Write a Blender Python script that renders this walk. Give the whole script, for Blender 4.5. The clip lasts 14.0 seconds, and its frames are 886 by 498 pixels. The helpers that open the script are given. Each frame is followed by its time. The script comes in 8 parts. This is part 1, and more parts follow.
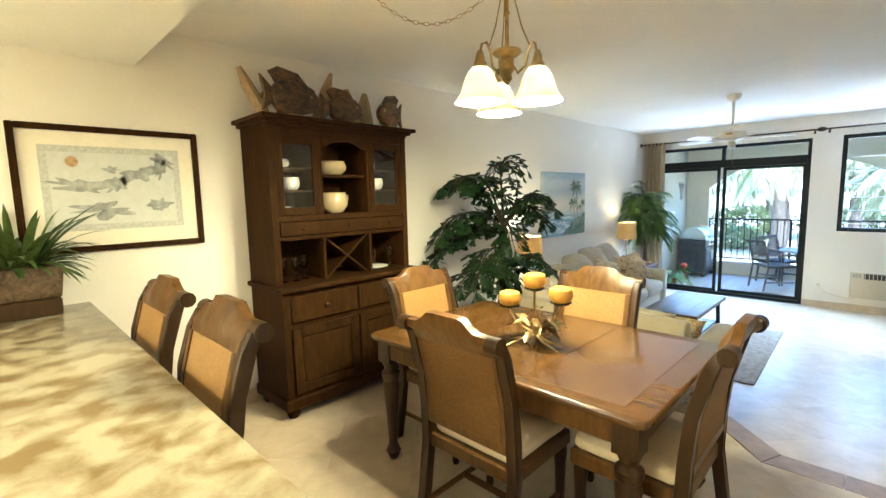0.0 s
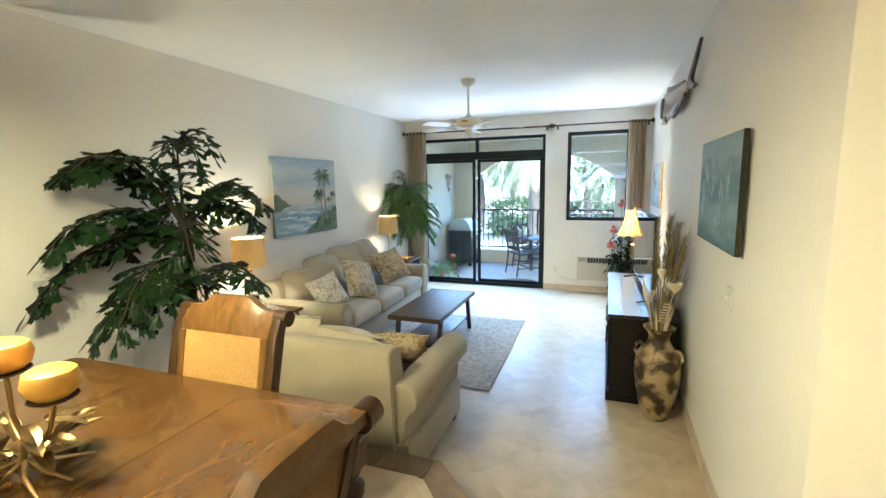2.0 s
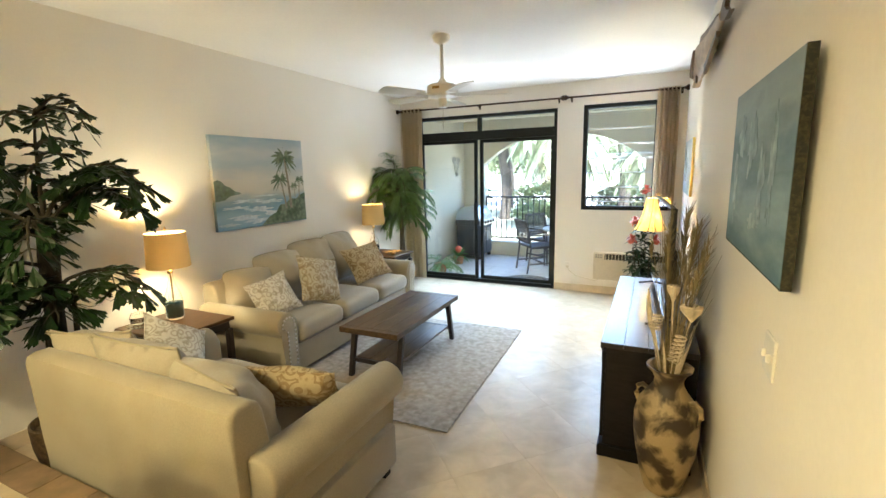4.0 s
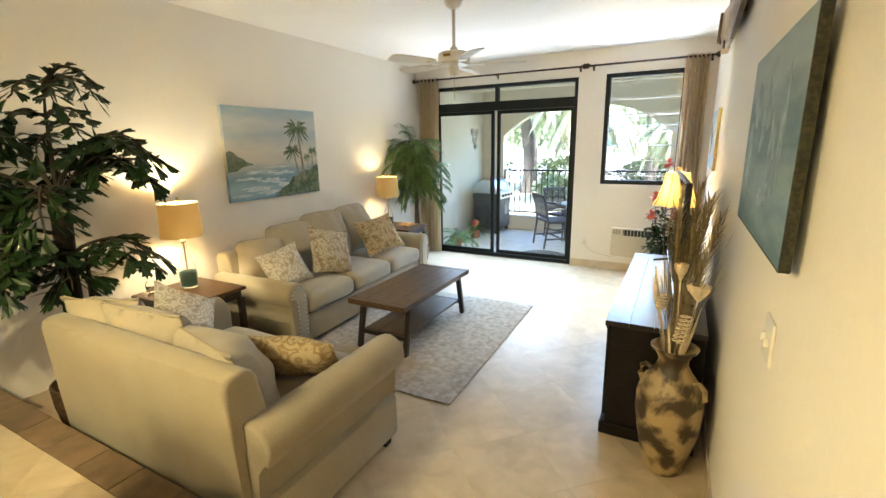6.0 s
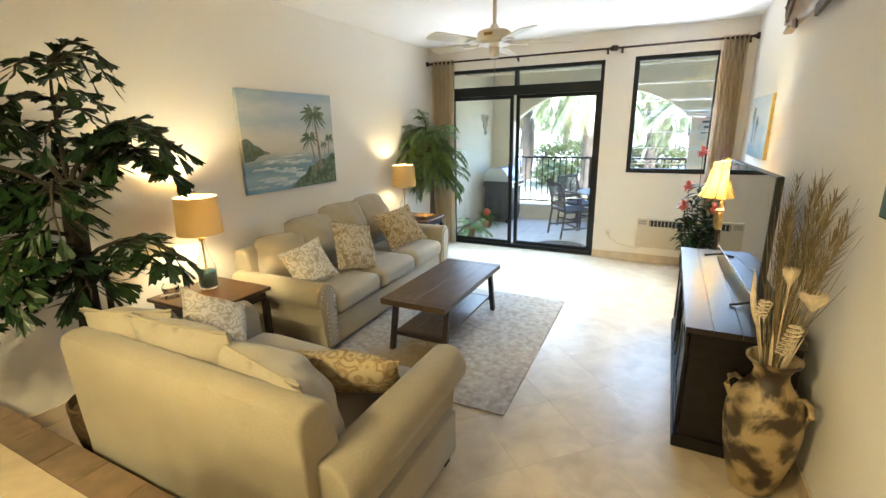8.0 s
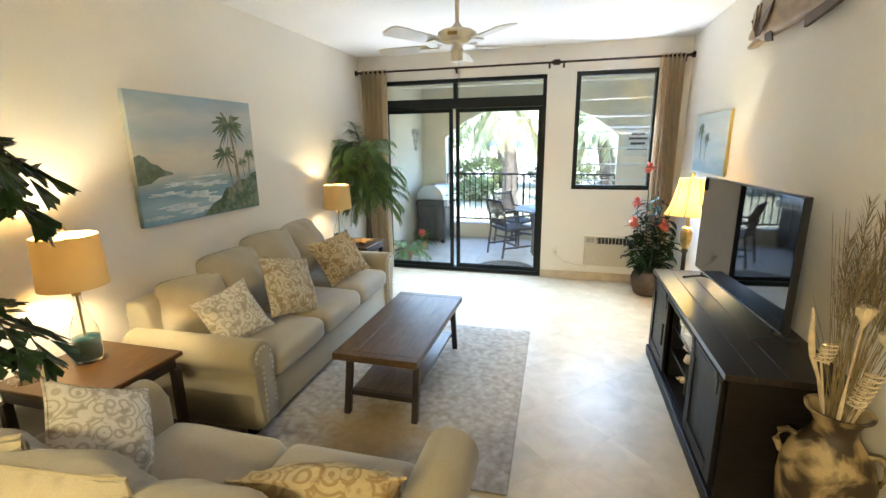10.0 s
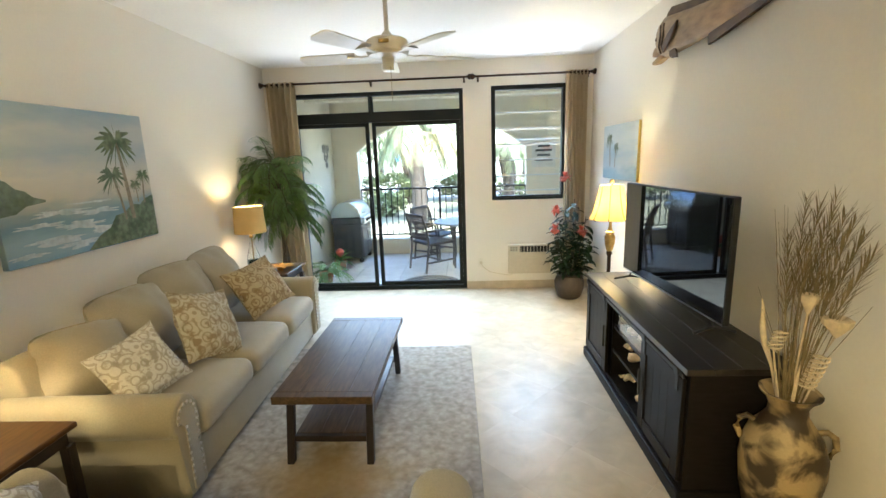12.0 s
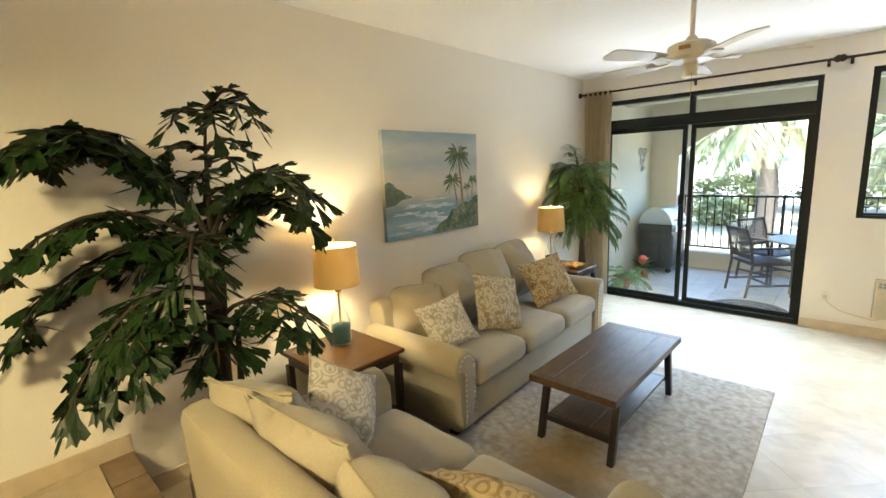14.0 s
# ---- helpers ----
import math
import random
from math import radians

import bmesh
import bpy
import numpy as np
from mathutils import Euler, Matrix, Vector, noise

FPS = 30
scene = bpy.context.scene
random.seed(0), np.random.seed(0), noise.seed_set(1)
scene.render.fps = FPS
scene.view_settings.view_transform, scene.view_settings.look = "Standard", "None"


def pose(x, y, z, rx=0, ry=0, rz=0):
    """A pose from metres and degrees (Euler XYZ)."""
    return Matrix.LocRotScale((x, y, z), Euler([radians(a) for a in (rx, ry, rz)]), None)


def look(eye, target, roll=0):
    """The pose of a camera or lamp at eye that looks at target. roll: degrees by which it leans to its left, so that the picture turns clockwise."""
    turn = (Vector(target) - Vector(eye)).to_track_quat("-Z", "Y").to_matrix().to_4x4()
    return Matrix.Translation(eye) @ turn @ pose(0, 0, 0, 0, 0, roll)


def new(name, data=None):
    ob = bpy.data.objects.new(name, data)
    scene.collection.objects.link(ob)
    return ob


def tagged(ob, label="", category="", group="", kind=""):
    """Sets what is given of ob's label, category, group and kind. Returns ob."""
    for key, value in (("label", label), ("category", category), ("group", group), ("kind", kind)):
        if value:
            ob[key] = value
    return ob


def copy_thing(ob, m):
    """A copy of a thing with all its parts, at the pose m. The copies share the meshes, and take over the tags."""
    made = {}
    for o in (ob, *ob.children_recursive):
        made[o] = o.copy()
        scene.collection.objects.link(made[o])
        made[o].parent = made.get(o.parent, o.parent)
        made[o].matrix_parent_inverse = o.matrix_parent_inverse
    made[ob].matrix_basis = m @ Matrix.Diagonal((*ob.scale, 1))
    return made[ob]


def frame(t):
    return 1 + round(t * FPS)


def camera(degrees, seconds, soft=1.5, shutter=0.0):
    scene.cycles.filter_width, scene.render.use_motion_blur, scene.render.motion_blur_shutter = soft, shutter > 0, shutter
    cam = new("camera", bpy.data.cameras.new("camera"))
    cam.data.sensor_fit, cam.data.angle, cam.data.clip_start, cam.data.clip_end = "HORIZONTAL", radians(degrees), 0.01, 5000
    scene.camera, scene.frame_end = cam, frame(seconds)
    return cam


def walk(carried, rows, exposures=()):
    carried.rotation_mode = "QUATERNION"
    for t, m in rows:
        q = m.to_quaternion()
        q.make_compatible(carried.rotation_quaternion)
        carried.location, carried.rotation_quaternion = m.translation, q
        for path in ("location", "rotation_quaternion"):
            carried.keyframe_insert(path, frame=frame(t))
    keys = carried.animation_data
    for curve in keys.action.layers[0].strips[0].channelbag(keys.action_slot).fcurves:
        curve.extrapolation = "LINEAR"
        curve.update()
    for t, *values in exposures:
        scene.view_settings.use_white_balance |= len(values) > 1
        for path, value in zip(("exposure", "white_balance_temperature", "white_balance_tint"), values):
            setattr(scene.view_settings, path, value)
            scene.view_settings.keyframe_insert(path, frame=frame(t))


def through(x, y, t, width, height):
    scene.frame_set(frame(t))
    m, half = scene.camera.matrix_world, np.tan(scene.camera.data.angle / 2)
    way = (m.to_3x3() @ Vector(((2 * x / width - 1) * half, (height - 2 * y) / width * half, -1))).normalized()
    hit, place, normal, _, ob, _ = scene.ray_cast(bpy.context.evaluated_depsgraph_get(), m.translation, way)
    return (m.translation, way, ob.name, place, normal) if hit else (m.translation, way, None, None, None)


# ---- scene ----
cam = camera(89.6, 14.0)
PATH = [
    (0, (0.144, 0.055, 1.74), (-1.248, 1.472, 1.505), -1.3),
    (0.5, (0.21, 0.39, 1.731), (-1.091, 1.893, 1.506), -1.1),
    (1, (0.266, 0.689, 1.722), (-0.89, 2.303, 1.479), -0.9),
    (1.5, (0.239, 0.988, 1.726), (-0.586, 2.792, 1.468), -0.7),
    (2, (0.302, 1.276, 1.713), (-0.381, 3.133, 1.424), -0.9),
    (4.5, (0.591, 2.368, 1.668), (-0.345, 4.098, 1.305), -1.3),
    (5, (0.62, 2.362, 1.683), (-0.401, 4.041, 1.311), -1.3),
    (5.5, (0.637, 2.37, 1.685), (-0.349, 4.061, 1.272), -1.1),
    (6, (0.636, 2.382, 1.662), (-0.279, 4.1, 1.202), -1.0),
    (6.5, (0.64, 2.395, 1.662), (-0.268, 4.106, 1.165), -1.1),
    (7, (0.538, 2.353, 1.695), (-0.389, 4.044, 1.168), -1.0),
    (9.5, (-0.287, 2.743, 1.667), (-0.902, 4.585, 1.188), -0.7),
    (10, (-0.359, 2.835, 1.679), (-0.874, 4.712, 1.218), -0.7),
    (10.5, (-0.429, 2.88, 1.678), (-0.847, 4.788, 1.249), -1.2),
    (11, (-0.543, 2.923, 1.671), (-0.815, 4.859, 1.251), -1.8),
    (11.5, (-0.61, 2.95, 1.662), (-0.79, 4.899, 1.248), -2.0),
    (12, (-0.622, 2.951, 1.664), (-0.726, 4.907, 1.26), -2.0),
    (12.5, (-0.631, 2.93, 1.673), (-0.722, 4.894, 1.304), -1.5),
    (13, (-0.582, 2.914, 1.671), (-1.0, 4.84, 1.329), -1.7),
    (13.5, (-0.423, 2.891, 1.699), (-1.411, 4.594, 1.351), -2.0),
    (14, (-0.277, 2.834, 1.72), (-1.625, 4.268, 1.365), -2.2),
]
EXPOSURE = [(0.0, 3.94, 4500, 11), (1.5, 3.78, 4450, 10), (2.0, 3.76, 4500, 10), (4.5, 3.77, 5300, 13), (7.0, 3.83, 5350, 13), (9.5, 3.78, 5250, 13), (12.5, 3.68, 5300, 12), (14.0, 3.7, 5450, 12)]
walk(cam, [(t, look(eye, target, roll)) for t, eye, target, roll in PATH], EXPOSURE)

# ---- world and light ----
world = bpy.data.worlds.new("world")
scene.world = world
world.use_nodes = True
wn = world.node_tree
sky = wn.nodes.new("ShaderNodeTexSky")
sky.sky_type, sky.sun_disc = "NISHITA", False
sky.sun_elevation, sky.sun_rotation = radians(52), radians(150)
wn.links.new(sky.outputs[0], wn.nodes["Background"].inputs[0])
wn.nodes["Background"].inputs[1].default_value = 0.15
sun = new("sun", bpy.data.lights.new("sun", "SUN"))
sun.data.energy, sun.data.angle, sun.data.color = 2.5, radians(0.6), (1.0, 0.95, 0.86)
sun.matrix_world = look((20, -30, 45), (0, 0, 0))


def area(name, where, target, sx, sy, watts, colour):
    ob = new(name, bpy.data.lights.new(name, "AREA"))
    ob.data.shape, ob.data.size, ob.data.size_y = "RECTANGLE", sx, sy
    ob.data.energy, ob.data.color = watts, colour
    ob.matrix_world = look(where, target)
    return ob


def bulb(name, where, watts, colour, radius=0.03):
    ob = new(name, bpy.data.lights.new(name, "POINT"))
    ob.data.energy, ob.data.color, ob.data.shadow_soft_size = watts, colour, radius
    ob.location = where
    return ob


WARM = (1.0, 0.74, 0.29)
DAY = (0.7, 0.87, 1.0)
# daylight in the two openings: the sky's light slants down, the light off the sunlit ground slants up
for name, x, z, w, h, down, up in (("door", -1.67, 1.2, 2.0, 2.2, 4.4, 1.5), ("window", 0.155, 1.8, 0.8, 1.25, 2.1, 0.75)):
    for part_name, tilt, watts, tint in (("sky", -1.45, down, DAY), ("ground", 1.45, up, (1.0, 0.97, 0.9))):
        lamp = area(f"{name}_{part_name}_light", (x, 8.60, z), (x, 7.60, z + tilt), w, h * 0.46, watts, tint)
        lamp.data.spread = radians(98)
# kitchen ceiling light, out of view; fill light added at the entrance
area("kitchen_ceiling_light", (-1.4, -2.1, 2.5), (-1.4, -2.1, 0), 1.4, 0.6, 17.0, (1.0, 0.75, 0.3))
area("entrance_fill_light", (1.9, 0.8, 2.72), (1.9, 0.8, 0), 0.5, 0.5, 1.3, (1.0, 0.84, 0.5))

# ---- materials ----
MATS = {}


def mat(name, colour, rough=0.6, metal=0.0, grain=0.0, scale=20.0, blotch=0.0, bscale=2.0, bump=0.0, second=None, stretch=(1, 1, 1), coat=0.0, vary=0.0, sheen=0.0, transmission=0.0, emit=None, strength=0.0, distort=0.0, sub=0.0, spec=0.5):
    """A surface with fine grain, broad blotches towards a second colour, relief, and a shift from object to object."""
    if name in MATS:
        return MATS[name]
    m = bpy.data.materials.new(name)
    m.use_nodes = True
    t, b = m.node_tree, m.node_tree.nodes["Principled BSDF"]
    L = t.links.new
    c = (*colour, 1)
    b.inputs["Roughness"].default_value, b.inputs["Metallic"].default_value = rough, metal
    b.inputs["Coat Weight"].default_value, b.inputs["Sheen Weight"].default_value = coat, sheen
    b.inputs["Transmission Weight"].default_value = transmission
    b.inputs["Base Color"].default_value = c
    b.inputs["Specular IOR Level"].default_value = spec
    if sub:
        b.inputs["Subsurface Weight"].default_value, b.inputs["Subsurface Scale"].default_value = sub, 0.02
    if emit:
        b.inputs["Emission Color"].default_value, b.inputs["Emission Strength"].default_value = (*emit, 1), strength
    co = t.nodes.new("ShaderNodeTexCoord")
    mp = t.nodes.new("ShaderNodeMapping")
    mp.inputs["Scale"].default_value = stretch
    L(co.outputs["Object"], mp.inputs["Vector"])
    vec = mp.outputs["Vector"]
    if vary:
        oi = t.nodes.new("ShaderNodeObjectInfo")
        ad = t.nodes.new("ShaderNodeVectorMath")
        ad.operation = "ADD"
        mu = t.nodes.new("ShaderNodeMath")
        mu.operation, mu.inputs[1].default_value = "MULTIPLY", 37.0
        L(oi.outputs["Random"], mu.inputs[0])
        L(mp.outputs["Vector"], ad.inputs[0])
        L(mu.outputs[0], ad.inputs[1])
        vec = ad.outputs[0]

    def tex(sc, detail):
        n = t.nodes.new("ShaderNodeTexNoise")
        n.inputs["Scale"].default_value, n.inputs["Detail"].default_value, n.inputs["Distortion"].default_value = sc, detail, distort
        L(vec, n.inputs["Vector"])
        return n.outputs["Fac"]

    col = None
    if blotch:
        r = t.nodes.new("ShaderNodeMapRange")
        r.inputs[1].default_value, r.inputs[2].default_value, r.inputs[4].default_value = 0.36, 0.66, blotch
        L(tex(bscale, 4), r.inputs[0])
        mx = t.nodes.new("ShaderNodeMix")
        mx.data_type = "RGBA"
        mx.inputs["A"].default_value = c
        mx.inputs["B"].default_value = (*(second or [v * 0.6 for v in colour]), 1)
        L(r.outputs[0], mx.inputs["Factor"])
        col = mx.outputs["Result"]
    if grain or vary:
        hs = t.nodes.new("ShaderNodeHueSaturation")
        if col:
            L(col, hs.inputs["Color"])
        else:
            hs.inputs["Color"].default_value = c
        r = t.nodes.new("ShaderNodeMapRange")
        r.inputs[1].default_value, r.inputs[2].default_value = 0.3, 0.7
        r.inputs[3].default_value, r.inputs[4].default_value = 1 - grain, 1 + grain
        L(tex(scale, 6), r.inputs[0])
        val = r.outputs[0]
        if vary:
            v2 = t.nodes.new("ShaderNodeMapRange")
            v2.inputs[3].default_value, v2.inputs[4].default_value = 1 - vary, 1 + vary
            L(oi.outputs["Random"], v2.inputs[0])
            m2 = t.nodes.new("ShaderNodeMath")
            m2.operation = "MULTIPLY"
            L(val, m2.inputs[0])
            L(v2.outputs[0], m2.inputs[1])
            val = m2.outputs[0]
        L(val, hs.inputs["Value"])
        col = hs.outputs["Color"]
    if col:
        L(col, b.inputs["Base Color"])
    if bump:
        bp = t.nodes.new("ShaderNodeBump")
        bp.inputs["Strength"].default_value, bp.inputs["Distance"].default_value = min(1.0, bump), 0.004
        L(tex(scale * 1.7, 5), bp.inputs["Height"])
        L(bp.outputs[0], b.inputs["Normal"])
    MATS[name] = m
    return m


WALL = mat("wall_paint", (0.80, 0.755, 0.675), 0.75, grain=0.015, scale=60, blotch=0.25, bscale=0.8, second=(0.775, 0.72, 0.63), bump=0.12)
CEIL = mat("ceiling_paint", (0.85, 0.83, 0.79), 0.85, grain=0.02, scale=45, blotch=0.35, bscale=1.2, second=(0.76, 0.735, 0.69), bump=0.3)
TILE = mat("travertine", (0.50, 0.415, 0.285), 0.36, grain=0.1, scale=7, blotch=0.75, bscale=4.5, second=(0.42, 0.335, 0.22), bump=0.03, spec=0.2, vary=0.008, distort=0.6)
GROUT = mat("grout", (0.50, 0.42, 0.30), 0.9, grain=0.1)
DARK_TILE = mat("slate_tile", (0.20, 0.135, 0.075), 0.4, grain=0.2, scale=14, blotch=0.6, bscale=5, second=(0.12, 0.085, 0.05), bump=0.15, vary=0.22)
BASE = mat("travertine_skirting", (0.62, 0.51, 0.36), 0.4, grain=0.1, scale=9, blotch=0.5, bscale=3, vary=0.04)
FRAME = mat("dark_frame", (0.007, 0.0095, 0.009), 0.45, grain=0.15, scale=30, spec=0.25)
GLASS = mat("glass", (0.97, 0.99, 0.98), 0.0, transmission=1.0)
FABRIC = mat("beige_fabric", (0.31, 0.264, 0.175), 0.9, grain=0.09, scale=160, blotch=0.3, bscale=5, second=(0.25, 0.2, 0.115), bump=0.3, sheen=0.2)
FABRIC2 = mat("beige_fabric_cushion", (0.34, 0.295, 0.215), 0.9, grain=0.08, scale=160, blotch=0.3, bscale=6, second=(0.28, 0.235, 0.155), bump=0.3, sheen=0.2)
TABLE_WOOD = mat("honey_wood", (0.085, 0.04, 0.006), 0.24, grain=0.25, scale=9, blotch=0.6, bscale=2.5, second=(0.05, 0.022, 0.004), stretch=(1, 7, 7), vary=0.05, spec=0.45)
HUTCH_WOOD = mat("dark_walnut", (0.03, 0.0132, 0.0022), 0.6, grain=0.3, scale=8, blotch=0.5, bscale=3, second=(0.016, 0.0075, 0.0025), stretch=(6, 6, 1), vary=0.06, spec=0.04, bump=0.05)
BLACK_WOOD = mat("black_wood", (0.009, 0.0075, 0.007), 0.45, grain=0.3, scale=14, stretch=(1, 5, 5), bump=0.08, vary=0.1, spec=0.16)
CANE = mat("woven_cane", (0.24, 0.135, 0.028), 0.45, grain=0.22, scale=120, blotch=0.4, bscale=6, second=(0.3, 0.17, 0.04), bump=0.5)
CHAIR_WOOD = mat("chestnut_wood", (0.095, 0.047, 0.008), 0.32, grain=0.28, scale=9, blotch=0.5, bscale=5, second=(0.055, 0.025, 0.006), stretch=(5, 5, 1), spec=0.25, vary=0.06)
DARK_CHAIR = mat("dark_chestnut_wood", (0.036, 0.018, 0.005), 0.32, grain=0.3, scale=9, blotch=0.5, bscale=5, second=(0.02, 0.009, 0.003), stretch=(5, 5, 1), spec=0.3, vary=0.06)
CREAM = mat("cream_upholstery", (0.62, 0.52, 0.35), 0.85, grain=0.07, scale=140, blotch=0.3, bscale=6, bump=0.2, sheen=0.2)
BRASS = mat("aged_brass", (0.36, 0.26, 0.1), 0.38, 1.0, grain=0.25, scale=25, blotch=0.5, bscale=9, second=(0.2, 0.13, 0.05))
BRONZE = mat("dark_bronze", (0.045, 0.028, 0.016), 0.45, 0.7, grain=0.3, scale=30)
IRON = mat("black_iron", (0.02, 0.02, 0.021), 0.5, 0.3, grain=0.2, scale=40, bump=0.1)
PORCELAIN = mat("cream_porcelain", (0.46, 0.37, 0.2), 0.25, grain=0.06, scale=30, coat=0.4)
WHITE_GLAZE = mat("white_ceramic", (0.78, 0.75, 0.68), 0.3, grain=0.04, scale=30, coat=0.3)
CARVED = mat("carved_wood", (0.13, 0.065, 0.018), 0.5, grain=0.3, scale=18, blotch=1.0, bscale=6, second=(0.018, 0.009, 0.004), stretch=(1, 2.2, 4), bump=0.2, distort=1.2, vary=0.1)
DRIFT = mat("pale_driftwood", (0.36, 0.25, 0.11), 0.7, grain=0.2, scale=14, blotch=0.5, bscale=6, second=(0.26, 0.18, 0.1), stretch=(4, 4, 1), bump=0.2)
WAX = mat("yellow_wax", (0.56, 0.33, 0.012), 0.45, grain=0.08, scale=12, blotch=0.5, bscale=14, second=(0.5, 0.24, 0.01), sub=0.1)
LEAF = mat("deep_green_leaf", (0.006, 0.017, 0.004), 0.42, grain=0.35, scale=30, blotch=0.6, bscale=4, second=(0.017, 0.04, 0.006), spec=0.25)
PALM_LEAF = mat("palm_leaf", (0.065, 0.13, 0.022), 0.45, grain=0.3, scale=30, blotch=0.7, bscale=5, second=(0.17, 0.25, 0.05))
BRIGHT_LEAF = mat("bright_leaf", (0.09, 0.2, 0.03), 0.5, grain=0.3, scale=30, blotch=0.5, bscale=8, second=(0.2, 0.33, 0.07))
TREE_BARK = mat("dark_stem_bark", (0.03, 0.024, 0.013), 0.85, grain=0.35, scale=25, blotch=0.5, bscale=12, second=(0.02, 0.022, 0.01), stretch=(3, 3, 1), bump=0.5)
BARK = mat("brown_bark", (0.07, 0.052, 0.033), 0.85, grain=0.35, scale=25, blotch=0.5, bscale=12, second=(0.035, 0.032, 0.02), stretch=(3, 3, 1), bump=0.6)
WICKER = mat("dark_wicker", (0.06, 0.038, 0.018), 0.6, grain=0.5, scale=60, blotch=0.6, bscale=25, second=(0.14, 0.09, 0.04), bump=0.6)
RED_PETAL = mat("red_petal", (0.58, 0.09, 0.05), 0.5, grain=0.2, scale=40, blotch=0.5, bscale=10, second=(0.7, 0.24, 0.14))
WHITE_PAINT = mat("white_enamel", (0.76, 0.72, 0.63), 0.35, grain=0.03, scale=30, coat=0.2)
PLASTIC = mat("almond_plastic", (0.62, 0.56, 0.44), 0.45, grain=0.04, scale=30)
GREY_PLASTIC = mat("grey_plastic", (0.2, 0.19, 0.17), 0.5, grain=0.08, scale=30)
GLOSS_BLACK = mat("glossy_black_screen", (0.006, 0.006, 0.008), 0.02, grain=0.02, scale=10, spec=0.9)
BLACK_PLASTIC = mat("black_plastic", (0.012, 0.012, 0.013), 0.4, grain=0.1, scale=30)
NAIL = mat("nickel_nail", (0.55, 0.5, 0.42), 0.3, 1.0, grain=0.1, scale=30)
TEAL = mat("teal_glass", (0.01, 0.075, 0.08), 0.06, transmission=0.4, grain=0.15, scale=12, blotch=0.5, bscale=9, second=(0.02, 0.08, 0.16))
PAPER = mat("cream_mat_board", (0.74, 0.68, 0.55), 0.8, grain=0.03, scale=40)
CHART = mat("chart_paper", (0.56, 0.56, 0.52), 0.8, grain=0.06, scale=22, blotch=0.4, bscale=5, second=(0.5, 0.51, 0.5))
CHART_LAND = mat("chart_land", (0.27, 0.28, 0.28), 0.85, grain=0.3, scale=30, blotch=0.6, bscale=18, second=(0.42, 0.41, 0.37))
CHART_SEAL = mat("chart_seal", (0.42, 0.28, 0.12), 0.85, grain=0.3, scale=60)
STEEL = mat("stainless_steel", (0.58, 0.58, 0.57), 0.28, 1.0, grain=0.08, scale=18, stretch=(1, 8, 8))
SHELL = mat("sea_shell", (0.6, 0.47, 0.33), 0.4, grain=0.3, scale=40, blotch=0.5, bscale=20, second=(0.74, 0.68, 0.58), coat=0.2)
REED = mat("dried_reed", (0.22, 0.17, 0.08), 0.8, grain=0.3, scale=30, blotch=0.5, bscale=8, second=(0.16, 0.13, 0.065))
PALE_REED = mat("bleached_reed", (0.66, 0.55, 0.37), 0.75, grain=0.2, scale=30, blotch=0.4, bscale=8, second=(0.5, 0.4, 0.26))
RATTAN = mat("grey_rattan", (0.10, 0.085, 0.075), 0.6, grain=0.3, scale=50, bump=0.3, vary=0.08)
STUCCO = mat("cream_stucco", (0.74, 0.67, 0.51), 0.9, grain=0.05, scale=50, blotch=0.3, bscale=1.5, second=(0.68, 0.6, 0.44), bump=0.5)
TERRA = mat("terracotta", (0.4, 0.17, 0.08), 0.75, grain=0.15, scale=20)
GRASS = mat("lawn_grass", (0.22, 0.21, 0.11), 0.95, grain=0.3, scale=16, blotch=0.7, bscale=0.5, second=(0.33, 0.29, 0.18), bump=0.6)
PATH_CONCRETE = mat("pale_concrete", (0.5, 0.46, 0.4), 0.9, grain=0.1, scale=8, blotch=0.4, bscale=1.0)
HEDGE = mat("hedge_leaf", (0.15, 0.18, 0.075), 0.6, grain=0.4, scale=18, blotch=0.6, bscale=1.5, second=(0.24, 0.26, 0.12))
BLUE_CLOTH = mat("blue_canvas", (0.05, 0.2, 0.42), 0.8, grain=0.08, scale=30)


def shade_mat(name, colour, through, glow=0.0):
    """A thin cloth or opal glass that lets the bulb's light through."""
    m = bpy.data.materials.new(name)
    m.use_nodes = True
    t = m.node_tree
    out = t.nodes["Material Output"]
    t.nodes.remove(t.nodes["Principled BSDF"])
    d, tr, mx = t.nodes.new("ShaderNodeBsdfDiffuse"), t.nodes.new("ShaderNodeBsdfTranslucent"), t.nodes.new("ShaderNodeMixShader")
    no = t.nodes.new("ShaderNodeTexNoise")
    no.inputs["Scale"].default_value = 90
    r = t.nodes.new("ShaderNodeMix")
    r.data_type = "RGBA"
    r.inputs["A"].default_value, r.inputs["B"].default_value = (*[c * 0.93 for c in colour], 1), (*[min(1, c * 1.05) for c in colour], 1)
    t.links.new(no.outputs["Fac"], r.inputs["Factor"])
    t.links.new(r.outputs["Result"], d.inputs[0])
    t.links.new(r.outputs["Result"], tr.inputs[0])
    mx.inputs[0].default_value = through
    t.links.new(d.outputs[0], mx.inputs[1])
    t.links.new(tr.outputs[0], mx.inputs[2])
    t.links.new(mx.outputs[0], out.inputs[0])
    return m


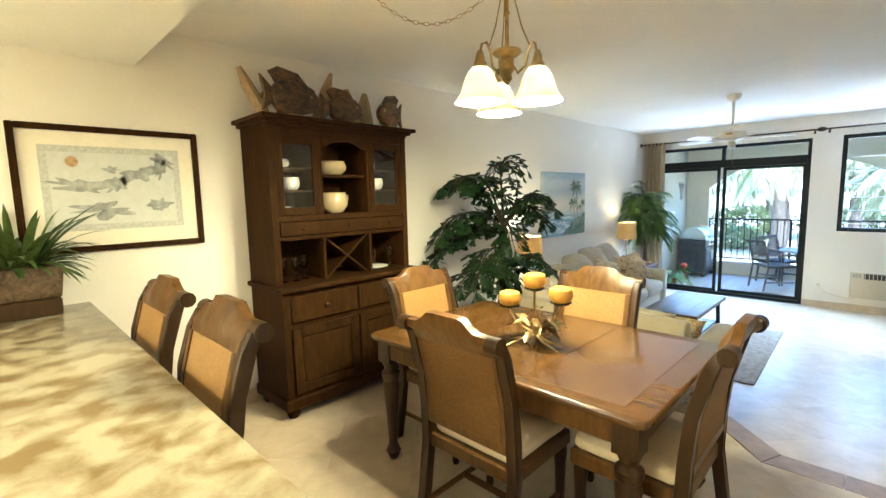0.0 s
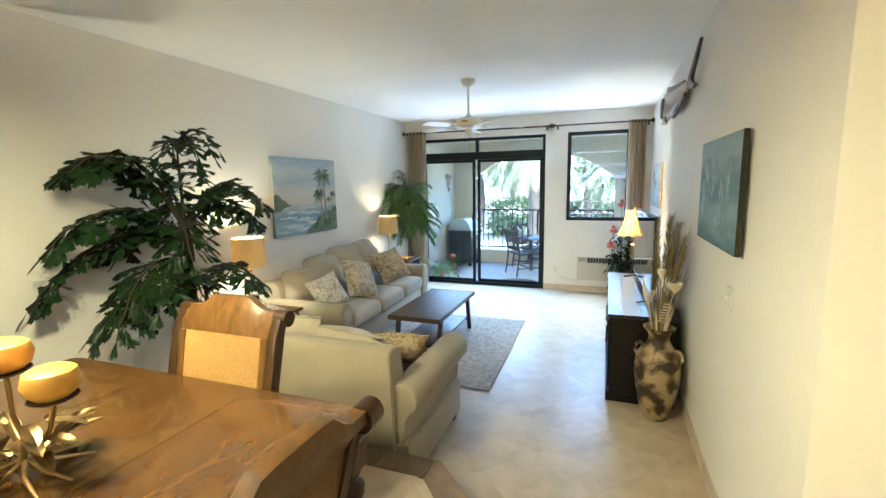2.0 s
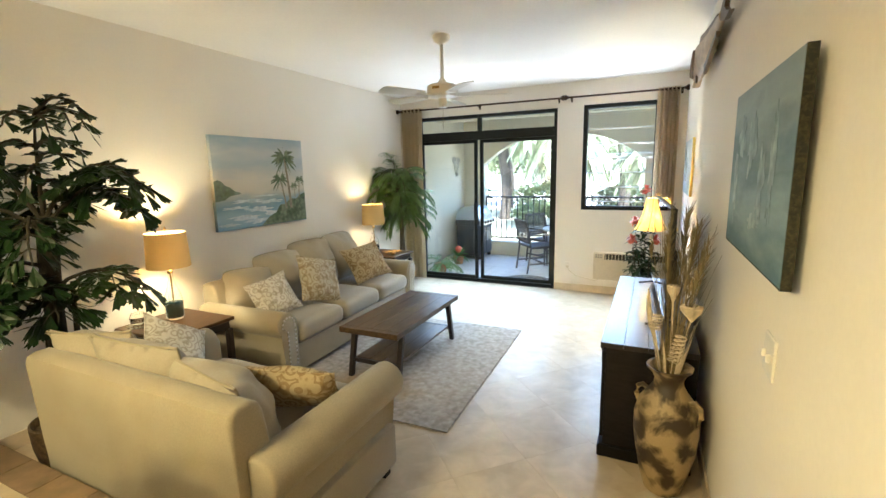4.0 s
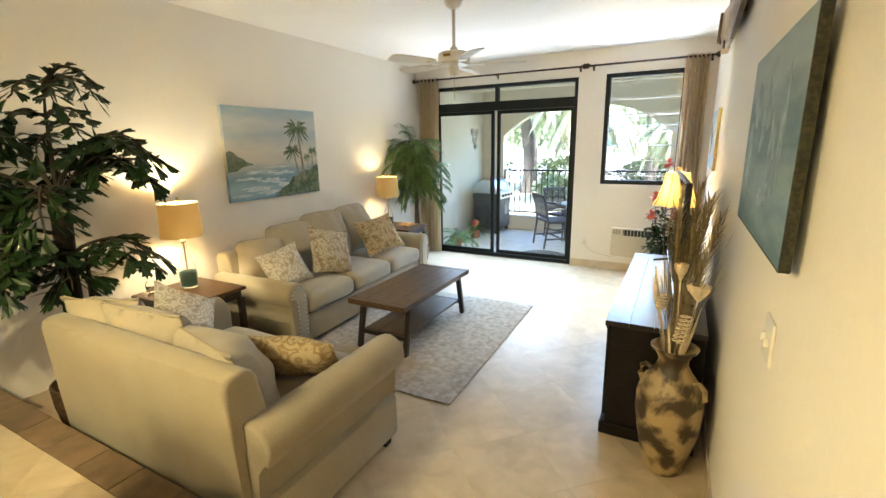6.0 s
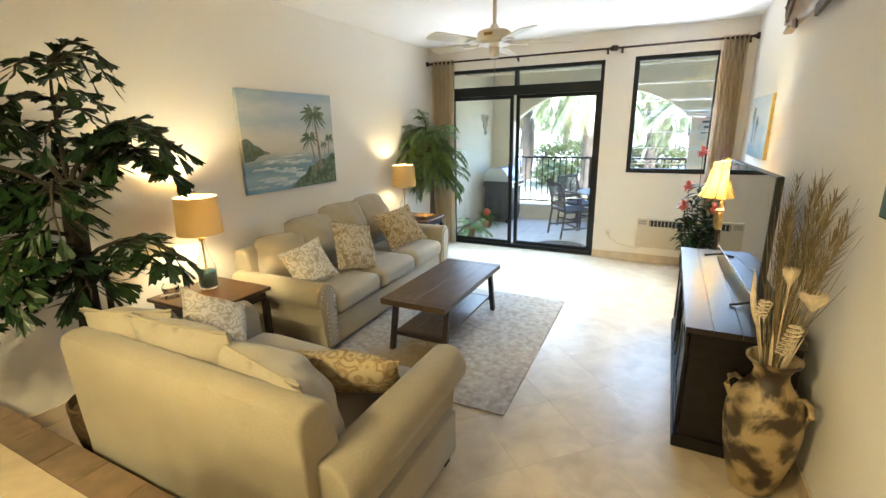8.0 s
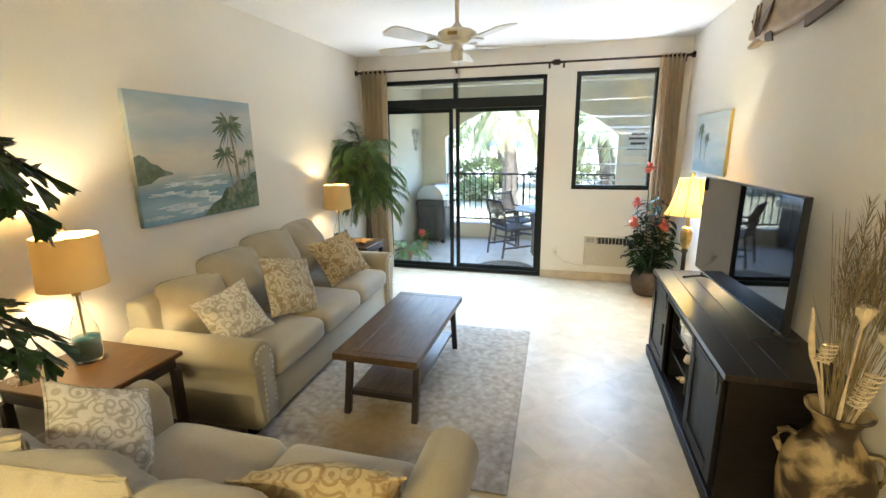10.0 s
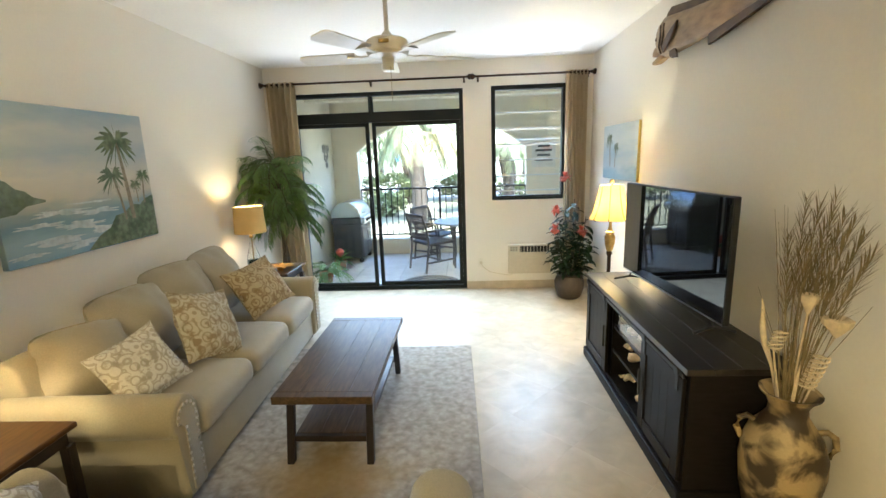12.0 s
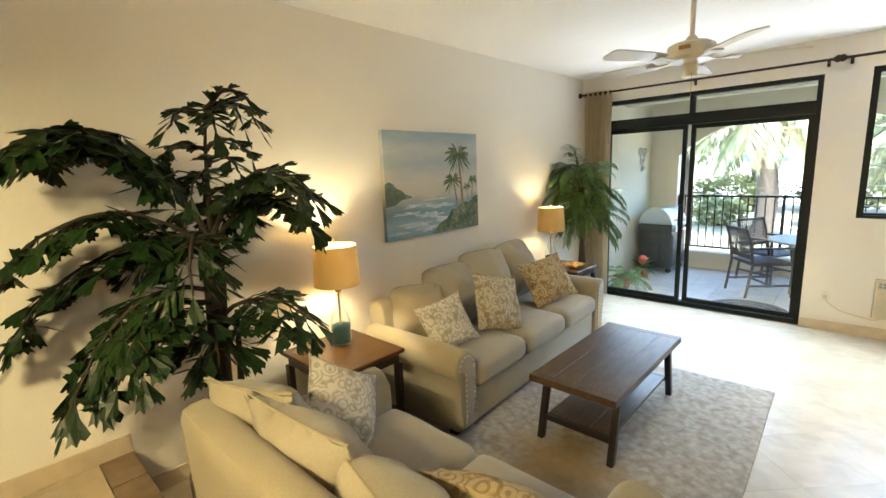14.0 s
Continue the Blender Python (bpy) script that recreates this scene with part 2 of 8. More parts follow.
CURTAIN = shade_mat("taupe_curtain", (0.7, 0.59, 0.4), 0.42)
LINEN_SHADE = shade_mat("linen_shade", (0.6, 0.45, 0.2), 0.11)
YELLOW_SHADE = shade_mat("yellow_silk_shade", (0.85, 0.7, 0.36), 0.32)
OPAL = shade_mat("opal_glass", (0.62, 0.57, 0.45), 0.15)
BULB = mat("lit_bulb", (1, 0.9, 0.7), 0.5, emit=(1.0, 0.83, 0.55), strength=3.5)


def figured(name, ground, figure, scale, cut=0.5, soft=0.06, rough=0.9, warp=1.2):
    """A printed cloth: figures with ragged outlines on a ground."""
    m = mat(name, ground, rough, grain=0.06, scale=150, bump=0.25)
    t = m.node_tree
    b = t.nodes["Principled BSDF"]
    src = b.inputs["Base Color"].links[0].from_socket
    co = t.nodes.new("ShaderNodeTexCoord")
    n1 = t.nodes.new("ShaderNodeTexNoise")
    n1.inputs["Scale"].default_value, n1.inputs["Detail"].default_value, n1.inputs["Distortion"].default_value = scale, 5, warp
    vo = t.nodes.new("ShaderNodeTexVoronoi")
    vo.feature, vo.inputs["Scale"].default_value = "SMOOTH_F1", scale * 1.3
    for n in (n1, vo):
        t.links.new(co.outputs["Object"], n.inputs["Vector"])
    ad = t.nodes.new("ShaderNodeMath")
    ad.operation = "ADD"
    t.links.new(n1.outputs["Fac"], ad.inputs[0])
    half = t.nodes.new("ShaderNodeMath")
    half.operation, half.inputs[1].default_value = "MULTIPLY_ADD", 0.4
    half.inputs[2].default_value = 0.22
    t.links.new(vo.outputs["Distance"], half.inputs[0])
    t.links.new(half.outputs[0], ad.inputs[1])
    r = t.nodes.new("ShaderNodeMapRange")
    r.inputs[1].default_value, r.inputs[2].default_value = cut + 0.38 - soft, cut + 0.38 + soft
    t.links.new(ad.outputs[0], r.inputs[0])
    mx = t.nodes.new("ShaderNodeMix")
    mx.data_type = "RGBA"
    mx.inputs["B"].default_value = (*figure, 1)
    t.links.new(src, mx.inputs["A"])
    t.links.new(r.outputs[0], mx.inputs["Factor"])
    t.links.new(mx.outputs["Result"], b.inputs["Base Color"])
    return m


def medallion(name, ground, figure, scale):
    """A printed cloth with rows of ragged rings, dots and leafy marks."""
    m = figured(name, ground, figure, scale * 1.5, 0.6, soft=0.07, warp=0.4)
    t = m.node_tree
    b = t.nodes["Principled BSDF"]
    src = b.inputs["Base Color"].links[0].from_socket
    co = t.nodes.new("ShaderNodeTexCoord")
    vo = t.nodes.new("ShaderNodeTexVoronoi")
    vo.inputs["Scale"].default_value, vo.inputs["Randomness"].default_value = scale, 0.55
    t.links.new(co.outputs["Object"], vo.inputs["Vector"])
    w = t.nodes.new("ShaderNodeMath")
    w.operation, w.inputs[1].default_value = "MULTIPLY", 21.0
    t.links.new(vo.outputs["Distance"], w.inputs[0])
    sn = t.nodes.new("ShaderNodeMath")
    sn.operation = "SINE"
    t.links.new(w.outputs[0], sn.inputs[0])
    r = t.nodes.new("ShaderNodeMapRange")
    r.inputs[1].default_value, r.inputs[2].default_value, r.inputs[4].default_value = 0.25, 0.7, 0.75
    t.links.new(sn.outputs[0], r.inputs[0])
    mx = t.nodes.new("ShaderNodeMix")
    mx.data_type = "RGBA"
    mx.inputs["B"].default_value = (*figure, 1)
    t.links.new(src, mx.inputs["A"])
    t.links.new(r.outputs[0], mx.inputs["Factor"])
    t.links.new(mx.outputs["Result"], b.inputs["Base Color"])
    return m


PRINT_TAN = medallion("printed_tan_cloth", (0.47, 0.42, 0.32), (0.27, 0.205, 0.12), 13)
PRINT_GREY = medallion("printed_grey_cloth", (0.58, 0.55, 0.5), (0.33, 0.29, 0.23), 15)
PRINT_GOLD = medallion("printed_gold_cloth", (0.40, 0.32, 0.18), (0.22, 0.145, 0.06), 12)
RUG = figured("distressed_rug", (0.43, 0.38, 0.315), (0.255, 0.22, 0.175), 20, 0.5, soft=0.22, warp=0.4)
# a ragged tan patch towards the rug's near end, mixed over its print
rt = RUG.node_tree
rb = rt.nodes["Principled BSDF"]
rug_colour = rb.inputs["Base Color"].links[0].from_socket
rc = rt.nodes.new("ShaderNodeTexCoord")
wn1 = rt.nodes.new("ShaderNodeTexNoise")
wn1.inputs["Scale"].default_value, wn1.inputs["Detail"].default_value = 7.0, 8
rt.links.new(rc.outputs["Object"], wn1.inputs["Vector"])
grad = rt.nodes.new("ShaderNodeVectorMath")
grad.operation, grad.inputs[1].default_value = "DISTANCE", (0.2, -0.72, 0.01)
rt.links.new(rc.outputs["Object"], grad.inputs[0])
mixv = rt.nodes.new("ShaderNodeMath")
mixv.operation, mixv.inputs[1].default_value = "MULTIPLY_ADD", 0.5
rt.links.new(wn1.outputs["Fac"], mixv.inputs[0])
rt.links.new(grad.outputs["Value"], mixv.inputs[2])
patch_mask = rt.nodes.new("ShaderNodeMapRange")
patch_mask.inputs[1].default_value, patch_mask.inputs[2].default_value, patch_mask.inputs[3].default_value, patch_mask.inputs[4].default_value = 0.42, 0.72, 0.8, 0.0
rt.links.new(mixv.outputs[0], patch_mask.inputs[0])
tan = rt.nodes.new("ShaderNodeMix")
tan.data_type = "RGBA"
tan.inputs["B"].default_value = (0.27, 0.19, 0.085, 1)
rt.links.new(rug_colour, tan.inputs["A"])
rt.links.new(patch_mask.outputs[0], tan.inputs["Factor"])
rt.links.new(tan.outputs["Result"], rb.inputs["Base Color"])
GRANITE = figured("cream_granite", (0.42, 0.37, 0.25), (0.22, 0.155, 0.06), 9, 0.54, soft=0.12, rough=0.16, warp=0.35)
VASE_GLAZE = figured("mottled_glaze", (0.35, 0.26, 0.12), (0.035, 0.021, 0.009), 8, 0.53, soft=0.07, rough=0.5, warp=0.5)


# ---- tools ----
def bm_new():
    return bmesh.new()


def mesh_of(name, bm, material, smooth=False):
    bmesh.ops.recalc_face_normals(bm, faces=bm.faces)
    me = bpy.data.meshes.new(name)
    bm.to_mesh(me)
    bm.free()
    if smooth:
        me.shade_smooth()
        me.set_sharp_from_angle(angle=radians(smooth if smooth is not True else 40))
    me.materials.append(material)
    return me


def thing(name, where, label, category, group="", turn=0.0, kind=""):
    ob = new(name)
    ob.empty_display_size = 0.1
    ob.matrix_world = pose(*where, 0, 0, turn)
    return tagged(ob, label, category, group, kind)


def part(name, bm, material, parent, label="", smooth=False):
    ob = new(name, mesh_of(name, bm, material, smooth))
    ob.parent = parent
    return tagged(ob, label) if label else ob


def solid(name, bm, material, label, category, kind="", group="", smooth=False, where=(0, 0, 0), turn=0.0):
    ob = new(name, mesh_of(name, bm, material, smooth))
    ob.matrix_world = pose(*where, 0, 0, turn)
    return tagged(ob, label, category, group, kind)


def box(bm, x0, x1, y0, y1, z0, z1, bevel=0.0, seg=1):
    vs = [bm.verts.new((x, y, z)) for x in (x0, x1) for y in (y0, y1) for z in (z0, z1)]
    fs = [bm.faces.new([vs[i] for i in q]) for q in ((0, 1, 3, 2), (4, 6, 7, 5), (0, 4, 5, 1), (2, 3, 7, 6), (0, 2, 6, 4), (1, 5, 7, 3))]
    if bevel:
        es = {e for f in fs for e in f.edges}
        bmesh.ops.bevel(bm, geom=list(es), offset=bevel, segments=seg, affect="EDGES", profile=0.5)
    return bm


def boxes(*rows, bevel=0.0, seg=1):
    bm = bm_new()
    for r in rows:
        b2 = bm_new()
        box(b2, *r, bevel=bevel, seg=seg)
        me = bpy.data.meshes.new("tmp")
        b2.to_mesh(me)
        b2.free()
        bm.from_mesh(me)
        bpy.data.meshes.remove(me)
    return bm


def ring_tube(bm, pts, radii, seg=10, caps=True, flat=1.0):
    """A tube along points with a radius at each."""
    pts = [Vector(p) for p in pts]
    rings = []
    up = Vector((0, 0, 1))
    for i, p in enumerate(pts):
        d = (pts[min(i + 1, len(pts) - 1)] - pts[max(i - 1, 0)]).normalized()
        ref = up if abs(d.dot(up)) < 0.95 else Vector((1, 0, 0))
        a = d.cross(ref).normalized()
        b = a.cross(d)
        r = radii[i] if hasattr(radii, "__len__") else radii
        rings.append([bm.verts.new(p + a * r * math.cos(2 * math.pi * k / seg) + b * r * flat * math.sin(2 * math.pi * k / seg)) for k in range(seg)])
    for A, B in zip(rings, rings[1:]):
        for k in range(seg):
            bm.faces.new((A[k], A[(k + 1) % seg], B[(k + 1) % seg], B[k]))
    if caps:
        bm.faces.new(rings[0][::-1])
        bm.faces.new(rings[-1])
    return bm


def lathe(bm, profile, seg=24, centre=(0, 0, 0), caps=True, wob=None):
    """A turned body from (radius, height) pairs."""
    cx, cy, cz = centre
    rings = []
    for r, z in profile:
        rings.append([bm.verts.new((cx + r * math.cos(2 * math.pi * k / seg) * (wob(k, z) if wob else 1), cy + r * math.sin(2 * math.pi * k / seg) * (wob(k, z) if wob else 1), cz + z)) for k in range(seg)])
    for A, B in zip(rings, rings[1:]):
        for k in range(seg):
            bm.faces.new((A[k], A[(k + 1) % seg], B[(k + 1) % seg], B[k]))
    if caps:
        bm.faces.new(rings[0][::-1])
        bm.faces.new(rings[-1])
    return bm


def prism(bm, outline, axis, a, b, bevel=0.0, seg=2):
    """An outline in a plane across the axis, drawn out from a to b."""
    def at(u, v, w):
        return {"x": (w, u, v), "y": (u, w, v), "z": (u, v, w)}[axis]
    A = [bm.verts.new(at(u, v, a)) for u, v in outline]
    B = [bm.verts.new(at(u, v, b)) for u, v in outline]
    n = len(A)
    fs = [bm.faces.new(A[::-1]), bm.faces.new(B)]
    for k in range(n):
        fs.append(bm.faces.new((A[k], A[(k + 1) % n], B[(k + 1) % n], B[k])))
    if bevel:
        es = list(set(fs[0].edges) | set(fs[1].edges))
        bmesh.ops.bevel(bm, geom=es, offset=bevel, segments=seg, affect="EDGES", profile=0.5)
    return bm


def seam(u, v, w, h, corner):
    """The outline of a stuffed cushion: drawn in between eared corners, or bulging between rounded ones."""
    f = 1 + (0.03 if corner > 0 else -0.07) * (u * u * v * v) ** 3
    return u * w / 2 * f * (1 - corner * (1 - v * v) * abs(u) ** 3), v * h / 2 * f * (1 - corner * (1 - u * u) * abs(v) ** 3)


def pillow(bm, w, h, d, m, n=10, puff=0.55, corner=0.06):
    """A stuffed cushion, w by h, d thick, seam round its edge; m places it (its face looks along local y)."""
    for side in (1, -1):
        grid = []
        for i in range(n + 1):
            row = []
            for j in range(n + 1):
                u, v = 2 * i / n - 1, 2 * j / n - 1
                e = max(0.0, (1 - abs(u) ** 2.2) * (1 - abs(v) ** 2.2)) ** puff
                sx, sz = seam(u, v, w, h, corner)
                p = Vector((sx, side * d / 2 * e * (1 - 0.18 * v), sz))
                p += Vector((noise.noise(p * 9 + Vector((w, h, 0))), noise.noise(p * 8) * 1.2, noise.noise(p * 7 + Vector((3, h, w))))) * 0.016 * min(1, e * 3)
                # creases that run in from the corners
                fold = abs(u * v) ** 1.5 * math.sin(9 * (abs(u) - abs(v)) + 4 * noise.noise(Vector((u * 2 + w * 9, v * 2, h * 7))))
                p.y += side * d * 0.05 * fold
                row.append(bm.verts.new(m @ p))
            grid.append(row)
        for i in range(n):
            for j in range(n):
                bm.faces.new((grid[i][j], grid[i + 1][j], grid[i + 1][j + 1], grid[i][j + 1]))
    bmesh.ops.remove_doubles(bm, verts=bm.verts, dist=0.0005)
    return bm


def soft_box(bm, x0, x1, y0, y1, z0, z1, r=0.05, crown=0.02, n=7, seed=0.0):
    """An upholstered block: rounded edges, crowned top and faint dents."""
    c = Vector(((x0 + x1) / 2, (y0 + y1) / 2, (z0 + z1) / 2))
    h = Vector(((x1 - x0) / 2, (y1 - y0) / 2, (z1 - z0) / 2))
    made = []
    for ax in range(3):
        for s in (1, -1):
            grid = []
            for i in range(n + 1):
                row = []
                for j in range(n + 1):
                    def sp(k):
                        x = 2 * k / n - 1
                        return math.copysign(abs(x) ** 0.6, x)
                    q = [0, 0, 0]
                    q[ax], q[(ax + 1) % 3], q[(ax + 2) % 3] = s, sp(i), sp(j)
                    p = Vector([q[k] * h[k] for k in range(3)])
                    inner = Vector([max(-h[k] + r, min(h[k] - r, p[k])) for k in range(3)])
                    d = p - inner
                    if d.length > 1e-6:
                        p = inner + d.normalized() * min(d.length, r)
                    p.z += crown * (1 - q[0] ** 2) * (1 - q[1] ** 2) * (1 if p.z > 0 else 0)
                    p += Vector((noise.noise(p * 5 + c), noise.noise(p * 5 + c * 2), noise.noise(p * 6 + c * 3))) * 0.006
                    row.append(bm.verts.new(c + p))
                grid.append(row)
            for i in range(n):
                for j in range(n):
                    made.append(bm.faces.new((grid[i][j], grid[i + 1][j], grid[i + 1][j + 1], grid[i][j + 1])))
    bmesh.ops.remove_doubles(bm, verts=bm.verts, dist=0.0008)
    return bm


# ---- structure ----
H = 0.30      # platform above the living floor
CEILING = 2.76
XL, XR, YF = -3.0, 0.89, 8.46
EDGE = [(XL, 3.25), (-0.46, 3.25), (-0.16, 2.95), (XR, 2.95)]

solid("wall_west", boxes((XL - 0.15, XL, -2.6, YF + 0.15, -0.1, CEILING)), WALL, "warm white painted plaster wall of the dining and living room", "wall", "structure")
solid("wall_east", boxes((XR, XR + 0.15, 2.80, YF + 0.15, -0.1, CEILING)), WALL, "warm white painted plaster wall of the living room", "wall", "structure")
solid("wall_entrance", boxes((XR + 0.15, 3.0, 2.80, 2.95, 0, CEILING)), WALL, "warm white painted wall of the entrance", "wall", "structure")
# hall and south walls lie out of view, added to close the rooms off
solid("wall_hall", boxes((3.0, 3.15, -2.6, 2.95, 0, CEILING)), WALL, "unseen white wall added to close the hall", "wall", "structure")
solid("wall_south", boxes((XL, 3.0, -2.75, -2.6, 0, CEILING)), WALL, "unseen white wall added behind the kitchen", "wall", "structure")
DX0, DX1, DZ1 = -2.72, -0.62, 2.45
WX0, WX1, WZ0, WZ1 = -0.29, 0.60, 1.12, 2.46
solid("wall_north", boxes((XL, DX0, YF, YF + 0.15, -0.1, CEILING), (DX0, DX1, YF, YF + 0.15, DZ1, CEILING), (DX1, WX0, YF, YF + 0.15, -0.1, CEILING),
                          (WX0, WX1, YF, YF + 0.15, -0.1, WZ0), (WX0, WX1, YF, YF + 0.15, WZ1, CEILING), (WX1, XR, YF, YF + 0.15, -0.1, CEILING)),
      WALL, "warm white painted wall with sliding door and window", "wall", "structure")
solid("ceiling", boxes((XL - 0.15, 3.15, -2.75, YF + 0.15, CEILING, CEILING + 0.12)), CEIL, "off-white textured plaster ceiling", "ceiling", "structure")
solid("kitchen_soffit", boxes((XL, 0.62, -2.6, 0.74, 2.53, CEILING - 0.004)), CEIL, "dropped plaster soffit over the kitchen", "soffit", "structure")
floor = solid("floor", boxes((XL, XR, 2.9, YF, -0.12, -0.006)), GROUT, "polished cream travertine tile floor of the living room", "floor", "structure")
bm = bm_new()
prism(bm, [(XL, -2.6), (3.0, -2.6), (3.0, 2.80), (XR, 2.80), (XR, 2.947)] + [(x, y - 0.003) for x, y in EDGE[::-1][1:]], "z", -0.1, H - 0.008)
platform = solid("platform", bm, GROUT, "raised travertine dining platform edged with dark slate", "platform", "structure")


# ---- doors, windows and skirting ----
def frame_box(x0, x1, z0, z1, y0, y1, w):
    return boxes((x0, x0 + w, y0, y1, z0, z1), (x1 - w, x1, y0, y1, z0, z1), (x0 + w, x1 - w, y0, y1, z0, z0 + w), (x0 + w, x1 - w, y0, y1, z1 - w, z1))


door = thing("door_1", (0, YF, 0), "dark-framed sliding glass balcony door with transom", "door", kind="structure")
part("door_frame", frame_box(DX0, DX1, 0.004, DZ1, 0.02, 0.12, 0.045), FRAME, door)
part("header", boxes((DX0 + 0.045, DX1 - 0.045, 0.015, 0.125, 2.10, 2.22)), FRAME, door)
part("transom_bar", boxes((-1.755, -1.71, 0.03, 0.11, 2.22, DZ1 - 0.045)), FRAME, door)
for x0, x1 in ((DX0 + 0.045, -1.755), (-1.71, DX1 - 0.045)):
    g = part("transom_pane", boxes((x0, x1, 0.066, 0.072, 2.22, DZ1 - 0.045)), GLASS, door)
    g.visible_shadow = False
for n, (x0, x1, y) in enumerate(((DX0 + 0.046, -1.765, 0.05), (-1.735, DX1 - 0.046, 0.09))):
    leaf = part("door_leaf", frame_box(x0, x1, 0.05, 2.099, y - 0.018, y + 0.018, 0.045), FRAME, door)
    g = part("glass_pane", boxes((x0 + 0.045, x1 - 0.045, y - 0.003, y + 0.003, 0.095, 2.054)), GLASS, leaf)
    g.visible_shadow = False
    if n == 0:
        part("door_handle", boxes((x1 - 0.045, x1 - 0.015, y - 0.05, y - 0.018, 0.95, 1.2), bevel=0.006), FRAME, leaf)
window = thing("window_1", (0, YF, 0), "dark-framed jalousie window with clear glass louvres", "window", kind="structure")
part("window_frame", frame_box(WX0, WX1, WZ0, WZ1, 0.02, 0.12, 0.05), FRAME, window)
part("window_sill", boxes((WX0 + 0.05, WX1 - 0.05, 0.0, 0.02, WZ0 + 0.004, WZ0 + 0.03)), FRAME, window)
ALU = mat("pale_aluminium", (0.62, 0.64, 0.64), 0.4, 0.4, grain=0.05, scale=30)
for k in range(6):
    z = 1.25 + 0.187 * k
    bm = bm_new()
    prism(bm, [(0.045, z + 0.14), (0.051, z + 0.14), (0.105, z - 0.02), (0.099, z - 0.02)], "x", WX0 + 0.052, WX1 - 0.052)
    pane = part("louvre", bm, GLASS, window)
    pane.visible_shadow = False
    part("louvre_clip", boxes((WX0 + 0.051, WX1 - 0.051, 0.088, 0.108, z - 0.032, z - 0.018)), ALU, window)

sk = thing("baseboard", (0, 0, 0), "cream travertine skirting tiles along the walls", "baseboard", kind="structure")
for r in ((XL, XL + 0.012, 3.26, YF, 0, 0.1), (XR - 0.012, XR, 2.96, YF, 0, 0.1), (DX1, XR - 0.012, YF - 0.012, YF, 0, 0.1), (XL + 0.012, DX0, YF - 0.012, YF, 0, 0.1),
          (XL, XL + 0.012, 0.43, 3.25, H, H + 0.1), (XR + 0.012, 3.0, 2.788, 2.80, H, H + 0.1), (XR - 0.012, XR, 2.80, 2.95, H, H + 0.1)):
    part("skirting", boxes(r, bevel=0.002), BASE, sk)


# ---- kitchen counter ----
counter = thing("kitchen_counter", (0, 0, H), "cream granite breakfast bar on a white base", "counter")
bm = bm_new()
prism(bm, [(-2.995, -1.0), (-0.42, -1.0), (-0.36, -0.94), (-0.36, 0.36), (-0.42, 0.42), (-2.995, 0.42)], "z", 0.86, 0.9, bevel=0.012)
part("worktop", bm, GRANITE, counter, "speckled cream and brown granite top", smooth=True)
part("base", boxes((-2.995, -0.5, -0.95, 0.05, 0, 0.86)), WALL, counter)

planter = thing("planter", (-2.83, 0.13, 1.2), "green bromeliad in a dark woven basket on the counter", "plant")
bm = bm_new()
prism(bm, [(-0.1, -0.15), (0.1, -0.15), (0.1, 0.15), (-0.1, 0.15)], "z", 0.0, 0.19, bevel=0.015)
for v in bm.verts:
    v.co.x *= 1 + 0.25 * v.co.z / 0.19
    v.co.y *= 1 + 0.12 * v.co.z / 0.19
for v in bm.verts:
    v.co.z = 0.085 + v.co.z * 0.85
part("basket", bm, WICKER, planter, smooth=True)
part("stand", boxes((-0.1, 0.1, -0.15, 0.15, 0, 0.085), bevel=0.006), DARK_CHAIR, planter)


def blade(bm, base, d, length, width, droop, n=6, fold=0.15):
    """A long leaf that bends down under its weight."""
    d = Vector(d).normalized()
    side = d.cross(Vector((0, 0, 1)))
    side = side.normalized() if side.length > 1e-3 else Vector((1, 0, 0))
    p, rows = Vector(base), []
    for i in range(n + 1):
        u = i / n
        w = width * (math.sin(math.pi * min(1, 0.12 + 0.88 * u)) ** 0.7) * (1 if u < 1 else 0.02)
        up = side.cross(d)
        rows.append([bm.verts.new(p - side * w / 2 + up * fold * w), bm.verts.new(p), bm.verts.new(p + side * w / 2 + up * fold * w)])
        d = (d + Vector((0, 0, -droop / n))).normalized()
        p = p + d * length / n
    for a, b in zip(rows, rows[1:]):
        bm.faces.new((a[0], a[1], b[1], b[0]))
        bm.faces.new((a[1], a[2], b[2], b[1]))


R = random.Random(5)
bm = bm_new()
for k in range(110):
    a = R.uniform(0, 2 * math.pi)
    e = R.uniform(0.3, 1.4)
    blade(bm, (0.03 * math.cos(a), 0.08 * math.sin(a), 0.23), (math.cos(a) * math.cos(e), math.sin(a) * math.cos(e), math.sin(e)), R.uniform(0.2, 0.46 if e > 0.9 else 0.28), R.uniform(0.022, 0.045), R.uniform(0.7, 1.8))
for v in bm.verts:
    v.co.x = max(v.co.x, -0.155)
part("foliage", bm, mat("olive_leaf", (0.04, 0.07, 0.008), 0.5, grain=0.35, scale=30, blotch=0.6, bscale=8, second=(0.09, 0.12, 0.015)), planter)
cup = thing("ceramic_cup", (-2.62, -0.02, 1.2), "small pale pink ceramic cup beside the planter", "cup")
bm = bm_new()
lathe(bm, [(0.028, 0), (0.04, 0.01), (0.046, 0.05), (0.043, 0.085), (0.038, 0.085), (0.04, 0.02)], 20)
part("bowl", bm, mat("pink_ceramic", (0.6, 0.42, 0.36), 0.4, grain=0.1, scale=30), cup, smooth=True)


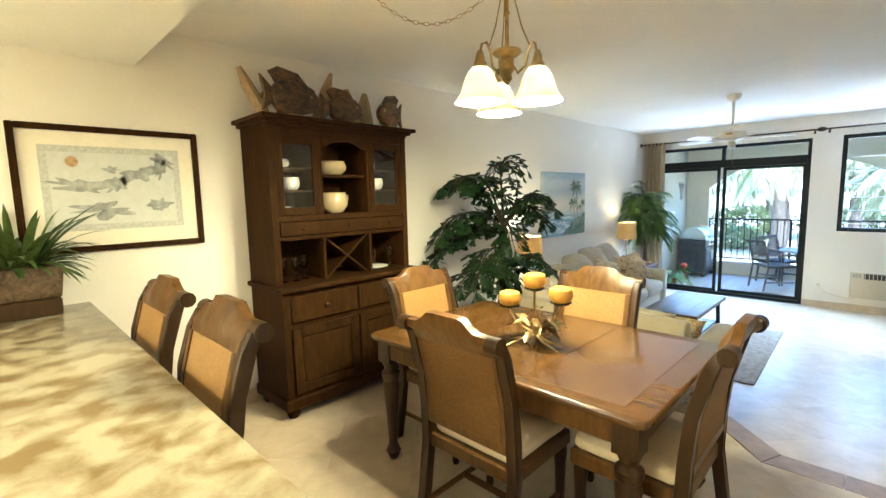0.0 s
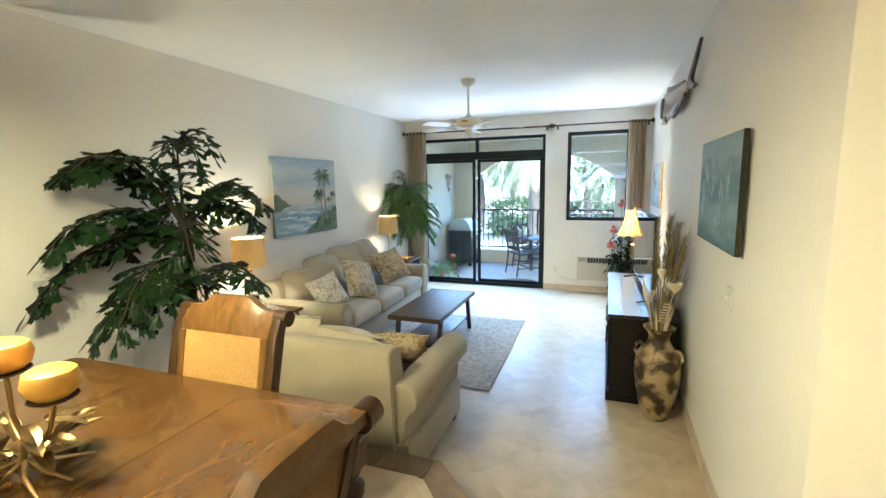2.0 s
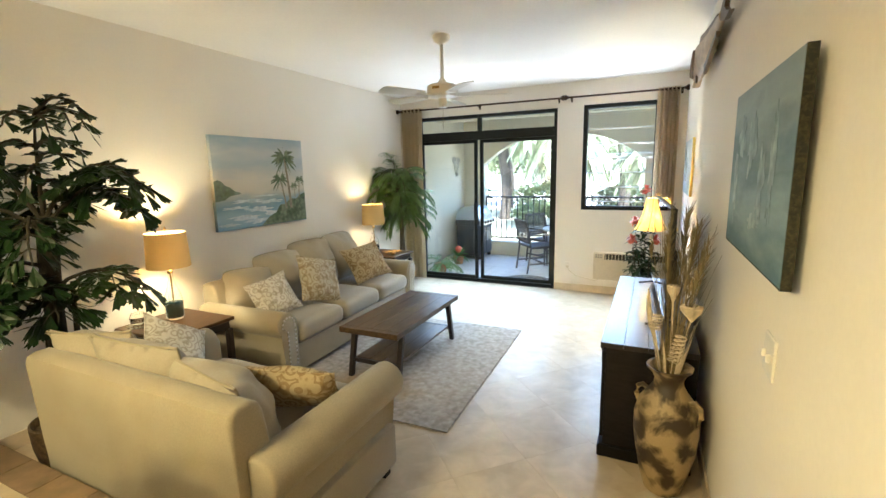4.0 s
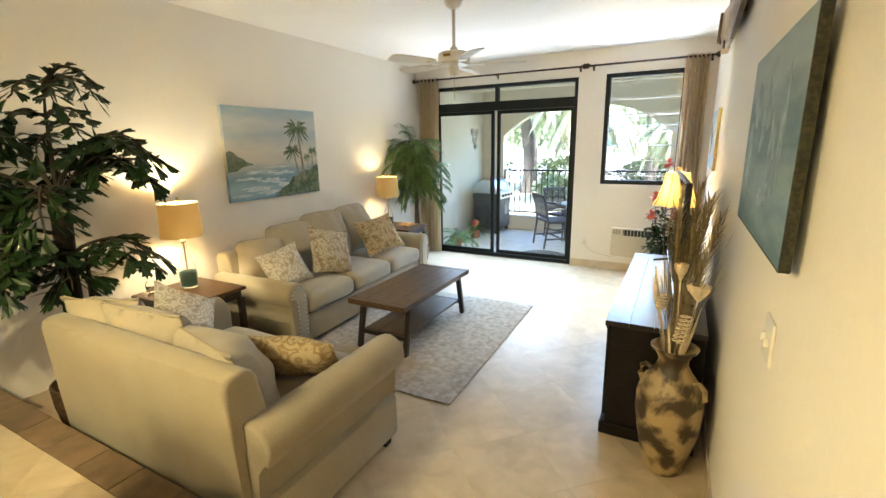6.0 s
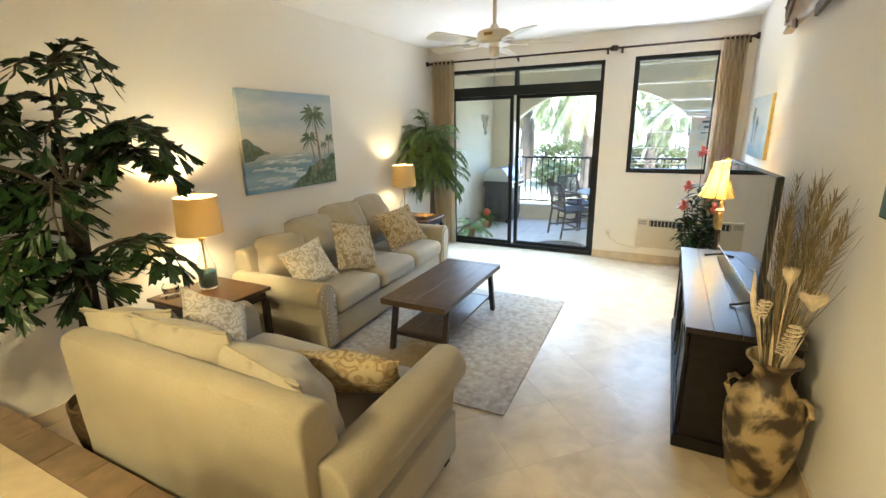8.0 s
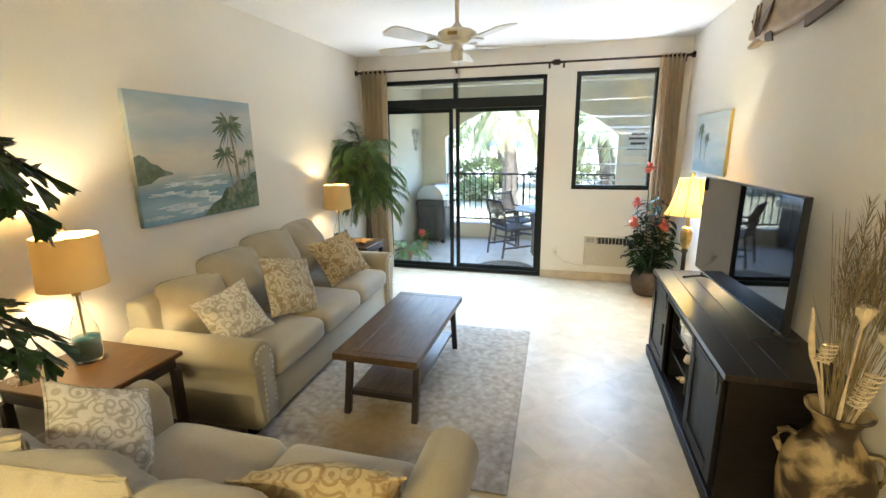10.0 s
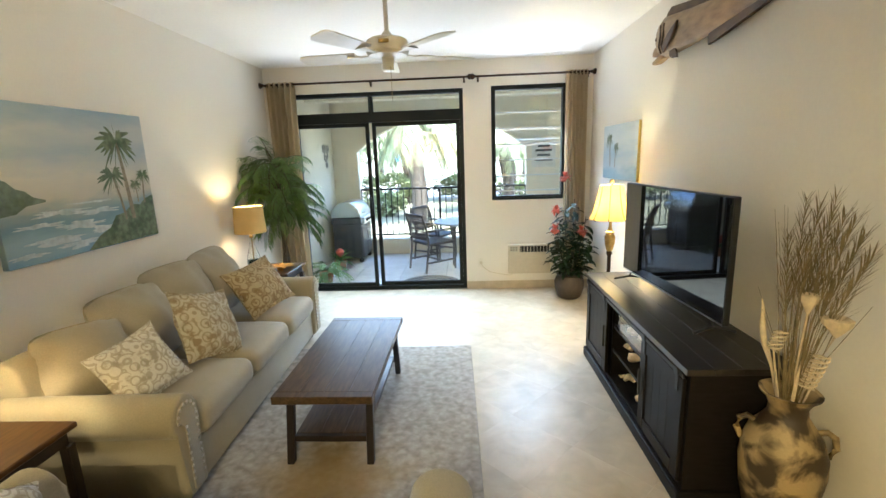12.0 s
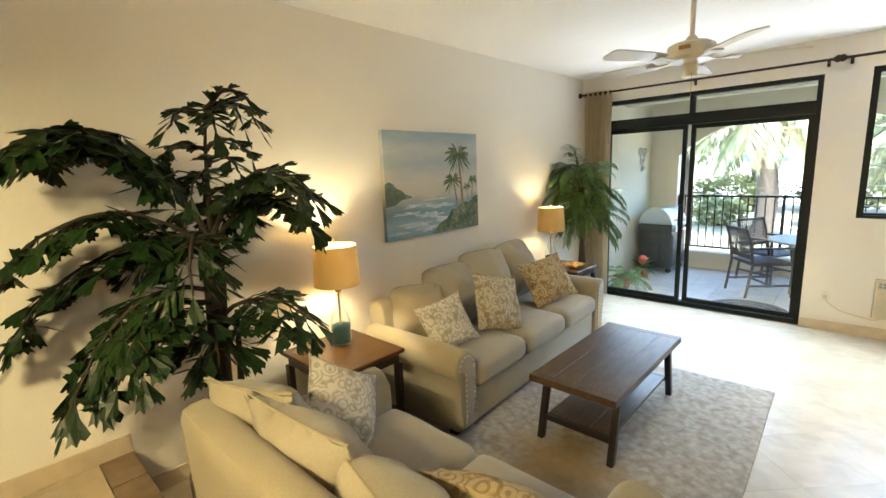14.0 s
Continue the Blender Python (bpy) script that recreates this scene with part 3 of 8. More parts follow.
# ---- framed chart ----
chart = thing("framed_chart", (XL, 0.595, 1.82), "dark-framed island sea chart with a cream mat", "picture")
W2, H2 = 0.435, 0.342
bm = boxes((0.002, 0.034, -W2, -W2 + 0.032, -H2, H2), (0.002, 0.034, W2 - 0.032, W2, -H2, H2), (0.002, 0.034, -W2 + 0.032, W2 - 0.032, -H2, -H2 + 0.032), (0.002, 0.034, -W2 + 0.032, W2 - 0.032, H2 - 0.032, H2), bevel=0.005)
part("frame", bm, HUTCH_WOOD, chart)
part("mat_board", boxes((0.004, 0.014, -W2 + 0.032, W2 - 0.032, -H2 + 0.032, H2 - 0.032)), PAPER, chart)
part("print", boxes((0.014, 0.0165, -0.325, 0.325, -0.225, 0.235)), CHART, chart)
bd = mat("chart_border", (0.47, 0.47, 0.43), 0.8, grain=0.15, scale=60)
part("print_border", boxes((0.0165, 0.0175, -0.325, -0.29, -0.225, 0.235), (0.0165, 0.0175, 0.29, 0.325, -0.225, 0.235), (0.0165, 0.0175, -0.29, 0.29, -0.225, -0.19), (0.0165, 0.0175, -0.29, 0.29, 0.2, 0.235)), bd, chart)


def blot(cy, cz, w, h, seed, x0=0.0175, x1=0.0185, tilt=0.0):
    bm = bm_new()
    pts = []
    for k in range(36):
        a = 2 * math.pi * k / 36
        q = 0.62 + 0.7 * noise.noise(Vector((math.cos(a) * 2.2, math.sin(a) * 2.2, seed)))
        u, v = w * q * math.cos(a), h * q * math.sin(a)
        pts.append((cy + u, cz + v + tilt * u))
    prism(bm, pts, "x", x0, x1)
    return bm


for i, (cy, cz, w, h, tl) in enumerate(((-0.17, 0.02, 0.17, 0.05, -0.1), (0.0, 0.03, 0.1, 0.06, 0.2), (0.12, 0.09, 0.14, 0.06, 0.35), (0.24, 0.17, 0.09, 0.05, -0.5), (0.22, 0.12, 0.05, 0.07, 0.6), (-0.06, -0.11, 0.22, 0.06, 0.05), (0.2, -0.08, 0.09, 0.04, 0.0), (0.2, -0.115, 0.05, 0.02, 0), (-0.02, 0.11, 0.06, 0.025, 0))):
    part("chart_island", blot(cy, cz, w, h, 3.1 * i + 1, tilt=tl), CHART_LAND, chart)
bm = bm_new()
prism(bm, [(-0.19 + 0.028 * math.cos(k * math.pi / 12), 0.15 + 0.028 * math.sin(k * math.pi / 12)) for k in range(24)], "x", 0.0175, 0.0187)
part("chart_seal", bm, CHART_SEAL, chart)


# ---- hutch ----
def panel_door(parent, y0, y1, z0, z1, x, name="cabinet_door"):
    """A framed door with a raised field, facing +x."""
    d = part(name, boxes((x, x + 0.022, y0, y0 + 0.06, z0, z1), (x, x + 0.022, y1 - 0.06, y1, z0, z1), (x, x + 0.022, y0 + 0.06, y1 - 0.06, z0, z0 + 0.06), (x, x + 0.022, y0 + 0.06, y1 - 0.06, z1 - 0.06, z1), bevel=0.004), HUTCH_WOOD, parent)
    part("field", boxes((x, x + 0.013, y0 + 0.06, y1 - 0.06, z0 + 0.06, z1 - 0.06), bevel=0.01), HUTCH_WOOD, d)
    return d


def knob(parent, x, y, z, r=0.014):
    bm = bm_new()
    lathe(bm, [(0.006, 0), (0.007, 0.012), (r, 0.018), (r, 0.026), (r * 0.6, 0.031)], 14)
    bmesh.ops.transform(bm, matrix=pose(x, y, z, 0, 90, 0), verts=bm.verts)
    part("knob", bm, BRONZE, parent, smooth=True)


hutch = thing("china_hutch", (-2.985, 1.87, H), "tall dark walnut china hutch with glass doors and wine rack", "hutch")
y0, y1 = -0.56, 0.56
for sy in (y0 + 0.05, y1 - 0.05):
    for sx in (0.06, 0.42):
        bm = bm_new()
        lathe(bm, [(0.03, 0), (0.042, 0.02), (0.045, 0.045), (0.03, 0.07)], 14, (sx, sy, 0))
        part("bun_foot", bm, HUTCH_WOOD, hutch, smooth=True)
part("plinth", boxes((0, 0.485, y0 - 0.02, y1 + 0.02, 0.065, 0.14), bevel=0.012, seg=2), HUTCH_WOOD, hutch)
part("lower_body", boxes((0, 0.465, y0, y1, 0.14, 0.85)), HUTCH_WOOD, hutch)
for a, b in ((y0 + 0.05, -0.01), (0.01, y1 - 0.05)):
    d = panel_door(hutch, a, b, 0.17, 0.61, 0.465)
    dr = part("drawer_front", boxes((0.465, 0.485, a, b, 0.645, 0.815), bevel=0.006), HUTCH_WOOD, hutch)
    knob(dr, 0.485, (a + b) / 2, 0.735)
part("waist_moulding", boxes((0, 0.505, y0 - 0.03, y1 + 0.03, 0.85, 0.885), bevel=0.01, seg=2), HUTCH_WOOD, hutch)
part("back_panel", boxes((0.0, 0.02, y0 + 0.02, y1 - 0.02, 0.885, 1.9)), HUTCH_WOOD, hutch)
for a in (y0, y1 - 0.045):
    part("side_panel", boxes((0, 0.40, a, a + 0.045, 0.885, 1.9)), HUTCH_WOOD, hutch)
for z0_, z1_ in ((1.175, 1.2), (1.30, 1.335), (1.85, 1.9)):
    part("shelf", boxes((0.02, 0.395, y0 + 0.045, y1 - 0.045, z0_, z1_)), HUTCH_WOOD, hutch)
part("small_drawer_rail", boxes((0.36, 0.405, y0 + 0.05, y1 - 0.05, 1.205, 1.295), bevel=0.004), HUTCH_WOOD, hutch)
for yk in (-0.36, 0.0, 0.36):
    knob(hutch, 0.405, yk, 1.25, 0.009)
for a in (-0.205, 0.185):
    part("divider", boxes((0.02, 0.39, a, a + 0.02, 0.885, 1.175)), HUTCH_WOOD, hutch)
    part("divider", boxes((0.02, 0.39, a, a + 0.02, 1.335, 1.85)), HUTCH_WOOD, hutch)
for a, b in ((-0.185, 0.185), (0.185, -0.185)):
    bm = bm_new()
    sgn = 1 if b > a else -1
    prism(bm, [(a, 0.888), (a + sgn * 0.02, 0.888), (b, 1.172), (b - sgn * 0.02, 1.172)], "x", 0.06 if sgn > 0 else 0.05, 0.372 if sgn > 0 else 0.37)
    part("wine_rack_slat", bm, HUTCH_WOOD, hutch)
part("middle_shelf", boxes((0.02, 0.36, -0.185, 0.185, 1.59, 1.61)), HUTCH_WOOD, hutch)
for a, b in ((y0 + 0.045, -0.205), (0.205, y1 - 0.045)):
    d = part("glass_door", boxes((0.37, 0.395, a, a + 0.05, 1.337, 1.848), (0.37, 0.395, b - 0.05, b, 1.337, 1.848), (0.37, 0.395, a + 0.05, b - 0.05, 1.337, 1.39), (0.37, 0.395, a + 0.05, b - 0.05, 1.795, 1.848), bevel=0.003), HUTCH_WOOD, hutch)
    g = part("door_pane", boxes((0.38, 0.384, a + 0.05, b - 0.05, 1.39, 1.795)), GLASS, d)
    g.visible_shadow = False
    for z in (1.49, 1.64):
        part("inner_shelf", boxes((0.02, 0.34, a, b, z, z + 0.012)), HUTCH_WOOD, hutch)
bm = bm_new()
prism(bm, [(-0.185, 1.848), (-0.185, 1.79), (-0.14, 1.8), (-0.09, 1.825), (0.0, 1.835), (0.09, 1.825), (0.14, 1.8), (0.185, 1.79), (0.185, 1.848)], "x", 0.375, 0.395)
part("arched_valance", bm, HUTCH_WOOD, hutch)
bm = bm_new()
for (ox, oy, za, zb) in ((0.415, 0.0, 1.9, 1.92), (0.44, 0.025, 1.92, 1.94), (0.47, 0.055, 1.94, 1.965)):
    box(bm, 0, ox, y0 - oy, y1 + oy, za, zb)
part("crown", bm, HUTCH_WOOD, hutch)

# crockery in the hutch
hx, hy = -2.985, 1.87


def bowl(name, y, z, r, h, label, material=PORCELAIN, x=0.2, cat="bowl"):
    t = thing(name, (hx + x, hy + y, H + z), label, cat, "crockery in the hutch")
    bm = bm_new()
    lathe(bm, [(r * 0.5, 0), (r * 0.62, 0.005), (r * 0.95, h * 0.35), (r, h * 0.65), (r * 0.86, h * 0.95), (r * 0.9, h), (r * 0.82, h), (r * 0.8, h * 0.9), (r * 0.9, h * 0.6), (r * 0.4, 0.02)], 26)
    part("body", bm, material, t, smooth=True)
    return t


# white ceramic with the dimness behind the glass put into its colour
DIM_DISH = mat("dimmed_white_ceramic", (0.46, 0.44, 0.39), 0.35, grain=0.08, scale=30, coat=0.2)
b1 = bowl("serving_bowl", 0.0, 1.61, 0.105, 0.1, "wide cream porcelain bowl on the hutch shelf", x=0.22)
b2 = bowl("serving_bowl", 0.0, 1.335, 0.105, 0.15, "round cream porcelain jar with side lugs", x=0.22)
for s in (-1, 1):
    bm = bm_new()
    ring_tube(bm, [(0, s * 0.098, 0.1), (0, s * 0.125, 0.105), (0, s * 0.125, 0.125), (0, s * 0.095, 0.13)], 0.008, 8)
    part("lug", bm, PORCELAIN, b2, smooth=True)
for side in (-0.36, 0.36):
    for k, z in enumerate((1.335, 1.502, 1.652)):
        bowl("white_shell_dish", side + (0.03 if k % 2 else -0.03), z, 0.05 + 0.01 * (k % 2), 0.06 + 0.03 * (k == 1), "small white ceramic dish behind the glass", DIM_DISH, 0.22, "dish")
plate = thing("white_plate", (hx + 0.26, hy + 0.33, H + 0.885), "white oval plate on the hutch shelf", "plate")
bm = bm_new()
lathe(bm, [(0.06, 0), (0.1, 0.012), (0.1, 0.016), (0.05, 0.006)], 28)
part("dish", bm, WHITE_GLAZE, plate, smooth=True)
CLEAR = mat("wine_glass", (0.95, 0.97, 0.96), 0.02, transmission=1.0)
for k, (gy, gx) in enumerate(((-0.45, 0.26), (-0.36, 0.28), (-0.28, 0.24), (0.25, 0.3), (0.36, 0.14), (0.46, 0.28))):
    g = thing("stem_glass", (hx + gx, hy + gy, H + 0.885), "clear stemmed wine glass in the hutch", "glass", "glasses in the hutch")
    bm = bm_new()
    lathe(bm, [(0.032, 0), (0.006, 0.006), (0.004, 0.07), (0.02, 0.085), (0.034, 0.12), (0.03, 0.165), (0.028, 0.165), (0.031, 0.12), (0.01, 0.09)], 16)
    part("glass_body", bm, CLEAR, g, smooth=True)


# carved fish on the hutch
def carved_fish(where, size, label, turn, flip=1):
    """A deep-bodied reef fish with tall fins, cut from a plank and rounded."""
    t = thing("carved_fish", where, label, "carving", "carvings on the hutch", turn=turn)
    L, Hh = size
    bm = bm_new()
    outline = []
    for k in range(32):
        a = 2 * math.pi * k / 32
        u = math.cos(a)
        v = math.sin(a) * (1 - 0.2 * u) * (1 + 0.12 * math.cos(2 * a))
        outline.append((flip * u * L * 0.42, Hh * 0.5 + v * Hh * 0.4))
    prism(bm, outline, "x", -0.035, 0.035, bevel=0.025, seg=3)
    part("body", bm, CARVED, t, smooth=True)
    bm = bm_new()
    prism(bm, [(flip * -L * 0.33, Hh * 0.55), (flip * -L * 0.6, Hh * 0.9), (flip * -L * 0.52, Hh * 0.5), (flip * -L * 0.58, Hh * 0.15), (flip * -L * 0.33, Hh * 0.42)], "x", -0.012, 0.012, bevel=0.003)
    part("tail_fin", bm, CARVED, t)
    bm = bm_new()
    prism(bm, [(flip * L * 0.22, Hh * 0.82), (flip * L * 0.05, Hh * 1.06), (flip * -L * 0.3, Hh * 1.12), (flip * -L * 0.45, Hh * 1.0), (flip * -L * 0.3, Hh * 0.7)], "x", -0.013, 0.013, bevel=0.003)
    part("back_fin", bm, CARVED, t)
    bm = bm_new()
    prism(bm, [(flip * L * 0.02, Hh * 0.3), (flip * -L * 0.16, Hh * 0.05), (flip * -L * 0.36, Hh * 0.02), (flip * -L * 0.3, Hh * 0.32)], "x", -0.012, 0.012, bevel=0.003)
    part("belly_fin", bm, CARVED, t)
    bm = bm_new()
    lathe(bm, [(0.014, 0.026), (0.013, 0.034), (0.004, 0.038)], 12)
    bmesh.ops.transform(bm, matrix=pose(0, flip * L * 0.24, Hh * 0.58, 0, 90, 0), verts=bm.verts)
    part("eye", bm, DRIFT, t, smooth=True)
    part("stand", boxes((-0.045, 0.045, -L * 0.2, L * 0.2, 0, Hh * 0.14), bevel=0.006), DRIFT, t)
    return t


carved_fish((-2.74, 1.6, H + 1.965), (0.44, 0.3), "large striped carved wooden fish on the hutch", 8, flip=1)
carved_fish((-2.72, 1.98, H + 1.965), (0.32, 0.24), "dark carved wooden fish on the hutch", -6, flip=1)
carved_fish((-2.70, 2.36, H + 1.965), (0.25, 0.25), "striped carved wooden angelfish on the hutch", 4, flip=-1)
for yy, hh, ln in ((1.44, 0.33, -0.16), (1.82, 0.4, 0.14), (2.14, 0.31, -0.05), (2.26, 0.3, 0.0)):
    d = thing("driftwood_piece", (-2.86, yy, H + 1.965), "upright pale driftwood piece behind the fish", "driftwood", "driftwood on the hutch")
    bm = bm_new()
    ring_tube(bm, [(0, 0, 0), (0.005, ln * 0.25, hh * 0.3), (-0.01, ln * 0.7, hh * 0.7), (0, ln, hh)], [0.06, 0.068, 0.055, 0.022], 9, flat=0.6)
    part("stem", bm, DRIFT, d, smooth=True)
    bm = bm_new()
    ring_tube(bm, [(0, ln * 0.3, hh * 0.35), (0.01, ln * 0.3 + 0.04, hh * 0.6)], [0.022, 0.008], 7)
    part("stub", bm, DRIFT, d, smooth=True)


# ---- dining table and chairs ----
table = thing("dining_table", (-1.06, 1.93, H), "polished honey wood dining table with turned legs", "table")
TX, TY = 0.73, 0.505
bm = bm_new()
c = 0.05
prism(bm, [(-TX + c, -TY), (TX - c, -TY), (TX - 0.012, -TY + 0.012), (TX, -TY + c), (TX, TY - c), (TX - 0.012, TY - 0.012), (TX - c, TY), (-TX + c, TY), (-TX + 0.012, TY - 0.012), (-TX, TY - c), (-TX, -TY + c), (-TX + 0.012, -TY + 0.012)], "z", 0.685, 0.717, bevel=0.01, seg=3)
top = part("tabletop", bm, TABLE_WOOD, table, smooth=True)
FIELD = mat("veneer_field", (0.088, 0.042, 0.005), 0.24, spec=0.45, grain=0.3, scale=7, blotch=0.9, bscale=3.5, second=(0.055, 0.024, 0.004), stretch=(3, 1, 3), coat=0.3, vary=0.06, distort=0.8)
for k, (fx0, fx1) in enumerate(((-0.63, -0.235), (-0.232, 0.232), (0.235, 0.63))):
    part("veneer_panel", boxes((fx0, fx1, -0.43, 0.43, 0.714, 0.7185), bevel=0.001), FIELD, top)
for r in ((-TX + 0.09, TX - 0.09, -TY + 0.05, -TY + 0.075, 0.585, 0.685), (-TX + 0.09, TX - 0.09, TY - 0.075, TY - 0.05, 0.585, 0.685), (-TX + 0.05, -TX + 0.075, -TY + 0.09, TY - 0.09, 0.585, 0.685), (TX - 0.075, TX - 0.05, -TY + 0.09, TY - 0.09, 0.585, 0.685)):
    part("apron", boxes(r, bevel=0.004), CHAIR_WOOD, table)
for sx in (-1, 1):
    for sy in (-1, 1):
        bm = boxes((sx * (TX - 0.085) - 0.045, sx * (TX - 0.085) + 0.045, sy * (TY - 0.085) - 0.045, sy * (TY - 0.085) + 0.045, 0.56, 0.685))
        lathe(bm, [(0.018, 0), (0.03, 0.02), (0.042, 0.05), (0.03, 0.075), (0.024, 0.1), (0.032, 0.25), (0.047, 0.43), (0.04, 0.455), (0.05, 0.475), (0.05, 0.5), (0.03, 0.52), (0.042, 0.55), (0.042, 0.562)], 18, (sx * (TX - 0.085), sy * (TY - 0.085), 0))
        part("leg", bm, DARK_CHAIR, table, smooth=35)


def chair(name, label, seat_h, top_h, cat, group):
    """A scroll-backed chair that faces +y; its origin is on the floor under the seat."""
    t = thing(name, (0, 0, 0), label, cat, group)
    w = 0.225
    part("seat_frame", boxes((-w, w, -0.2, 0.22, seat_h - 0.09, seat_h - 0.025), bevel=0.008), CHAIR_WOOD, t)
    bm = bm_new()
    soft_box(bm, -w + 0.012, w - 0.012, -0.18, 0.215, seat_h - 0.03, seat_h + 0.03, 0.028, 0.02, 8)
    part("seat", bm, CREAM, t, "cream upholstered seat", smooth=True)
    back = [(-0.19, seat_h - 0.06), (-0.2, seat_h + 0.1), (-0.215, seat_h + 0.25), (-0.255, top_h - 0.09), (-0.29, top_h - 0.03)]
    for s in (-1, 1):
        bm = bm_new()
        lathe(bm, [(0.016, 0), (0.021, 0.02), (0.017, 0.05), (0.024, seat_h * 0.6), (0.029, seat_h - 0.12), (0.026, seat_h - 0.088)], 12, (s * (w - 0.03), 0.185, 0))
        part("front_leg", bm, DARK_CHAIR, t, smooth=True)
        bm = bm_new()
        path = [(-0.26, 0.0), (-0.225, seat_h * 0.4)] + back
        prof = [(y - 0.02, z) for y, z in path] + [(y + 0.022, z) for y, z in path[::-1]]
        prism(bm, prof, "x", s * w - 0.02, s * w + 0.02, bevel=0.006)
        post = part("back_post", bm, DARK_CHAIR, t, smooth=35)
        bm = bm_new()
        ring_tube(bm, [(s * w - 0.026, -0.305, top_h - 0.035), (s * w + 0.026, -0.305, top_h - 0.035)], 0.03, 16)
        part("scroll", bm, DARK_CHAIR, post, smooth=35)
    n = 14
    # crest rail with a raised middle
    bm = bm_new()
    rows = []
    for i in range(n + 1):
        u = 2 * i / n - 1
        hump = 0.045 * (1 / (1 + math.exp((abs(u) - 0.55) * 22)))
        x = u * (w - 0.018)
        ring = []
        for (yy, zz) in ((-0.238, top_h - 0.1), (-0.25, top_h - 0.06 + hump * 0.6), (-0.29, top_h - 0.008 + hump), (-0.322, top_h - 0.012 + hump), (-0.322, top_h - 0.04 + hump), (-0.295, top_h - 0.06), (-0.272, top_h - 0.1)):
            ring.append(bm.verts.new((x, yy, zz)))
        rows.append(ring)
    for a, b in zip(rows, rows[1:]):
        for k in range(7):
            bm.faces.new((a[k], a[(k + 1) % 7], b[(k + 1) % 7], b[k]))
    bm.faces.new(rows[0])
    bm.faces.new(rows[-1][::-1])
    part("crest_rail", bm, CHAIR_WOOD, t, smooth=50)
    bm = bm_new()
    prof = [(-0.198, seat_h + 0.07), (-0.208, seat_h + 0.22), (-0.25, top_h - 0.095)]
    prism(bm, [(y - 0.012, z) for y, z in prof] + [(y + 0.012, z) for y, z in prof[::-1]], "x", -w + 0.045, w - 0.045)
    part("backrest", bm, CANE, t, "honey woven cane back panel")
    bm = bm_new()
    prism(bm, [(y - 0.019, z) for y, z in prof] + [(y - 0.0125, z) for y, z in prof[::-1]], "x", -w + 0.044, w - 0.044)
    # same cane as the front, in about half its tone
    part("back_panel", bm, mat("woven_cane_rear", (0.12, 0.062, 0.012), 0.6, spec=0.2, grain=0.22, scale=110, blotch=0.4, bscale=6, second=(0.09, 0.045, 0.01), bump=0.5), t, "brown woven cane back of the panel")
    for s in (-1, 1):
        bm = bm_new()
        prism(bm, [(y - 0.017, z) for y, z in prof] + [(y + 0.017, z) for y, z in prof[::-1]], "x", s * (w - 0.033) - 0.013, s * (w - 0.033) + 0.013)
        part("back_stile", bm, CHAIR_WOOD, t)
    part("lower_rail", boxes((-w + 0.02, w - 0.02, -0.218, -0.185, seat_h + 0.035, seat_h + 0.075), bevel=0.005), CHAIR_WOOD, t)
    part("stretcher", boxes((-w + 0.03, w - 0.03, -0.015, 0.01, seat_h * 0.3, seat_h * 0.3 + 0.022), bevel=0.004), CHAIR_WOOD, t)
    for s in (-1, 1):
        part("side_stretcher", boxes((s * (w - 0.03) - 0.01, s * (w - 0.03) + 0.01, -0.23, 0.185, seat_h * 0.3, seat_h * 0.3 + 0.022), bevel=0.004), CHAIR_WOOD, t)
    return t


ch = chair("dining_chair", "chestnut scroll-back dining chair with cane back and cream seat", 0.46, 0.975, "chair", "chairs round the table")
ch.matrix_world = pose(-0.97, 1.5, H, 0, 0, 0)
copy_thing(ch, pose(-1.01, 2.24, H, 0, 0, 180))
copy_thing(ch, pose(-0.46, 1.81, H, 0, 0, 90))
copy_thing(ch, pose(-1.6, 1.9, H, 0, 0, -90))
st = chair("counter_stool", "chestnut scroll-back counter stool drawn up to the bar", 0.62, 1.09, "stool", "stools at the counter")
st.matrix_world = pose(-1.37, 0.285, H, 0, 0, 180)
copy_thing(st, pose(-2.04, 0.275, H, 0, 0, 180))


# candle holder
cand = thing("candle_holder", (-1.02, 1.87, 1.0185), "wrought branch candle holder with three yellow candles", "candle holder")
R = random.Random(11)
for (cx, cy, cz) in ((0.0, -0.01, 0.27), (-0.13, -0.03, 0.17), (0.13, 0.01, 0.215)):
    bm = bm_new()
    ring_tube(bm, [(cx * 0.25, cy, 0.01), (cx * 0.15 + 0.01, cy + 0.01, cz * 0.35), (cx * 0.75, cy, cz * 0.6), (cx, cy, cz - 0.012)], [0.008, 0.007, 0.006, 0.006], 8)
    br = part("branch", bm, BRASS, cand, smooth=True)
    bm = bm_new()
    lathe(bm, [(0.006, -0.012), (0.038, -0.004), (0.05, 0.004), (0.048, 0.006), (0.02, 0.0)], 18, (cx, cy, cz))
    part("cup", bm, BRONZE, br, smooth=True)
    bm = bm_new()
    lathe(bm, [(0.035, 0.006), (0.05, 0.02), (0.057, 0.042), (0.05, 0.068), (0.03, 0.078), (0.008, 0.075)], 22, (cx, cy, cz), wob=lambda k, z: 1 + 0.02 * math.sin(k * 2.3))
    part("candle", bm, WAX, cand, "round yellow wax candle", smooth=True)
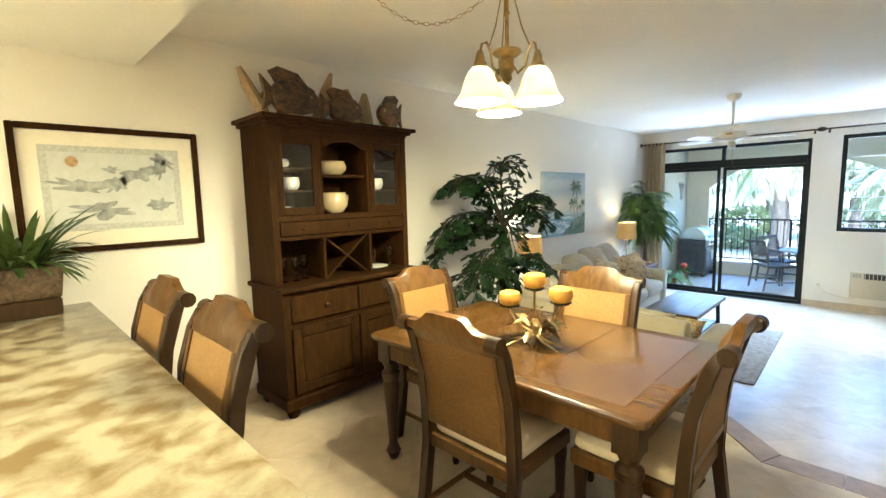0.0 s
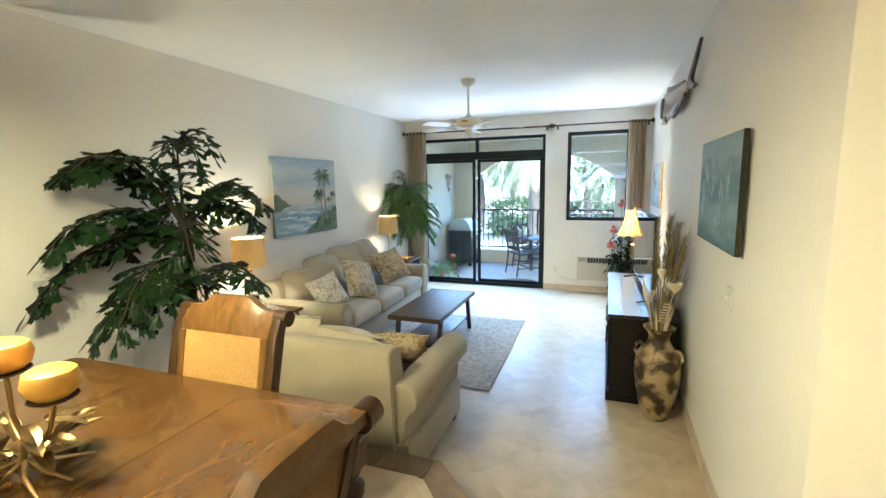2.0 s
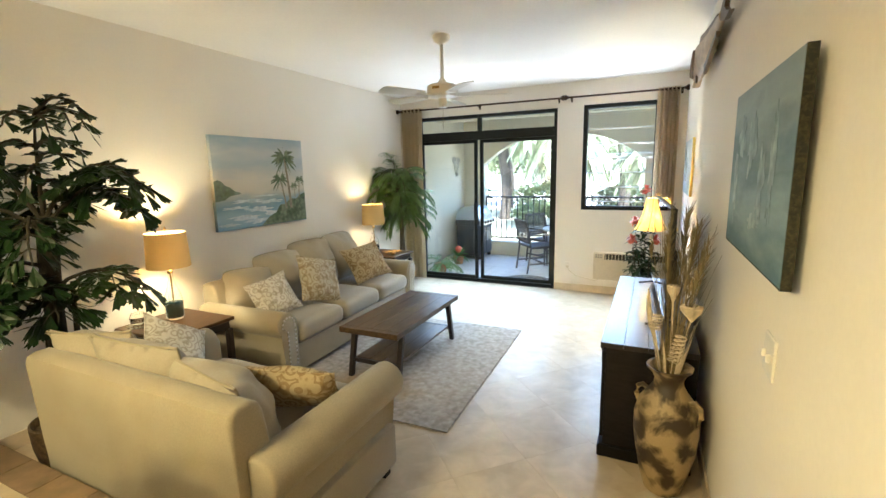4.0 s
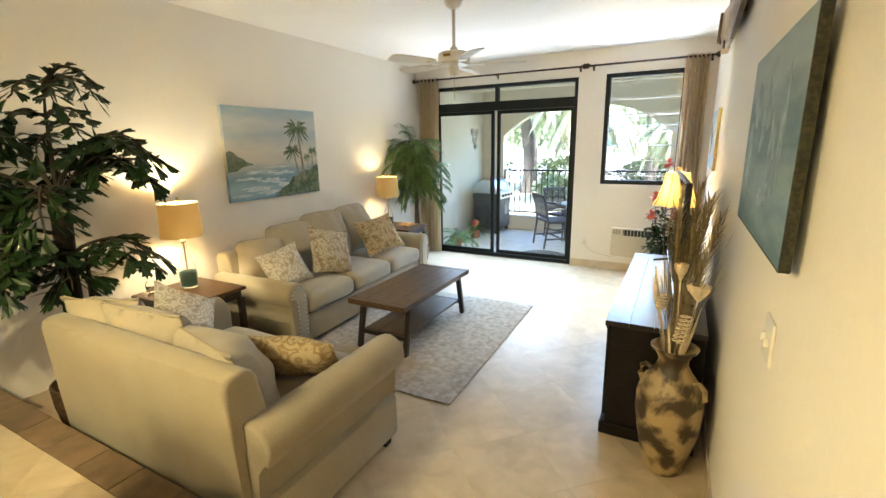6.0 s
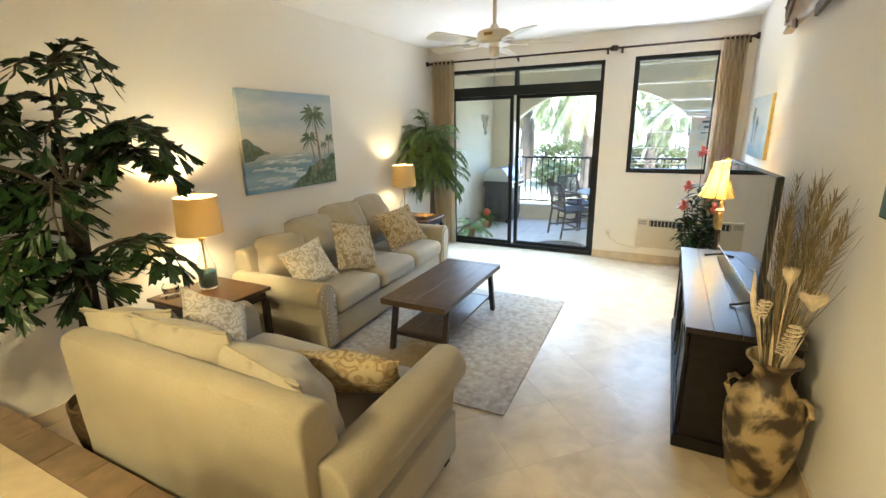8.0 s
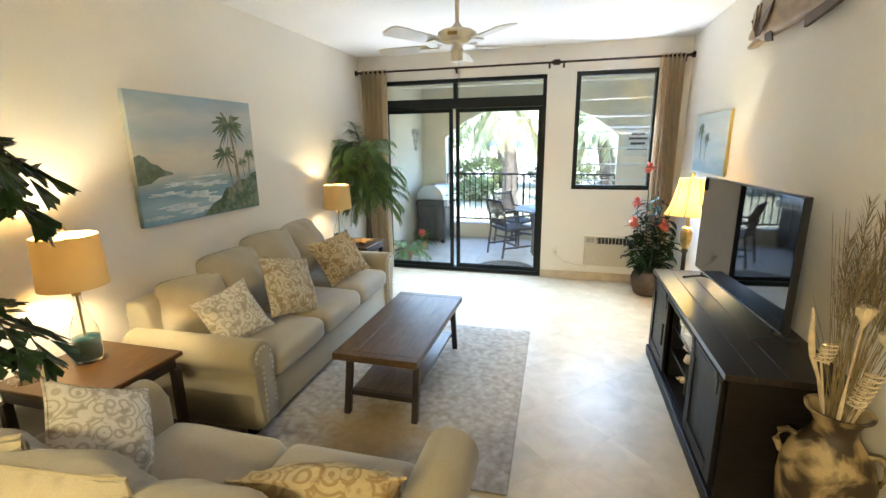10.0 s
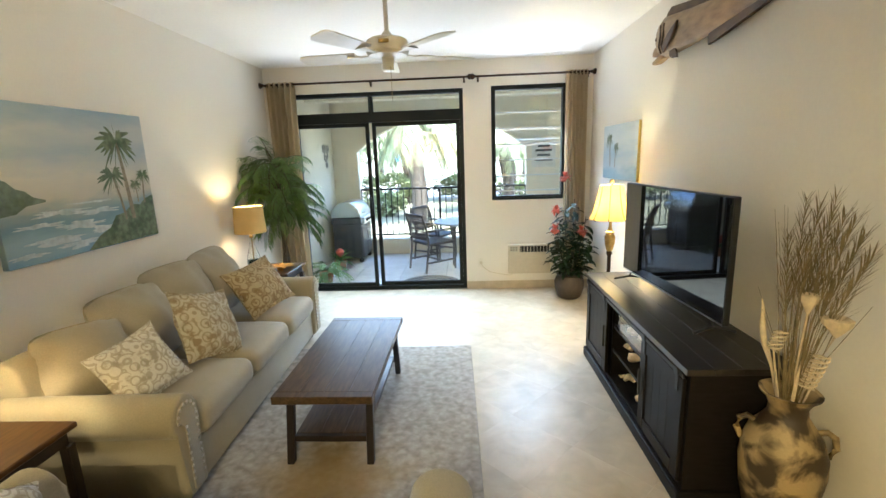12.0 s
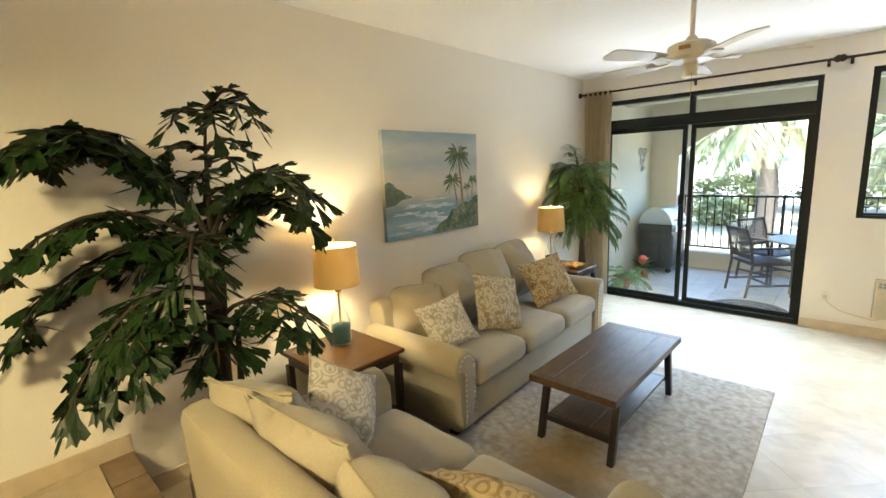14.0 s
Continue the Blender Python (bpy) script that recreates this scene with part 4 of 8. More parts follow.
for k in range(9):
    a = 2 * math.pi * k / 9 + R.uniform(-0.2, 0.2)
    r = R.uniform(0.1, 0.17)
    bm = bm_new()
    ring_tube(bm, [(0, 0, 0.04), (0.45 * r * math.cos(a), 0.45 * r * math.sin(a), 0.025), (r * math.cos(a + 0.15), r * math.sin(a + 0.15), 0.005)], [0.008, 0.006, 0.003], 7)
    part("root", bm, BRASS, cand, smooth=True)
for k in range(24):
    a = R.uniform(0, 6.28)
    bm = bm_new()
    blade(bm, (0.05 * math.cos(a), 0.05 * math.sin(a), R.uniform(0.03, 0.18)), (math.cos(a), math.sin(a), R.uniform(-0.1, 0.9)), R.uniform(0.07, 0.13), 0.034, 0.7, 5)
    part("metal_leaf", bm, BRASS, cand)


# ---- chandelier ----
chan = thing("chandelier", (-1.13, 1.8, CEILING), "aged brass chandelier with three opal bell shades, lit", "chandelier")
bm = bm_new()
lathe(bm, [(0.065, 0), (0.065, -0.012), (0.045, -0.03), (0.02, -0.045)], 22)
part("canopy", bm, BRASS, chan, smooth=True)
bm = bm_new()
ring_tube(bm, [(0, 0, -0.04), (0, 0, -0.36)], 0.009, 10)
lathe(bm, [(0.009, -0.19), (0.015, -0.2), (0.009, -0.215)], 12)
part("stem", bm, BRASS, chan, smooth=True)
bm = bm_new()
lathe(bm, [(0.01, -0.35), (0.065, -0.365), (0.07, -0.375), (0.05, -0.39), (0.03, -0.395), (0.032, -0.43), (0.04, -0.45), (0.02, -0.47), (0.024, -0.49), (0.006, -0.515)], 22)
part("hub", bm, BRASS, chan, smooth=True)
for k, (sx, sy) in enumerate(((0.15, 0.0), (-0.01, -0.17), (-0.12, 0.1))):
    L = math.hypot(sx, sy)
    u, v = sx / L, sy / L
    bm = bm_new()
    ring_tube(bm, [(u * 0.03, v * 0.03, -0.43), (u * 0.06, v * 0.06, -0.475), (u * 0.1, v * 0.1, -0.45), (u * 0.115, v * 0.115, -0.39), (u * 0.14, v * 0.14, -0.355), (u * L, v * L, -0.37), (u * (L + 0.012), v * (L + 0.012), -0.42)], 0.006, 9)
    arm = part("arm", bm, BRASS, chan, smooth=True)
    ox, oy = u * (L + 0.012), v * (L + 0.012)
    bm = bm_new()
    lathe(bm, [(0.012, -0.4), (0.02, -0.425), (0.022, -0.44), (0.038, -0.47), (0.04, -0.478)], 18, (ox, oy, 0))
    part("socket", bm, BRASS, arm, smooth=True)
    bm = bm_new()
    lathe(bm, [(0.036, -0.47), (0.055, -0.49), (0.072, -0.53), (0.085, -0.575), (0.112, -0.615), (0.109, -0.616), (0.081, -0.577), (0.068, -0.531), (0.052, -0.493)], 28, (ox, oy, 0), caps=False)
    part("shade", bm, OPAL, arm, "opal bell glass shade", smooth=True)
    bm = bm_new()
    lathe(bm, [(0.012, -0.48), (0.022, -0.52), (0.028, -0.55), (0.022, -0.578), (0.006, -0.586)], 14, (ox, oy, 0))
    part("light_bulb", bm, BULB, arm, smooth=True).visible_shadow = False
    bulb("chandelier_light", (-1.13 + ox, 1.8 + oy, CEILING - 0.6), 6.2, WARM, 0.03)
    bm = bm_new()
    ring_tube(bm, [(0.03 * u, 0.03 * v, -0.03), (0.045 * u, 0.045 * v, -0.16), (0.08 * u, 0.08 * v, -0.28), (0.12 * u, 0.12 * v, -0.365)], 0.003, 6)
    part("stay_chain", bm, BRASS, chan)
n = 26
hook = Vector((-0.55, -0.38, 0))
for k in range(n):
    u = (k + 0.5) / n
    p = hook * u + Vector((0, 0, -0.02 - 0.2 * 4 * u * (1 - u)))
    q = hook * (u + 0.5 / n) + Vector((0, 0, -0.02 - 0.2 * 4 * (u + 0.5 / n) * (1 - u - 0.5 / n)))
    d = (q - p).normalized()
    side = d.cross(Vector((0, 0, 1))).normalized() if k % 2 else d.cross(d.cross(Vector((0, 0, 1)))).normalized()
    bm = bm_new()
    ring_tube(bm, [p + d * 0.016 * math.cos(a) + side * 0.008 * math.sin(a) for a in [i * 2 * math.pi / 10 for i in range(11)]], 0.0017, 5, caps=False)
    part("chain_link", bm, BRASS, chan)


# ---- sofas ----
def roll_arm(bm, y0, y1, x_back, x_front, h, r, inset):
    """An arm from y0 to y1 with a rolled top, running from x_back to x_front; the roll swells outwards (to y0)."""
    out = 1 if y1 > y0 else -1
    cy, cz = y0 + out * r, h - r
    prof = [(y0 + out * inset, 0.07), (y0 + out * inset, cz - r * 0.85)]
    for k in range(13):
        a = math.radians(215 - k * 17)
        prof.append((cy + out * math.cos(a) * r, cz + math.sin(a) * r))
    prof += [(y1, cz - r * 0.2), (y1, 0.07)]
    prism(bm, prof, "x", x_back, x_front, bevel=0.018, seg=3)


def couch(name, where, turn, length, label, group, seats, depth=0.92, h_arm=0.6, h_back=0.78, arm_w=0.22, cushions=(), puff=0.36, inset=0.05, corner=-0.05):
    """A rolled-arm couch that faces +x with its back at x = 0 and its length along y from 0."""
    t = thing(name, where, label, "sofa", group, turn)
    part("base", boxes((0.05, depth - 0.03, 0.05, length - 0.05, 0.05, 0.29), bevel=0.015, seg=2), FABRIC, t, smooth=True)
    bm = bm_new()
    prism(bm, [(0.03, 0.06), (0.02, 0.4), (0.0, h_back - 0.05), (0.012, h_back - 0.015), (0.045, h_back), (0.1, h_back), (0.14, h_back - 0.02), (0.16, h_back - 0.06), (0.24, 0.3), (0.24, 0.06)], "y", 0.13, length - 0.13, bevel=0.02, seg=3)
    part("back_frame", bm, FABRIC, t, smooth=True)
    for y0, y1 in ((0.0, arm_w), (length, length - arm_w)):
        bm = bm_new()
        roll_arm(bm, y0, y1, 0.06, depth, h_arm, 0.105, inset)
        arm = part("arm", bm, FABRIC, t, smooth=True)
        out = 1 if y1 > y0 else -1
        bm = bm_new()
        cy, cz = y0 + out * 0.105, h_arm - 0.105
        prism(bm, [(cy - out * 0.012, 0.1), (cy - out * 0.012, cz - 0.05), (cy - out * 0.07, cz), (cy - out * 0.05, cz + 0.055), (cy, cz + 0.075), (cy + out * 0.055, cz + 0.05), (cy + out * 0.075, cz), (cy + out * 0.068, 0.1)], "x", depth - 0.004, depth + 0.008, bevel=0.004)
        part("arm_facing", bm, FABRIC2, arm, smooth=35)
        nails = [(cy - out * 0.012, cz - 0.05 - 0.035 * k) for k in range(0, int((cz - 0.16) / 0.035))] + [(cy + out * 0.07, cz - 0.02 - 0.035 * k) for k in range(0, int((cz - 0.12) / 0.035))]
        nails += [(cy + 0.068 * math.cos(a), cz + 0.068 * math.sin(a)) for a in [math.radians(-5 + 27 * k) for k in range(8)]]
        bm = bm_new()
        for (ny, nz) in nails:
            lathe(bm, [(0.0085, 0), (0.0075, 0.004), (0.003, 0.0065)], 8)
            bmesh.ops.transform(bm, matrix=pose(depth + 0.008, ny, nz, 0, 90, 0), verts=bm.verts[-24:])
        tagged(part("nailhead_trim", bm, NAIL, arm, "row of nickel nailheads"), kind="stuff")
    inner = length - 2 * arm_w
    for k in range(seats):
        a = arm_w + inner * k / seats
        bm = bm_new()
        soft_box(bm, 0.22, depth - 0.005 + 0.02, a + 0.004, a + inner / seats - 0.004, 0.29, 0.46, 0.065, 0.035, 11, seed=k)
        part("seat_cushion", bm, FABRIC2, t, smooth=True)
    for sx in (0.12, depth - 0.1):
        for sy in (0.1, length - 0.1):
            part("foot", boxes((sx - 0.03, sx + 0.03, sy - 0.03, sy + 0.03, 0, 0.06), bevel=0.006), BLACK_WOOD, t)
    for k, (cy, w, h, lean, tw) in enumerate(cushions):
        bm = bm_new()
        pillow(bm, w, h, puff, pose(0.27, cy, 0.45 + h / 2, 0, -lean, tw) @ pose(0, 0, 0, 0, 0, 90), 18, 0.68, corner)
        cush = part("back_cushion", bm, FABRIC2, t, smooth=True)
        mm = pose(0.27, cy, 0.45 + h / 2, 0, -lean, tw) @ pose(0, 0, 0, 0, 0, 90)
        loop = []
        for (u0, v0), (u1, v1) in (((-1, -1), (1, -1)), ((1, -1), (1, 1)), ((1, 1), (-1, 1)), ((-1, 1), (-1, -1))):
            for q in range(14):
                u, v = u0 + (u1 - u0) * q / 14, v0 + (v1 - v0) * q / 14
                sx, sz = seam(u, v, w, h, corner)
                loop.append(mm @ Vector((sx, 0, sz)))
        bm = bm_new()
        ring_tube(bm, loop + [loop[0]], 0.0055, 6, caps=False)
        part("piping", bm, FABRIC, cush)
    return t


sofa = couch("sofa", (-2.93, 4.68, 0.0), 2.0, 2.36, "beige three-seat sofa with rolled arms and nailhead trim", "seating", 3,
             depth=0.95, h_arm=0.6, h_back=0.76, cushions=((0.4, 0.4, 0.4, 28, -34), (0.82, 0.54, 0.48, 24, -6), (1.28, 0.54, 0.52, 18, -10), (1.78, 0.58, 0.53, 17, 4)))
love = couch("loveseat", (-0.62, 3.28, 0.0), 90, 1.66, "beige loveseat with rolled arms, its back to the platform", "seating", 2,
             depth=1.0, h_arm=0.64, h_back=0.845, cushions=((0.52, 0.62, 0.43, 24, -12), (1.0, 0.56, 0.47, 17, 5), (1.36, 0.42, 0.48, 20, 22)), puff=0.34, inset=0.09, corner=0.05)


def throw_pillow(where, w, h, turn, lean, roll, material, label, d=0.16):
    t = thing("throw_pillow", where, label, "pillow", "throw pillows", turn=turn)
    bm = bm_new()
    pillow(bm, w, h, d, pose(0, 0, h * 0.47, lean, roll, 0), 12, 0.5, 0.07)
    part("cover", bm, material, t, smooth=True)
    bm = bm_new()
    m = pose(0, 0, h * 0.47, lean, roll, 0)
    loop = []
    for (u0, v0), (u1, v1) in (((-1, -1), (1, -1)), ((1, -1), (1, 1)), ((1, 1), (-1, 1)), ((-1, 1), (-1, -1))):
        for k in range(12):
            s = k / 12
            u, v = u0 + (u1 - u0) * s, v0 + (v1 - v0) * s
            sx, sz = seam(u, v, w, h, 0.07)
            loop.append(m @ Vector((sx, 0, sz)))
    ring_tube(bm, loop + [loop[0]], 0.005, 6, caps=False)
    part("piping", bm, material, t)
    return t


throw_pillow((-2.34, 5.04, 0.475), 0.36, 0.35, -108, 30, 12, PRINT_GREY, "grey and white printed pillow on the sofa")
throw_pillow((-2.27, 5.55, 0.475), 0.43, 0.44, -106, 28, -14, PRINT_TAN, "tan printed square pillow on the sofa")
throw_pillow((-2.33, 6.42, 0.475), 0.5, 0.42, -106, 34, 6, PRINT_GOLD, "golden brown printed pillow on the sofa")
throw_pillow((-1.94, 3.88, 0.48), 0.4, 0.38, -42, 46, 38, PRINT_GREY, "grey and white printed pillow on the loveseat")
throw_pillow((-1.04, 3.88, 0.475), 0.5, 0.3, 18, 36, 2, PRINT_GOLD, "golden printed lumbar pillow on the loveseat", 0.17)


# ---- rug and coffee table ----
bm = bm_new()
box(bm, -1.02, 1.02, -1.0, 1.0, 0, 0.01, bevel=0.003)
rug = solid("area_rug", bm, RUG, "distressed grey and beige woven area rug", "rug", where=(-1.6, 5.66, 0.001), turn=1.2)

LEG_WOOD = mat("espresso_wood", (0.018, 0.011, 0.007), 0.4, grain=0.3, scale=12, stretch=(4, 4, 1))
ct = thing("coffee_table", (-1.405, 5.65, 0.011), "rustic brown plank coffee table with splayed legs and shelf", "table")
PLANK = mat("brown_plank", (0.088, 0.052, 0.023), 0.36, grain=0.35, scale=10, blotch=0.6, bscale=3, second=(0.052, 0.032, 0.015), stretch=(7, 1, 7), vary=0.09, spec=0.35)
for k in range(4):
    part("plank", boxes((-0.27 + 0.135 * k + 0.0005, -0.27 + 0.135 * (k + 1) - 0.0005, -0.535, 0.535, 0.395, 0.438), bevel=0.0015), PLANK, ct)
for s in (-1, 1):
    part("breadboard_end", boxes((-0.272, 0.272, s * 0.565 - 0.029, s * 0.565 + 0.029, 0.394, 0.439), bevel=0.003), PLANK, ct)
for sx in (-1, 1):
    for sy in (-1, 1):
        bm = bm_new()
        prism(bm, [(sy * 0.525 - 0.02, 0), (sy * 0.525 + 0.02, 0), (sy * 0.44 + 0.022, 0.394), (sy * 0.44 - 0.022, 0.394)], "x", sx * 0.225 - 0.02, sx * 0.225 + 0.02, bevel=0.004)
        part("leg", bm, LEG_WOOD, ct)
for k in range(3):
    part("shelf_plank", boxes((-0.205 + 0.1367 * k + 0.0005, -0.205 + 0.1367 * (k + 1) - 0.0005, -0.475, 0.475, 0.13, 0.15), bevel=0.0015), PLANK, ct)
for sy in (-1, 1):
    part("shelf_rail", boxes((-0.205, 0.205, sy * 0.492 - 0.016, sy * 0.492 + 0.016, 0.115, 0.15), bevel=0.003), LEG_WOOD, ct)


# ---- end tables and lamps ----
END_WOOD = mat("warm_walnut", (0.07, 0.034, 0.009), 0.32, grain=0.3, scale=9, blotch=0.5, bscale=4, second=(0.045, 0.021, 0.006), stretch=(6, 1, 6), spec=0.25)


def end_table(where, w, d, label):
    t = thing("end_table", where, label, "table", "end tables")
    part("tabletop", boxes((-w / 2, w / 2, -d / 2, d / 2, 0.565, 0.592), bevel=0.005), END_WOOD, t)
    part("apron", boxes((-w / 2 + 0.03, w / 2 - 0.03, -d / 2 + 0.03, d / 2 - 0.03, 0.5, 0.565)), LEG_WOOD, t)
    for sx in (-1, 1):
        for sy in (-1, 1):
            part("leg", boxes((sx * (w / 2 - 0.035) - 0.022, sx * (w / 2 - 0.035) + 0.022, sy * (d / 2 - 0.035) - 0.022, sy * (d / 2 - 0.035) + 0.022, 0, 0.5), bevel=0.004), LEG_WOOD, t)
    part("shelf", boxes((-w / 2 + 0.03, w / 2 - 0.03, -d / 2 + 0.03, d / 2 - 0.03, 0.15, 0.17)), LEG_WOOD, t)
    return t


end_table((-2.635, 4.36, 0), 0.6, 0.54, "dark walnut end table between loveseat and sofa")
end_table((-2.66, 7.36, 0), 0.56, 0.5, "dark walnut end table beside the curtain")


def table_lamp(where, label):
    t = thing("table_lamp", where, label, "lamp", "bottle lamps")
    bm = bm_new()
    lathe(bm, [(0.058, 0), (0.064, 0.01), (0.066, 0.13), (0.058, 0.18), (0.03, 0.26), (0.018, 0.32), (0.016, 0.36), (0.0145, 0.36), (0.0165, 0.32), (0.0285, 0.26), (0.0565, 0.18), (0.0645, 0.13), (0.0625, 0.011), (0.02, 0.006)], 28)
    part("bottle", bm, GLASS, t, "clear glass bottle base", smooth=True).visible_shadow = False
    bm = bm_new()
    lathe(bm, [(0.05, 0.012), (0.058, 0.02), (0.062, 0.125), (0.055, 0.13)], 28)
    part("filling", bm, TEAL, t, "teal blue glass filling", smooth=True)
    bm = bm_new()
    ring_tube(bm, [(0, 0, 0.13), (0, 0, 0.47)], 0.006, 10)
    lathe(bm, [(0.02, 0.355), (0.02, 0.372), (0.012, 0.38)], 14)
    part("stem", bm, BRASS, t, smooth=True)
    bm = bm_new()
    lathe(bm, [(0.15, 0.405), (0.137, 0.665), (0.135, 0.665), (0.148, 0.405)], 36, caps=False)
    shade = part("shade", bm, LINEN_SHADE, t, "glowing linen drum shade", smooth=True)
    bm = bm_new()
    for k in range(3):
        a = 2 * math.pi * k / 3
        ring_tube(bm, [(0, 0, 0.655), (0.135 * math.cos(a), 0.135 * math.sin(a), 0.655)], 0.0025, 6)
    ring_tube(bm, [(0, 0, 0.47), (0, 0, 0.69)], 0.003, 6)
    lathe(bm, [(0.004, 0.68), (0.01, 0.69), (0.008, 0.705), (0.002, 0.71)], 10)
    part("finial", bm, BRASS, shade)
    bm = bm_new()
    lathe(bm, [(0.012, 0.47), (0.026, 0.52), (0.028, 0.55), (0.012, 0.58)], 14)
    part("light_bulb", bm, BULB, t, smooth=True).visible_shadow = False
    bulb("table_lamp_light", (where[0], where[1], where[2] + 0.56), 1.0 if where[1] > 6 else 2.6, (1.0, 0.78, 0.38), 0.03)
    return t


table_lamp((-2.74, 4.43, 0.592), "glass bottle table lamp with linen shade, lit")
table_lamp((-2.75, 7.22, 0.592), "glass bottle table lamp with linen shade beside the palm, lit")

cloche = thing("glass_dish", (-2.82, 4.2, 0.592), "small clear glass dish with greenery on the end table", "dish")
bm = bm_new()
lathe(bm, [(0.075, 0), (0.08, 0.006), (0.03, 0.012), (0.05, 0.03), (0.055, 0.07), (0.04, 0.1), (0.036, 0.1), (0.05, 0.07), (0.03, 0.02)], 24)
part("bowl", bm, GLASS, cloche, smooth=True).visible_shadow = False
bowl2 = thing("wooden_ornament", (-2.52, 7.3, 0.592), "golden carved wooden ornament on the end table", "ornament")
bm = bm_new()
for k in range(7):
    a = k * 0.9
    blade(bm, (0.02 * math.cos(a), 0.02 * math.sin(a), 0.02), (math.cos(a), math.sin(a), 0.45), 0.13, 0.05, 0.5, 5)
lathe(bm, [(0.03, 0), (0.045, 0.015), (0.02, 0.03)], 14)
part("petals", bm, mat("gilded_wood", (0.45, 0.25, 0.06), 0.4, grain=0.25, scale=20), bowl2)


# ---- large fishtail plant ----
def fishtail(bm, base, d, length, width, rnd):
    """A wedge leaflet with a ragged end."""
    d = Vector(d).normalized()
    side = d.cross(Vector((0, 0, 1)))
    side = side.normalized() if side.length > 1e-3 else Vector((1, 0, 0))
    up = side.cross(d).normalized()
    roll = rnd.uniform(-0.5, 0.5)
    side = (side * math.cos(roll) + up * math.sin(roll)).normalized()
    up = side.cross(d).normalized()
    base = Vector(base)
    sag = Vector((0, 0, -1)) * length * rnd.uniform(0.05, 0.25)
    mid_l, mid_c, mid_r = base + d * length * 0.55 - side * width * 0.33 + sag * 0.3, base + d * length * 0.5 - up * width * 0.1 + sag * 0.25, base + d * length * 0.55 + side * width * 0.33 + sag * 0.3
    tip = [base + d * length * f + side * width * s + sag * g for f, s, g in ((0.82, -0.52, 0.7), (0.96, -0.25, 0.9), (0.86, -0.08, 0.8), (1.06, 0.1, 1.1), (0.9, 0.28, 0.9), (0.98, 0.55, 1.0))]
    V = [bm.verts.new(p) for p in (base, mid_l, mid_c, mid_r, *tip)]
    bm.faces.new((V[0], V[2], V[1]))
    bm.faces.new((V[0], V[3], V[2]))
    for f in ((1, 2, 4), (2, 5, 4), (2, 6, 5), (2, 7, 6), (2, 3, 7), (3, 8, 7), (3, 9, 8)):
        bm.faces.new([V[i] for i in f])


def frond(stems, leaves, base, bend, tip, rnd, pairs=12, ll=0.112, lw=0.064, bare=0.22, sub=0.21):
    """A twice-divided frond that arches from base over bend to tip; its leaflets hang."""
    base, bend, tip = Vector(base), Vector(bend), Vector(tip)
    n = 12
    pts = []
    for i in range(n + 1):
        u = i / n
        p = base * (1 - u) ** 2 + bend * 2 * u * (1 - u) + tip * u * u
        pts.append(p + Vector((rnd.uniform(-1, 1), rnd.uniform(-1, 1), rnd.uniform(-1, 1))) * 0.006)
    ring_tube(stems, pts, [0.011 * (1 - 0.8 * i / n) + 0.002 for i in range(n + 1)], 6)
    for k in range(pairs):
        u = bare + (1 - bare) * k / pairs
        i = min(n - 1, int(u * n))
        q = pts[i].lerp(pts[i + 1], u * n - i)
        dd = (pts[i + 1] - pts[i]).normalized()
        sd = dd.cross(Vector((0, 0, 1))).normalized()
        for s in (-1, 1):
            out = (dd * rnd.uniform(0.35, 0.75) + sd * s + Vector((0, 0, rnd.uniform(-0.25, 0.2)))).normalized()
            reach = sub * rnd.uniform(0.75, 1.25) * (1.1 - 0.75 * u)
            if reach > 0.05:
                e = q + out * reach + Vector((0, 0, -0.25 * reach))
                ring_tube(stems, [q, q.lerp(e, 0.5) + Vector((0, 0, 0.012)), e], [0.004, 0.003, 0.0015], 5)
                m = 3 if reach > 0.11 else 2
                for j in range(m):
                    w = q.lerp(e, (j + 0.7) / m)
                    for s2 in (-1, 1):
                        o2 = (out * 0.55 + dd * 0.7 * s2 + Vector((0, 0, rnd.uniform(-0.5, 0.12)))).normalized()
                        fishtail(leaves, w, o2, ll * rnd.uniform(0.7, 1.1), lw * rnd.uniform(0.75, 1.15), rnd)
                fishtail(leaves, e, out + Vector((0, 0, -0.4)), ll * rnd.uniform(0.9, 1.15), lw * rnd.uniform(0.9, 1.2), rnd)
            else:
                fishtail(leaves, q, out, ll * rnd.uniform(0.8, 1.15), lw * rnd.uniform(0.8, 1.1), rnd)
    fishtail(leaves, pts[-1], pts[-1] - pts[-2], ll, lw * 1.2, rnd)


R = random.Random(21)
TREE_X, TREE_Y = -2.43, 3.54
tree = thing("fishtail_plant", (TREE_X, TREE_Y, 0), "tall dark green fishtail plant in a basket behind the loveseat", "plant")
bm = bm_new()
lathe(bm, [(0.13, 0), (0.15, 0.02), (0.18, 0.2), (0.185, 0.32), (0.175, 0.325), (0.165, 0.28), (0.02, 0.28)], 24)
part("basket", bm, WICKER, tree, smooth=True)
trunk, leaves = bm_new(), bm_new()
ring_tube(trunk, [(0, 0, 0.28), (-0.02, 0.01, 0.6), (-0.04, 0.03, 0.95), (-0.07, 0.06, 1.25), (-0.08, 0.07, 1.46)], [0.05, 0.048, 0.045, 0.05, 0.03], 12)
ring_tube(trunk, [(0.05, 0.04, 0.28), (0.06, 0.07, 0.7), (0.04, 0.1, 1.1)], [0.02, 0.018, 0.01], 8)
ring_tube(trunk, [(-0.05, -0.03, 0.28), (-0.07, -0.02, 0.65), (-0.06, 0.0, 0.95)], [0.018, 0.016, 0.009], 8)
